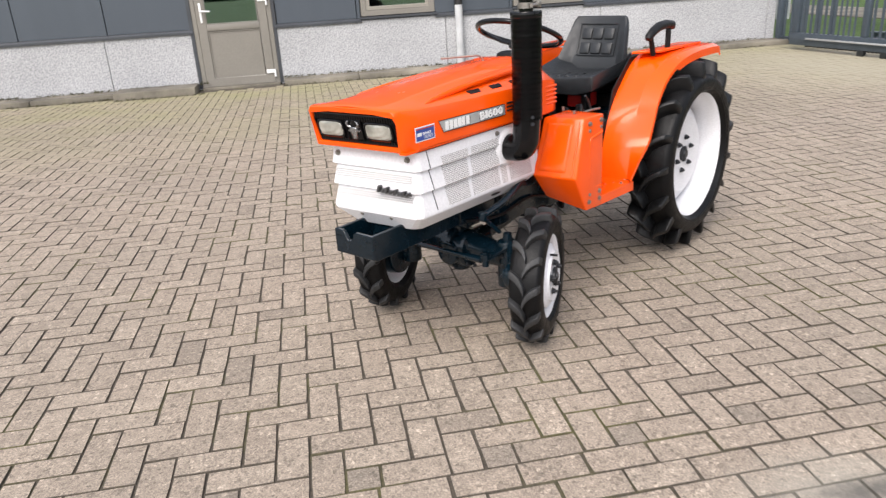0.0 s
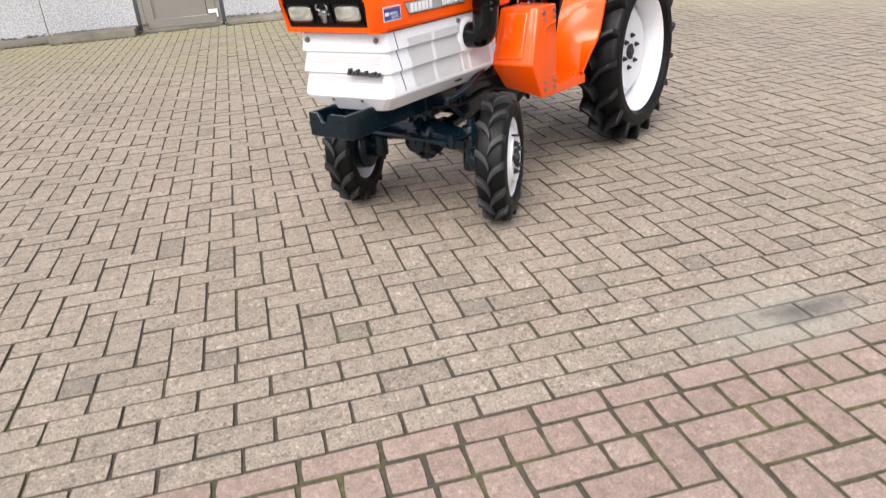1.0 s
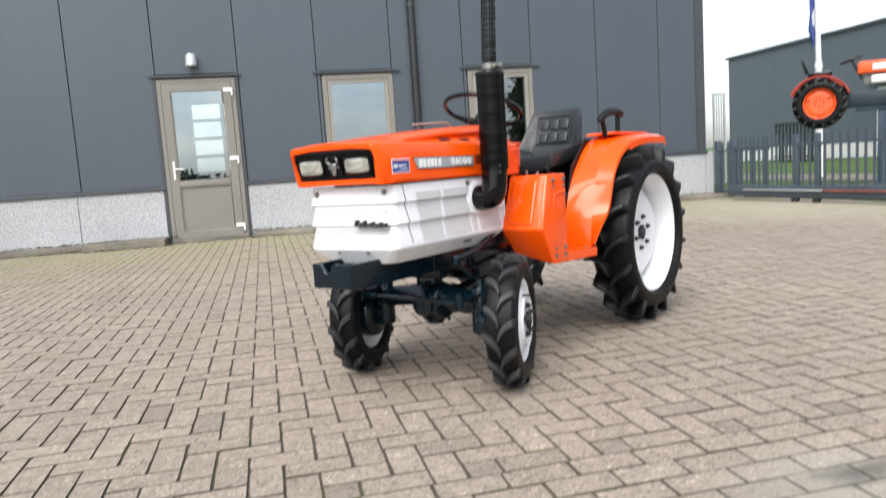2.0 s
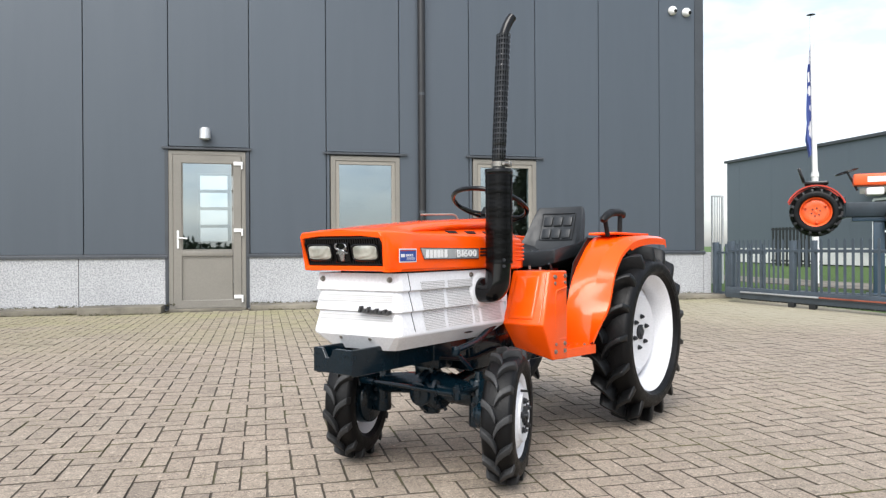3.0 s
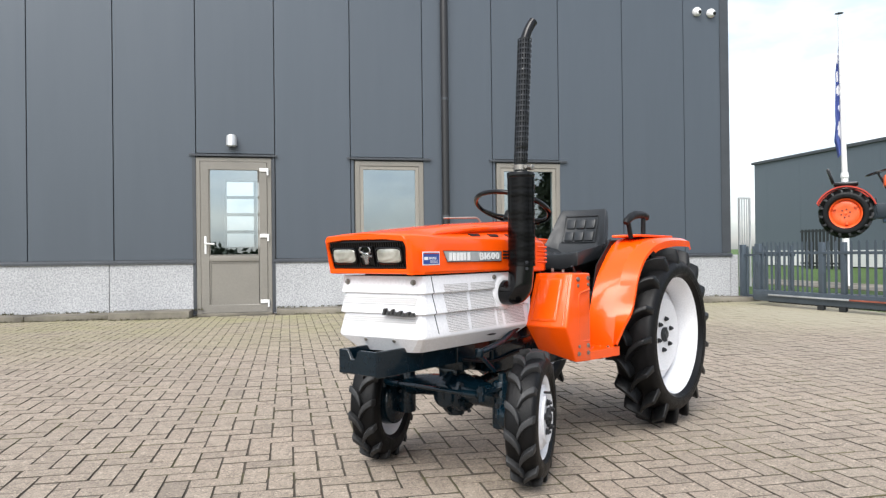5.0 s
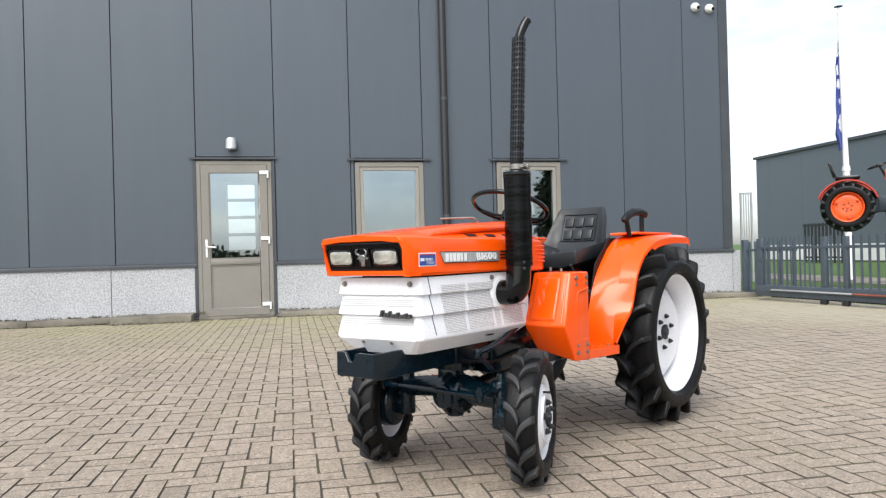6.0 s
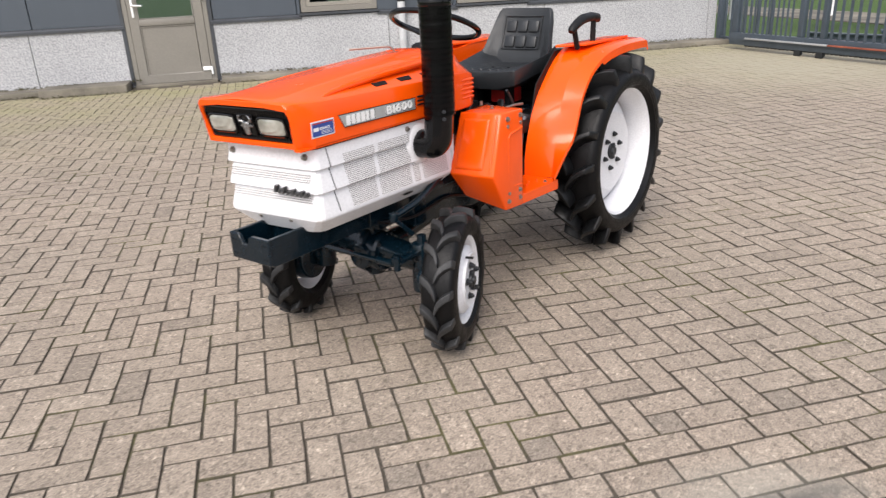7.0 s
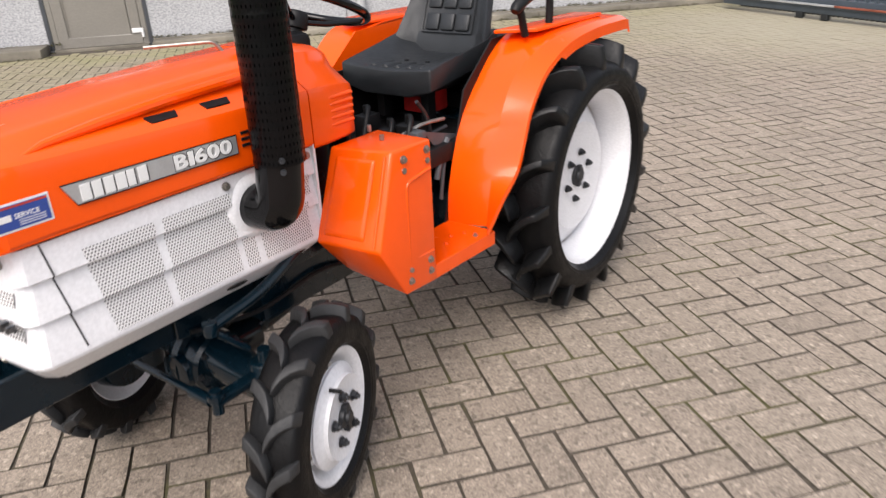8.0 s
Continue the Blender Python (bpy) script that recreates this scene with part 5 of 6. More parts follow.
# --- steering wheel and controls ---
steer = new("steering_wheel")
steer.parent = tractor
steer.matrix_local = pose(1.0, 0.03, 1.143, 0, 22, 0)
R = 0.178
part("rim", sweep([(R * math.cos(2 * math.pi * k / 40), R * math.sin(2 * math.pi * k / 40), 0) for k in range(40)], 0.0115, 12, True), BLACK, steer, "glossy black steering wheel rim")
for a in (90, 210, 330):
    c, sn = math.cos(radians(a)), math.sin(radians(a))
    part("spoke", sweep([(0.02 * c, 0.02 * sn, -0.045), (0.08 * c, 0.08 * sn, -0.034), (R * c, R * sn, 0)], 0.0075, 10), BLACK, steer)
part("boss", join(rod((0, 0, -0.065), (0, 0, -0.02), 0.034, 0.028, 18, 0.006), rod((0, 0, -0.26), (0, 0, -0.06), 0.02, seg=14)), BLACK_MATT, steer)
part("column_shroud", box(0.9, 0.98, -0.03, 0.09, 1.0, 1.08, 0.02), BLACK_MATT, tractor, "black steering column shroud")
part("throttle_lever", join(sweep(arc_path([(0.6, 0.13, 1.086), (0.72, 0.03, 1.088), (0.735, 0.02, 1.06)], 0.015), 0.0042, 8)), STEEL, tractor, "thin steel lever over the bonnet")

# --- seat ---
SEAT_Y = 0.038
seat = new("seat")
seat.parent = tractor
seat.matrix_local = pose(0.061, SEAT_Y - 0.003, 0.008) @ Matrix.Diagonal((0.97, 0.94, 1.0, 1.0))


def seat_ring(x, half, z, side_up, thick, back=0.0):
    return [(x, -half, z + side_up), (x, -half * 0.8, z + side_up * 0.55), (x, -half * 0.45, z), (x, 0, z - 0.004), (x, half * 0.45, z), (x, half * 0.8, z + side_up * 0.55), (x, half, z + side_up),
            (x, half, z + side_up - thick), (x, half * 0.5, z - thick * 1.2), (x, -half * 0.5, z - thick * 1.2), (x, -half, z + side_up - thick)]


pan = loft([seat_ring(1.3, 0.186, 0.912, 0.008, 0.068), seat_ring(1.38, 0.19, 0.913, 0.02, 0.07), seat_ring(1.5, 0.198, 0.905, 0.045, 0.07), seat_ring(1.6, 0.202, 0.908, 0.06, 0.07), seat_ring(1.665, 0.2, 0.925, 0.07, 0.06)])
part("cushion", soften(pan, 0.006, 2, 30), VINYL, seat, "black vinyl seat cushion", 50)
back_rings = []
for t, half in ((0.0, 0.2), (0.25, 0.192), (0.5, 0.176), (0.75, 0.162), (0.93, 0.151), (1.0, 0.138)):
    x, z = 1.615 + 0.098 * t, 0.905 + 0.25 * t
    wing = 0.05 * (1 - t) + 0.008
    front = [(x - wing, -half, z), (x - wing * 0.5, -half * 0.85, z), (x, -half * 0.66, z), (x + 0.004, 0, z), (x, half * 0.66, z), (x - wing * 0.5, half * 0.85, z), (x - wing, half, z)]
    th = 0.045 if t < 0.9 else 0.03
    rear = [(x - wing + th * 0.7, half + 0.004, z - 0.006), (x + th, half * 0.7, z - 0.01), (x + th, -half * 0.7, z - 0.01), (x - wing + th * 0.7, -half - 0.004, z - 0.006)]
    back_rings.append(front + rear)
part("backrest", soften(loft(back_rings), 0.006, 2, 30), VINYL, seat, "black vinyl backrest", 50)
tilt = math.degrees(math.atan2(0.098, 0.25))
for i in range(3):
    for j in range(2):
        t = 0.4 + 0.27 * j
        bmp = box(-0.006, 0.012, -0.029, 0.029, -0.0285, 0.0285, 0.008, 2)
        part("pad", moved(bmp, Matrix.Translation((1.615 + 0.098 * t - 0.002, (i - 1) * 0.064, 0.905 + 0.25 * t)) @ Euler((0, radians(tilt), 0)).to_matrix().to_4x4()), VINYL, seat, "raised vinyl pad")
groove = frame_rect(-0.108, 0.108, -0.075, 0.085, -0.003, 0.003, 0.005, 0.002)
part("piping", moved(groove, Matrix.Translation((1.615 + 0.098 * 0.54 - 0.004, 0, 0.905 + 0.25 * 0.54)) @ Euler((0, radians(tilt), 0)).to_matrix().to_4x4() @ Euler((0, 0, radians(90))).to_matrix().to_4x4()), VINYL, seat)
for k, y in enumerate((-0.125, -0.075, -0.025, 0.025, 0.075, 0.125)):
    rib = rod((1.328, y, 0.902), (1.43 - 0.02 * (k % 2), y * 0.96, 0.8975), 0.017, seg=14, bevel=0.006)
    part("rib", rib, VINYL, seat, "", 60)
for y in (-0.045, 0.045):
    part("drain_hole", rod((1.47, y, 0.9), (1.47, y, 0.9085), 0.008, seg=12), BLACK, seat)
part("seat_bracket", join(box(1.36, 1.6, -0.1, 0.1, 0.82, 0.85, 0.006), box(1.38, 1.42, -0.11, -0.08, 0.74, 0.83), box(1.38, 1.42, 0.08, 0.11, 0.74, 0.83)), BLACK_MATT, seat)
part("seat_base", box(1.42, 1.52, -0.06, 0.05, 0.765, 0.835, 0.01), RED_PART, tractor, "red box under the seat")
part("hydraulic_housing", join(box(1.72, 1.96, -0.235, 0.235, 0.79, 0.955, 0.02), box(1.66, 1.74, -0.19, 0.19, 0.79, 0.86, 0.012), rod((1.84, -0.24, 0.9), (1.84, 0.24, 0.9), 0.03, seg=16)), BLACK_MATT, tractor, "black hydraulic housing behind the seat")
part("seat_deck", join(box(1.2, 1.98, -0.2, 0.2, 0.66, 0.72, 0.01), box(1.62, 1.98, -0.21, 0.21, 0.7, 0.8, 0.02)), BLACK_MATT, tractor, "black deck under the seat")
part("hydraulic_lever", join(sweep(arc_path([(1.3, -0.15, 0.7), (1.28, -0.16, 0.8), (1.22, -0.165, 0.86)], 0.05), 0.006, 8), rod((1.1, -0.12, 0.62), (1.3, -0.15, 0.72), 0.008, seg=8), rod((1.06, -0.09, 0.7), (1.35, -0.17, 0.76), 0.006, seg=8)), IRON, tractor, "dark control rods")
# added black sheet keeps the gap dark, hiding the bright background
part("dark_backing", box(0.97, 1.78, 0.21, 0.216, 0.47, 0.9), BLACK_MATT, tractor, "added black backing sheet behind the footwell gap")
cover = [(1.22, 0.775), (1.41, 0.722), (1.35, 0.714), (1.27, 0.722)]
part("gear_case_cover", join(solid([(x, y, z) for y in (-0.182, -0.176) for x, z in cover], [(0, 1, 2, 3), (7, 6, 5, 4), (0, 1, 5, 4), (1, 2, 6, 5), (2, 3, 7, 6), (3, 0, 4, 7)]),
                             sweep([(1.335, -0.184, 0.728), (1.28, -0.19, 0.665), (1.262, -0.192, 0.62)], 0.009, 8), sweep([(1.34, -0.182, 0.726), (1.305, -0.186, 0.64), (1.285, -0.188, 0.55)], 0.006, 8),
                             box(1.17, 1.215, -0.2, -0.15, 0.7, 0.785, 0.006)), GALV_DULL, tractor, "bent grey metal cover beside the step box", 25)


# --- fenders, steps and side boxes ---
def fender(s):
    """Bent sheet: a front face that leans back, a chamfer to the outer edge and a flat top."""
    # for each station: x and z of the inner edge, of the crease and of the outer edge, and how far crease and edge stand out
    stations = [(1.295, 0.475, 1.322, 0.475, 1.232, 0.502, 0.325, 0.386), (1.299, 0.56, 1.342, 0.565, 1.312, 0.578, 0.325, 0.388), (1.322, 0.645, 1.364, 0.645, 1.395, 0.645, 0.324, 0.39),
                (1.355, 0.73, 1.39, 0.73, 1.432, 0.725, 0.324, 0.392), (1.402, 0.805, 1.42, 0.806, 1.464, 0.805, 0.325, 0.394), (1.475, 0.88, 1.47, 0.89, 1.53, 0.885, 0.332, 0.396), (1.56, 0.95, 1.545, 0.948, 1.612, 0.934, 0.35, 0.398),
                (1.66, 0.992, 1.65, 0.985, 1.72, 0.968, 0.37, 0.4), (1.85, 1.003, 1.85, 0.998, 1.88, 0.984, 0.378, 0.402), (2.0, 1.003, 2.0, 0.998, 2.01, 0.985, 0.378, 0.402), (2.135, 0.998, 2.135, 0.993, 2.14, 0.98, 0.374, 0.398), (2.157, 0.978, 2.157, 0.974, 2.157, 0.965, 0.372, 0.396)]
    fine = []
    for k in range(len(stations) - 1):
        p0, p1, p2, p3 = (stations[min(max(k + d, 0), len(stations) - 1)] for d in (-1, 0, 1, 2))
        for t in (0.0, 0.25, 0.5, 0.75):
            fine.append([0.5 * (2 * q1 + (q2 - q0) * t + (2 * q0 - 5 * q1 + 4 * q2 - q3) * t * t + (3 * q1 - q0 - 3 * q2 + q3) * t ** 3) for q0, q1, q2, q3 in zip(p0, p1, p2, p3)])
    fine.append(stations[-1])
    rings = []
    for xi, zi, xc, zc, xo, zo, b, c in fine:
        rings.append([(xi, s * 0.205, zi), (xi * 0.6 + xc * 0.4, s * 0.265, zi * 0.6 + zc * 0.4), (xc, s * b, zc), (xo, s * c, zo), (xo + 0.008, s * (c + 0.001), zo - (0.014 if xi < 1.6 else 0.034))])
    bm = loft(rings, False)
    bmesh.ops.solidify(bm, geom=bm.faces, thickness=0.004)
    f = part("fender", bm, ORANGE, tractor, "glossy orange rear fender", 16)
    part("inner_plate", solid([(1.27, s * 0.204, 0.455), (1.4, s * 0.204, 0.86), (1.56, s * 0.204, 0.985), (1.85, s * 0.204, 0.995), (2.09, s * 0.204, 0.965), (2.05, s * 0.204, 0.5), (1.27, s * 0.199, 0.455), (1.4, s * 0.199, 0.86), (1.56, s * 0.199, 0.985), (1.85, s * 0.199, 0.995), (2.09, s * 0.199, 0.965), (2.05, s * 0.199, 0.5)],
                              [(0, 1, 2, 3, 4, 5), (6, 7, 8, 9, 10, 11), (0, 1, 7, 6), (1, 2, 8, 7), (2, 3, 9, 8), (3, 4, 10, 9), (4, 5, 11, 10), (5, 0, 6, 11)]), ORANGE if s > 0 else BLACK_MATT, f)
    part("top_plate", solid([(1.56, s * 0.21, 1.0), (1.62, s * 0.33, 1.004), (2.05, s * 0.34, 1.0), (2.1, s * 0.22, 0.99), (1.56, s * 0.21, 1.012), (1.62, s * 0.33, 1.016), (2.05, s * 0.34, 1.012), (2.1, s * 0.22, 1.002)], [(0, 1, 2, 3), (4, 5, 6, 7), (0, 1, 5, 4), (1, 2, 6, 5), (2, 3, 7, 6), (3, 0, 4, 7)], 0.003, 2), ORANGE, f)
    # step plate with a turned-down edge, riveted to the fender
    step = part("step", join(box(0.99, 1.3, min(s * 0.2, s * 0.364), max(s * 0.2, s * 0.364), 0.472, 0.479, 0.001, 1), prism([(0.993, 0.45), (1.3, 0.436), (1.3, 0.479), (0.993, 0.49)], "y", min(s * 0.3645, s * 0.37), max(s * 0.3645, s * 0.37), 0.001, 1)), ORANGE, tractor, "orange sheet-metal foot step")
    for x, y in ((1.05, 0.3), (1.1, 0.28), (1.15, 0.3), (1.2, 0.28), (1.24, 0.3)):
        part("stud", rod((x, s * y, 0.478), (x, s * y, 0.485), 0.007, 0.005, 10), ORANGE, f)
    part("bolt", hexbolt((1.24, s * 0.34, 0.479), (0, 0, 1), 0.006, 0.008), STEEL, f)
    if s > 0:                       # the far side stands wider
        f.matrix_local = step.matrix_local = Matrix.Translation((-0.02, 0.14, 0))
    return f


fenders = [fender(-1), fender(1)]
handle = part("grab_handle", sweep([(1.532, -0.3, 1.07), (1.541, -0.3, 1.079), (1.588, -0.3, 1.101), (1.64, -0.3, 1.116), (1.72, -0.3, 1.121), (1.785, -0.3, 1.113), (1.797, -0.3, 1.098)], [0.012, 0.018, 0.02, 0.021, 0.02, 0.019, 0.012], 14), BLACK_MATT, tractor, "black grab handle on the fender")
part("handle_leg", rod((1.595, -0.3, 0.995), (1.56, -0.3, 1.085), 0.012, seg=10), BLACK_MATT, handle)
part("handle_leg", rod((1.745, -0.3, 0.995), (1.75, -0.3, 1.115), 0.0125, seg=10), BLACK_MATT, handle)


def side_box(s):
    """Tool and battery box: a pressed front that leans forward, an outer strip with bolts."""
    P = [(0.83, s * 0.2, 0.838), (0.864, s * 0.366, 0.838), (0.752, s * 0.195, 0.615), (0.78, s * 0.38, 0.612), (0.85, s * 0.195, 0.5), (0.883, s * 0.368, 0.453), (1.006, s * 0.2, 0.838), (1.006, s * 0.372, 0.836), (1.006, s * 0.195, 0.47), (1.006, s * 0.372, 0.446), (0.94, s * 0.37, 0.838)]
    F = [(0, 1, 3, 2), (2, 3, 5, 4), (1, 10, 7, 9, 5, 3), (0, 6, 7, 10, 1), (6, 8, 9, 7), (4, 5, 9, 8), (0, 2, 4, 8, 6)]
    b = part("side_box", solid(P, F, 0.007, 3), ORANGE, tractor, "glossy orange pressed steel box beside the footwell", 40)
    # raised field pressed into the front
    q = [Vector(P[0]), Vector(P[1]), Vector(P[3]), Vector(P[2])]
    nrm = (q[1] - q[0]).cross(q[3] - q[0]).normalized()
    if nrm.x > 0:
        nrm = -nrm

    def on(u, v, h):
        a = q[0].lerp(q[1], u)
        c = q[3].lerp(q[2], u)
        return a.lerp(c, v) + nrm * h

    for lo, hi, h in ((0.12, 0.78, 0.006),):
        ring0 = [on(lo, 0.08, 0.0), on(hi, 0.08, 0.0), on(hi - 0.03, 0.92, 0.0), on(lo - 0.03, 0.92, 0.0)]
        ring1 = [on(lo + 0.05, 0.12, h), on(hi - 0.05, 0.12, h), on(hi - 0.08, 0.87, h), on(lo + 0.02, 0.87, h)]
        part("pressed_field", soften(loft([ring0, ring1], True, True), 0.005, 3, 15), ORANGE, b, "", 60)
    part("pressed_rib", sweep([on(0.9, 0.05, 0.0), on(0.9, 0.5, 0.0), on(0.89, 0.96, 0.0)], 0.0045, 8), ORANGE, b)
    part("pressed_ridge", sweep(arc_path([(0.896, s * 0.3705, 0.52), (0.9, s * 0.371, 0.75), (0.996, s * 0.372, 0.764)], 0.02), 0.005, 8), ORANGE, b)
    part("pressed_ridge", sweep([(0.9, s * 0.3705, 0.545), (0.996, s * 0.3715, 0.538)], 0.0035, 8), ORANGE, b)
    for x, z in ((0.896, 0.812), (0.986, 0.814), (0.896, 0.522), (0.98, 0.518), (0.897, 0.49), (0.98, 0.486)):
        part("bolt", hexbolt((x, s * 0.3715, z), (0, s, 0), 0.0075, 0.008), STEEL, b)
    for x, z in ((0.896, 0.784), (0.988, 0.785)):
        part("washer", join(rod((x, s * 0.371, z), (x, s * 0.3745, z), 0.0075, seg=16), rod((x, s * 0.3745, z), (x, s * 0.376, z), 0.004, seg=10)), STEEL, b)
    part("knob", rod((0.975, s * 0.2, 0.84), (0.975, s * 0.2, 0.856), 0.006, seg=8), STEEL, b)
    if s > 0:
        b.matrix_local = Matrix.Translation((0, 0.09, 0))
    part("knob", rod((0.93, s * 0.28, 0.84), (0.93, s * 0.28, 0.852), 0.006, seg=8), STEEL, b)


side_box(-1)
side_box(1)
part("drawbar", join(box(1.95, 2.15, -0.03, 0.03, 0.3, 0.33, 0.004), sweep([(1.9, -0.2, 0.4), (2.2, -0.24, 0.34)], 0.015, 10), sweep([(1.9, 0.2, 0.4), (2.2, 0.24, 0.34)], 0.015, 10), rod((1.95, -0.18, 0.7), (2.2, -0.24, 0.36), 0.012, seg=10)), TEAL, tractor, "dark teal lower links")


RED_RUST = paint("dull_red_primer", (0.3, 0.085, 0.05), 0.6, 0, 0, 0.3, 4)


# ---- beyond the yard: gate, lawn, display tractor, flagpole, far hall ----
def picket(x, half, top):
    return prism([(x - half, 0.25), (x + half, 0.25), (x + half, top - 0.025), (x + half * 0.45, top), (x - half * 0.45, top), (x - half, top - 0.025)], "y", -0.034, -0.026)


def picket_gate():
    d = Vector((0.12, -1, 0)).normalized()
    m = Matrix(((d.x, -d.y, 0, 7.58), (d.y, d.x, 0, 10.35), (0, 0, 1, 0), (0, 0, 0, 1)))
    L = 6.3
    t = thing("sliding_gate", "blue-grey steel sliding gate of flat pickets, closed", "gate", m)
    part("bottom_beam", join(box(0.0, L, -0.05, 0.05, 0.075, 0.25, 0.008), box(0.3, L, -0.075, -0.051, 0.15, 0.166, 0.003)), FENCE, t)
    part("guide_rail", box(0.36, 1.86, -0.09, -0.06, 0.168, 0.192, 0.004), GALV, t, "galvanised guide rail")
    part("red_rail", box(1.87, L, -0.088, -0.06, 0.168, 0.19, 0.004), RED_RUST, t, "dull red rusty steel bar along the gate foot")
    part("top_rail", box(0.02, L, -0.025, 0.025, 0.825, 0.868, 0.004), FENCE, t)
    x = 0.205
    while x < L:
        wide = x > 1.3
        if not 1.2 < x < 1.4 and not 1.64 < x < 1.78:
            part("picket", picket(x, 0.021 if wide else 0.016, 1.02), FENCE, t, "", 0)
        x += 0.128 if wide else 0.0885
    for x, half in ((0.06, 0.055), (1.33, 0.045), (1.71, 0.034), (2.98, 0.045), (4.25, 0.045), (5.5, 0.045)):
        part("upright", box(x - half, x + half, -0.024, 0.045, 0.25, 1.0, 0.006), FENCE, t)
    for k in range(int((L - 0.3) / 0.075)):
        part("rack_tooth", box(0.3 + k * 0.075, 0.34 + k * 0.075, -0.02, 0.02, 0.055, 0.075), FENCE_DARK, t, "", 0)
    for x in (1.34, 1.72):
        wheel_bm = moved(lathe([(0, -0.03), (0.034, -0.03), (0.038, -0.02), (0.038, 0.02), (0.034, 0.03), (0, 0.03)], 20), Matrix.Translation((x, 0.0, 0.036)))
        part("roller", join(wheel_bm, box(x - 0.055, x + 0.055, -0.05, -0.032, 0.0, 0.08, 0.004)), FENCE_DARK, t)
    part("latch_plate", box(0.06, 0.12, -0.032, -0.025, 0.62, 0.72, 0.003), FENCE, t)


picket_gate()
side_fence = thing("fence_panel", "narrow blue-grey picket panel between wall and gate", "fence", pose(7.935, 11.24, 0, 0, 0, -87.1))
part("post", box(0.0, 0.085, -0.04, 0.045, 0.0, 0.99, 0.005), FENCE, side_fence)
for k in range(8):
    part("picket", box(0.155 + k * 0.15, 0.185 + k * 0.15, -0.012, 0.012, 0.06, 0.96), FENCE, side_fence)
part("rail", box(0.085, 1.3, -0.012, 0.012, 0.79, 0.825), FENCE, side_fence)
part("rail", box(0.085, 1.3, -0.012, 0.012, 0.085, 0.12), FENCE, side_fence)

ground_beam = thing("ground_beam", "dark blue steel beam lying on the grass behind the gate", "steel beam", pose(9.3, 10.75, -0.02, 0, 0, -69))
part("web", box(0.0, 3.2, -0.012, 0.012, 0.02, 0.12), FENCE, ground_beam)
part("flange", box(0.0, 3.2, -0.07, 0.07, 0.0, 0.02, 0.004), FENCE, ground_beam)
part("flange", box(0.0, 3.2, -0.07, 0.07, 0.12, 0.14, 0.004), FENCE, ground_beam)

ground = structure("ground", box(-400, 500, -400, 600, -0.3, -0.06), GRASS, "grass land to the horizon")
lawn = structure("lawn", box(8.32, 24.8, -20, 60, -0.06, -0.02), GRASS, "green lawn behind the gate")
path = structure("path", box(12.2, 14.2, -20, 60, -0.02, 0.0), CONCRETE, "pale concrete path across the lawn")


def steel_frame():
    t = thing("steel_frame", "tall galvanised steel frame of thin bars", "frame", pose(10.76, 15.4, 0, 0, 0, -10))
    for x in (0.0, 0.26):
        part("tube", box(x - 0.02, x + 0.02, -0.02, 0.02, 0, 2.15), GALV, t)
    for x in (0.07, 0.13, 0.19):
        part("bar", box(x - 0.009, x + 0.009, -0.01, 0.01, 0.1, 2.12), GALV, t)
    part("cap", box(-0.02, 0.28, -0.022, 0.022, 2.12, 2.16), GALV, t)


steel_frame()

# flagpole with a limp banner
POLE = Vector((13.15, 14.7, 0))
pole = thing("flagpole", "white tapered flagpole with a limp blue and white flag", "flagpole", pose(*POLE))
part("shaft", join(rod((0, 0, 0), (-0.01, 0, 2.62), 0.08, 0.078, 20), rod((-0.01, 0, 2.6), (-0.01, 0, 2.72), 0.095, 0.08, 20), rod((-0.01, 0, 2.7), (-0.09, 0.02, 6.5), 0.066, 0.032, 20)), POLE_WHITE, pole)
part("cap", lathe([(0, 0.03), (0.1, 0.0), (0, -0.03)], 16), IRON, pole).matrix_local = Matrix.Translation((-0.09, 0.02, 6.55)) @ Euler((radians(90), 0, 0)).to_matrix().to_4x4()


def limp_cloth(z0, z1, seed):
    """A flag without wind: it hangs in folds along the pole, a little wider at its foot."""
    rnd = random.Random(seed)
    rings = []
    for i in range(61):
        t = i / 60
        w = 0.02 + 0.13 * min(1.0, t * 3.2) + 0.03 * math.sin(t * 11 + 1) * t + (0.075 * max(0.0, 1 - abs(t - 0.86) / 0.14))
        row = []
        for k in range(11):
            u = k / 10
            row.append((-0.045 + 0.03 * t - w * u, 0.045 * math.sin(u * 8 + t * 6) * (0.3 + u), z0 + (z1 - z0) * t - 0.12 * u * t))
        rings.append(row)
    bm = loft(rings, False)
    spots = [(rnd.uniform(-0.16, -0.04), z0 + (z1 - z0) * (0.14 + 0.6 * k / 9) + rnd.uniform(-0.05, 0.05), rnd.uniform(0.02, 0.05), rnd.uniform(0.05, 0.13)) for k in range(10)]
    spots.append((-0.07, z0 + (z1 - z0) * 0.8, 0.07, 0.22))
    for f in bm.faces:
        c = f.calc_center_median()
        f.material_index = 1 if any(((c.x - x) / a) ** 2 + ((c.z - z) / b) ** 2 < 1 for x, z, a, b in spots) else 0
    bmesh.ops.solidify(bm, geom=bm.faces, thickness=0.003)
    return bm


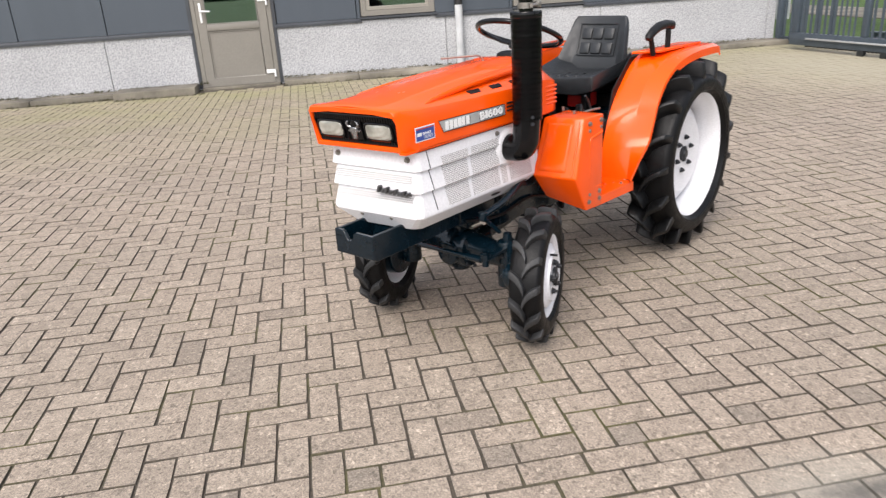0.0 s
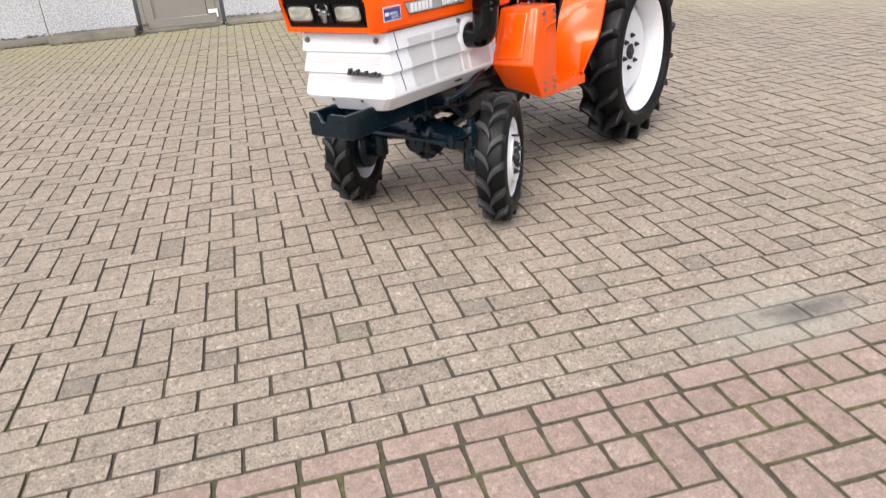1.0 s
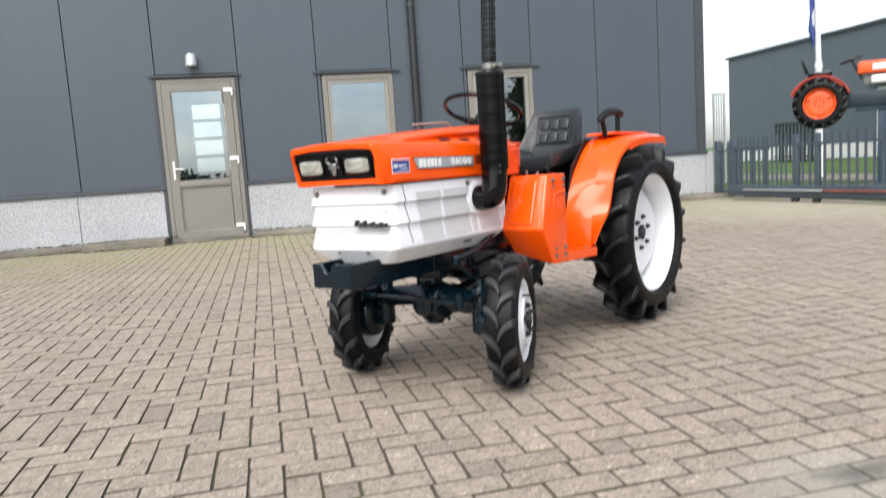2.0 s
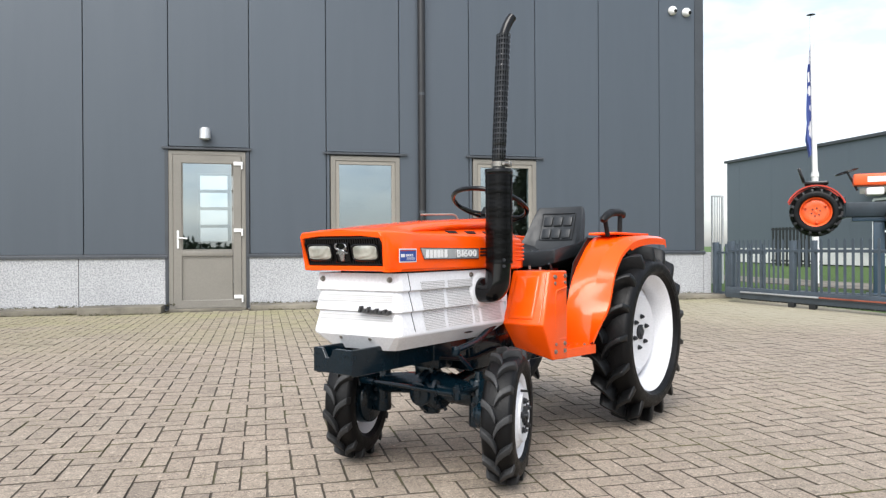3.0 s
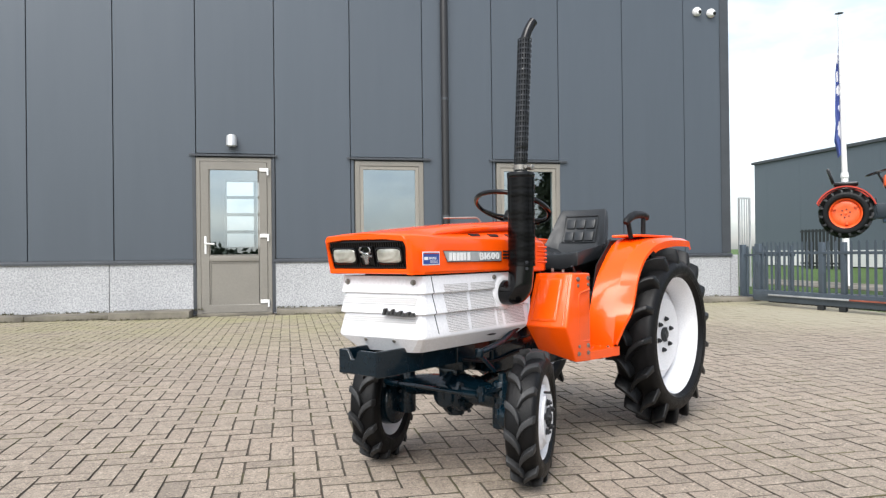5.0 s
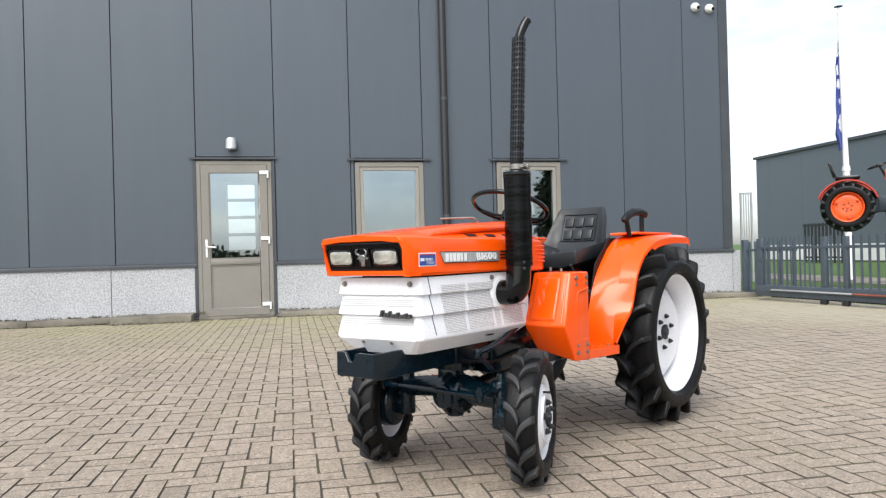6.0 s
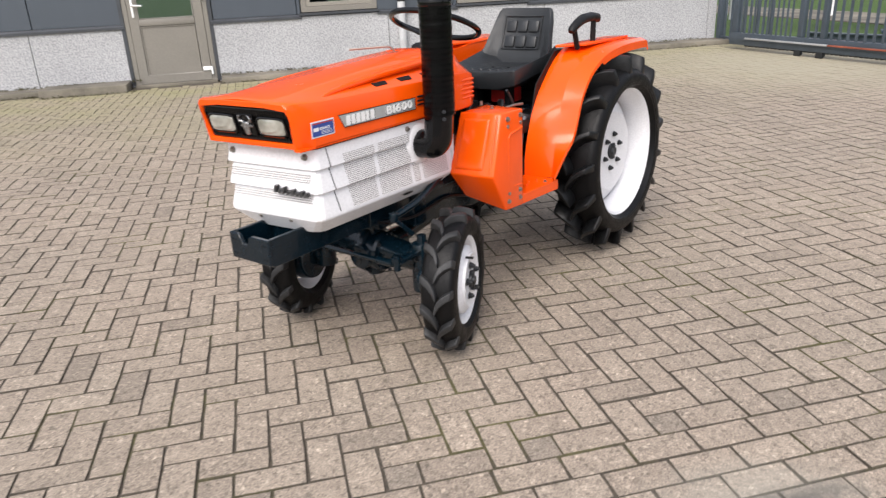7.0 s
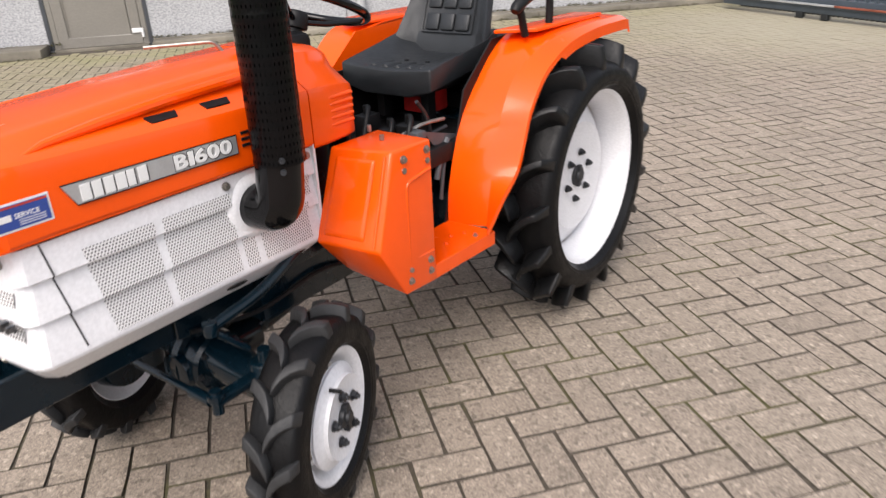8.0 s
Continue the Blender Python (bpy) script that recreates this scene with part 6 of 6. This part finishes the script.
FLAG_BLUE = paint("flag_blue", (0.06, 0.09, 0.3), 0.8, 0, 0, 0.1, 5)
FLAG_WHITE = paint("flag_white", (0.75, 0.75, 0.78), 0.8, 0, 0, 0.05, 5)
FLAG_YELLOW = paint("flag_yellow", (0.8, 0.55, 0.08), 0.8, 0, 0, 0.1, 3)
FLAG_TAN = paint("flag_tan", (0.75, 0.55, 0.32), 0.8, 0, 0, 0.1, 3)
part("flag", moved(limp_cloth(6.06, 3.2, 4), Matrix.Rotation(radians(-41), 4, "Z")), [FLAG_BLUE, FLAG_WHITE], pole, "limp blue flag with white marks")
banner = thing("banner", "pale tan cloth banner with a yellow hem hanging from a pole", "banner", pose(13.85, 13.0, 0, 0, 0, -13))
cloth = []
for k in range(25):
    t = k / 24
    z = 3.62 + 2.6 * t
    cloth.append([(-0.05 * math.sin(t * 7) + u * 0.9, 0.04 * math.sin(u * 9 + t * 4), z) for u in (0.0, 0.15, 0.3, 0.45, 0.6, 0.8, 1.0)])
bm = loft(cloth, False)
bmesh.ops.solidify(bm, geom=bm.faces, thickness=0.004)
part("cloth", bm, FLAG_TAN, banner)
part("hem", box(0.0, 0.9, -0.05, -0.042, 3.6, 3.68), FLAG_YELLOW, banner, "yellow hem")
part("mast", rod((0.95, 0, 0), (0.95, 0, 6.4), 0.045, 0.035, 14), POLE_WHITE, banner)
part("crossbar", rod((-0.02, 0, 6.25), (0.97, 0, 6.25), 0.02, seg=10), POLE_WHITE, banner)


# tractor on its display column
def display_tractor():
    d = Vector((0.7525, -0.6586, 0)).normalized()
    base = Vector((10.38, 11.55, 0))
    m = Matrix(((d.x, -d.y, 0, base.x), (d.y, d.x, 0, base.y), (0, 0, 1, 0), (0, 0, 0, 1)))
    t = thing("display_tractor", "old orange tractor raised on a dark blue steel column", "tractor", m)
    zc = 1.55
    for s in (-1, 1):
        wheel("rear_wheel", (0, s * 0.36, zc), 0.455, 0.275, 0.25, 16, 0.04, t, s, 0.05, -0.6, FAR_RED, 0.0, 0.03, 0.3)
        wheel("front_wheel", (1.45, s * 0.36, zc - 0.1), 0.34, 0.19, 0.16, 14, 0.025, t, s, 0.03, -0.6, FAR_RED, 0.0, 0.02, 0.3)
        for k in range(3):
            a = radians(35 + 120 * k)
            c, sn = math.cos(a), math.sin(a)
            part("rim_clamp", join(rod((0.2 * c, s * 0.415, zc + 0.2 * sn), (0.2 * c, s * 0.45, zc + 0.2 * sn), 0.028, 0.022, 12), rod((0.2 * c, s * 0.45, zc + 0.2 * sn), (0.2 * c, s * 0.465, zc + 0.2 * sn), 0.012, seg=6)), FAR_RED, t)
        prof = []
        for k in range(15):
            a = radians(158 - 140 * k / 14)
            prof.append((0.52 * math.cos(a), zc + 0.51 * math.sin(a)))
        inner = [(x * 0.95, zc + (z - zc) * 0.95) for x, z in prof[::-1]]
        part("fender", prism(prof + inner, "y", min(s * 0.2, s * 0.46), max(s * 0.2, s * 0.46)), FAR_FENDER, t)
    part("body", join(box(-0.3, 0.5, -0.2, 0.2, zc - 0.12, zc + 0.3, 0.03), box(0.45, 1.9, -0.16, 0.16, zc - 0.1, zc + 0.18, 0.02), rod((0, -0.4, zc), (0, 0.4, zc), 0.09, seg=16), rod((1.45, -0.32, zc - 0.1), (1.45, 0.32, zc - 0.1), 0.05, seg=12)), FAR_DARK, t)
    part("hood", join(box(0.62, 2.0, -0.22, 0.22, zc + 0.48, zc + 0.7, 0.04), box(1.25, 1.95, -0.21, 0.21, zc + 0.2, zc + 0.47, 0.02)), FAR_RED, t)
    part("name_plate", box(0.85, 1.25, -0.228, -0.221, zc + 0.54, zc + 0.64), LETTER_WHITE, t)
    part("air_cleaner", box(0.83, 1.12, -0.2, 0.2, zc + 0.3, zc + 0.44, 0.03), LETTER_WHITE, t)
    part("steering_wheel", sweep([(0.52 + 0.19 * math.cos(2 * math.pi * k / 24), 0.19 * math.sin(2 * math.pi * k / 24), zc + 0.76 + 0.06 * math.cos(2 * math.pi * k / 24)) for k in range(24)], 0.013, 8, True), BLACK, t)
    part("steering_column", join(rod((0.7, 0, zc + 0.4), (0.53, 0, zc + 0.76), 0.02, seg=10), rod((0.4, 0, zc + 0.74), (0.66, 0, zc + 0.78), 0.008, seg=8)), BLACK, t)
    part("seat", join(box(-0.2, 0.22, -0.2, 0.2, zc + 0.52, zc + 0.6, 0.03), moved(box(-0.03, 0.03, -0.19, 0.19, 0, 0.3, 0.02), Matrix.Translation((-0.2, 0, zc + 0.58)) @ Euler((0, radians(-18), 0)).to_matrix().to_4x4())), BLACK, t)
    part("exhaust", join(rod((1.35, -0.05, zc + 0.6), (1.35, -0.05, zc + 1.05), 0.03, seg=12), rod((1.44, -0.05, zc + 0.6), (1.44, -0.05, zc + 1.0), 0.025, seg=12)), BLACK, t)
    part("column", join(box(0.95, 1.13, -0.09, 0.09, 0.0, zc + 0.1, 0.01), box(0.6, 1.5, -0.12, 0.12, zc - 0.18, zc - 0.08, 0.01), box(0.84, 1.24, -0.2, 0.2, 0.0, 0.03)), BLUE_STEEL, t)


display_tractor()


# far hall
def far_hall():
    t = thing("far_hall", "large dark grey clad hall across the lawn", "building", pose(26.0, 36.1, 0))
    H, L = 5.64, 34.0
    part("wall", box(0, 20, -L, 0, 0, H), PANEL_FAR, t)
    part("roof_edge", box(-0.12, 20.1, -L - 0.1, 0.12, H, H + 0.14), TRIM_DARK, t)
    part("roof", prism([(0, H + 0.14), (20, H + 0.14), (10, H + 0.9)], "y", -L, 0), TRIM_DARK, t)
    for k in range(12):
        y = -1.1 - k * 2.6
        part("panel_joint", box(-0.006, -0.001, y - 0.006, y + 0.006, 0.8, H), PANEL_FAR, t, "", 0)
    part("plinth", box(-0.03, 0, -L, 0, 0, 0.78), LIGHT_PLINTH, t)
    for y in (-11.6, -15.0, -18.4, -21.8):
        w = part("window", box(-0.05, -0.002, y - 1.3, y + 1.3, 0.5, 2.9), FENCE_DARK, t, "large glazed front with white frames")
        for yy in (y - 1.3, y - 0.45, y + 0.45, y + 1.3):
            part("frame_bar", box(-0.09, -0.051, yy - 0.05, yy + 0.05, 0.5, 2.9), LETTER_WHITE, w)
        for z in (0.5, 1.5, 2.2, 2.9):
            part("frame_bar", box(-0.088, -0.051, y - 1.3, y + 1.3, z - 0.05, z + 0.05), LETTER_WHITE, w)
        part("canopy", box(-0.5, 0, y - 1.6, y + 1.6, 3.15, 3.4), PVC_LIGHT, w)


far_hall()

dark_fence = thing("far_fence", "black steel bar fence on the lawn", "fence", pose(22.5, 27.9, 0))
for k in range(13):
    part("bar", box(-0.02, 0.02, -k * 0.22 - 0.05, -k * 0.22 + 0.05, 0, 1.72), FENCE_DARK, dark_fence, "", 0)
part("rail", join(box(-0.03, 0.03, -2.8, 0.1, 1.6, 1.68), box(-0.03, 0.03, -2.8, 0.1, 0.2, 0.28)), FENCE_DARK, dark_fence)


# ---- behind the yard: what the panes of the hall mirror ----
LEAF = paint("dark_foliage", (0.075, 0.095, 0.05), 0.7, 0, 0, 0.4, 4)
BARK = paint("tree_bark", (0.09, 0.07, 0.05), 0.9, 0, 0, 0.3, 8, 0.6, 30)


def clump(rnd, size):
    """A spray of small leaf blades round a centre."""
    vs, fs = [], []
    for _ in range(10):
        d = Vector((rnd.gauss(0, 1), rnd.gauss(0, 1), rnd.gauss(0, 0.8))) * size * 0.45
        u = Vector((rnd.gauss(0, 1), rnd.gauss(0, 1), rnd.gauss(0, 1))).normalized() * size * 0.4
        w = u.orthogonal().normalized() * size * 0.22
        n0 = len(vs)
        vs += [d - u, d + w, d + u, d - w]
        fs.append((n0, n0 + 1, n0 + 2, n0 + 3))
    return vs, fs


def foliage(name, places, seed, mat=None):
    rnd = random.Random(seed)
    verts, faces = [], []
    for p, size in places:
        vs, fs = clump(rnd, size)
        n0 = len(verts)
        verts += [tuple(Vector(p) + v) for v in vs]
        faces += [tuple(n0 + k for k in f) for f in fs]
    me = bpy.data.meshes.new(name)
    me.from_pydata(verts, [], faces)
    me.materials.append(mat or LEAF)
    return new(name, me)


rnd = random.Random(12)
row = []
for k in range(1500):
    x = rnd.uniform(-60, 75)
    top = 1.1 + 0.5 * math.sin(x * 0.21) + 0.4 * math.sin(x * 0.53 + 1) + 0.3 * math.sin(x * 1.3)
    row.append(((x, -70 + rnd.uniform(-2, 2), rnd.random() ** 0.8 * top), 1.3))
tagged(foliage("far_trees", row, 3), "dark row of far trees behind the yard", "trees", "", "stuff")

tree = thing("tree", "tall narrow dark green tree at the yard's edge", "tree", pose(12.0, -8.5, 0))
part("trunk", rod((0, 0, -0.1), (0.1, 0, 4.2), 0.16, 0.05, 14), BARK, tree)
for k in range(9):
    a, z = k * 2.4, 1.2 + k * 0.34
    part("limb", sweep([(0.03, 0, z), (0.3 * math.cos(a), 0.3 * math.sin(a), z + 0.25), (0.75 * math.cos(a), 0.75 * math.sin(a), z + 0.55)], [0.05, 0.035, 0.015], 8), BARK, tree)
crown = []
for k in range(700):
    z = rnd.uniform(0.9, 6.4)
    r = (0.95 - 0.12 * (z - 2.2) if z > 2.2 else 0.65 + 0.14 * z) * rnd.uniform(0.3, 1.0) * (0.85 + 0.25 * math.sin(z * 4))
    a = rnd.uniform(0, 6.283)
    crown.append(((r * math.cos(a), r * math.sin(a), z), 0.3))
cr = foliage("crown", crown, 5)
cr.parent = tree

MOSS = paint("moss_and_soil", (0.07, 0.065, 0.03), 0.95, 0, 0, 0.5, 6)
tufts = []
for k in range(1500):
    x = rnd.uniform(WEST_X + 0.1, CORNER_X)
    if -2.44 < x < -1.24:
        front = WALL_Y - 0.535
    elif DOOR[0] - 0.03 < x < DOOR[1] + 0.06:
        continue
    else:
        front = WALL_Y - 0.352
    if k % 2:
        tufts.append(((x, front + rnd.gauss(0, 0.012), rnd.uniform(0.0, 0.018)), rnd.uniform(0.01, 0.026)))
    else:
        tufts.append(((x, WALL_Y - 0.03 + rnd.gauss(0, 0.015), 0.088 + rnd.uniform(0, 0.012)), rnd.uniform(0.012, 0.032)))
tagged(foliage("moss", tufts, 8, MOSS), "dark moss and soil in the gaps along the kerb", "moss", "", "stuff")

# ---- paving: herringbone field, running-bond border, red herringbone strip ----
M = 0.104
OX, OY = 1.815, 2.702
JOINT_W = 0.0044
pavement = structure("pavement", box(-9.0, 8.3, -2.7, WALL_Y + 0.06, -0.06, -0.0055), JOINT, "paving bed with sand and moss in the joints", 0)

road = structure("road", box(-60, 60, -9.0, -2.705, -0.06, -0.01), ASPHALT, "grey asphalt road behind the yard")
I0, I1 = int((-6.4 - OX) / M), int((8.1 - OX) / M)
J_RED, J_BOND, J_TOP = -14, -9, int((WALL_Y - 0.36 - OY) / M)
J0 = int((-2.9 - OY) / M)
GREY, RED, CUT = 0, 1, 2
bricks = []                                   # centre x, y, length along x, along y, colour
for j in range(J_BOND, J_TOP + 1):
    for i in range(I0, I1 + 1):
        k = (i + j) % 4
        if k == 0:
            bricks.append((i + 1, j + 0.5, 2, 1, GREY))
        elif k == 2:
            bricks.append((i + 0.5, j + 1, 1, 2, GREY))
        elif k == 3 and j == J_BOND:              # cut bricks on the border line
            bricks.append((i + 0.5, j + 0.5, 1, 1, CUT))


def course(v, height, start, pitch, colour):
    """One straight course of bricks along x, laid from a known joint."""
    n = int((I0 - start) / pitch)
    while start + n * pitch < I1:
        bricks.append((start + (n + 0.5) * pitch, v + height / 2, pitch, height, colour))
        n += 1


for j, start, pitch in ((-10, -15.12, 1.98), (-11, -18.14, 1.96), (-12, -17.16, 1.957), (-13, -18.14, 1.96), (-14, -16.99, 1.97)):
    course(j + (0.1 if j == -14 else 0.0), 0.9 if j == -14 else 1.0, start, pitch, GREY)
course(-14.76, 0.86, -13.81, 1.95, RED)          # the strip begins with stretchers, then headers
course(-15.83, 1.07, -11.95, 0.976, RED)
SQ = 0.975                                        # the red herringbone is laid closer
for j in range(J0, J_RED - 2):
    for i in range(I0, I1 + 1):
        k = (i + j + 2) % 4
        x, y = i + 0.16, -15.83 + (j + 16) * SQ
        if k == 0:
            bricks.append((x + 1, y + SQ / 2, 2, SQ, RED))
        elif k == 2 and j == J_RED - 3 or k == 3 and j == J0:      # cut where the strip ends
            bricks.append((x + 0.5, y + SQ / 2, 1, SQ, RED))
        elif k == 2:
            bricks.append((x + 0.5, y + SQ, 1, 2 * SQ, RED))


def brick_shape(lx, ly, colour, rnd):
    """A brick with a worn, slightly uneven edge: lower, upper and bevelled outline."""
    red = colour == RED
    gap = JOINT_W + 0.0016 * red
    hx, hy = lx * M / 2 - gap / 2, ly * M / 2 - gap / 2
    c, wear = (0.0022, 0.0016) if red else (0.0019, 0.0009)
    nick = 0.0026 if red else 0.0015
    sides = []
    for (ax, ay), (bx, by) in zip(((-hx, -hy), (hx, -hy), (hx, hy), (-hx, hy)), ((hx, -hy), (hx, hy), (-hx, hy), (-hx, -hy))):
        long = math.hypot(bx - ax, by - ay) > 1.5 * M
        nx, ny = (-(by - ay), bx - ax)
        d = math.hypot(nx, ny)
        for u in ((0.0, 0.3, 0.68) if long else (0.0, 0.5)):
            w = rnd.uniform(0, wear) + (nick * rnd.random() if u == 0 else 0)
            px, py = ax + (bx - ax) * u + nx / d * w, ay + (by - ay) * u + ny / d * w
            if u == 0:
                px -= math.copysign(w, px)
            sides.append((px, py))
    n = len(sides)
    vs = [(x, y, -0.03) for x, y in sides] + [(x, y, -0.0032) for x, y in sides]
    vs += [(x - math.copysign(min(c, abs(x)), x) * (abs(x) > 0.4 * hx), y - math.copysign(min(c, abs(y)), y) * (abs(y) > 0.4 * hy), 0.0) for x, y in sides]
    fs = [tuple(range(2 * n, 3 * n))]
    fs += [(a + k, a + (k + 1) % n, a + n + (k + 1) % n, a + n + k) for a in (0, n) for k in range(n)]
    return np.array(vs), fs


rng = np.random.default_rng(5)
shape_rng = random.Random(8)
NEAR = (-0.75, 2.3, 0.85, 2.32)
SINGLE = {GREY: PAVER_GREY, RED: PAVER_RED, CUT: PAVER_CUT}
JOINED = {GREY: PAVER_GREY_BULK, RED: PAVER_RED_BULK, CUT: PAVER_CUT}
SAID = {GREY: "grey-brown concrete paving bricks", RED: "red concrete paving bricks", CUT: "darker cut paving bricks"}
shapes, shared = {}, {}
bulk = {colour: ([], [], []) for colour in SAID}
near_count = 0
for cx, cy, lx, ly, colour in bricks:
    x, y = OX + cx * M, OY + cy * M
    dz, rx, ry, rz = rng.normal(0, 0.0009), rng.normal(0, 0.004), rng.normal(0, 0.004), rng.normal(0, 0.006)
    jx, jy = rng.normal(0, 0.0009), rng.normal(0, 0.0009)
    key = (round(lx, 3), round(ly, 3), colour, int(rng.integers(5)))
    if key not in shapes:
        shapes[key] = brick_shape(lx, ly, colour, shape_rng)
    v, faces = shapes[key]
    if NEAR[0] < x < NEAR[1] and NEAR[2] < y < NEAR[3] and near_count < 300:
        near_count += 1
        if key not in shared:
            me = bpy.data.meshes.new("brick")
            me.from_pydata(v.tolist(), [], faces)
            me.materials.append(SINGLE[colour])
            # second slot: edges and flanks darkened with the joint colour
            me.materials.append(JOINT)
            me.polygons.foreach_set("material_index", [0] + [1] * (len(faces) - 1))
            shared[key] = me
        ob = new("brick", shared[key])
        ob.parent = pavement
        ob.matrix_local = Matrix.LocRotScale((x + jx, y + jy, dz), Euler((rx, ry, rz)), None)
    else:
        c, s = math.cos(rz), math.sin(rz)
        p = np.stack([x + jx + v[:, 0] * c - v[:, 1] * s, y + jy + v[:, 0] * s + v[:, 1] * c, v[:, 2] + dz + v[:, 0] * -ry + v[:, 1] * rx], 1)
        vs, fs, ends = bulk[colour]
        n0 = ends[-1] if ends else 0
        vs.append(p)
        fs += [tuple(n0 + q for q in f) for f in faces]
        ends.append(n0 + len(p))
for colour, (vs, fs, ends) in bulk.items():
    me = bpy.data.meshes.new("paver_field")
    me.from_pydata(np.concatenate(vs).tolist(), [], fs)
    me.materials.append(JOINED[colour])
    me.materials.append(JOINT)                     # worn edges and flanks darkened with the joint colour, so joints show from afar
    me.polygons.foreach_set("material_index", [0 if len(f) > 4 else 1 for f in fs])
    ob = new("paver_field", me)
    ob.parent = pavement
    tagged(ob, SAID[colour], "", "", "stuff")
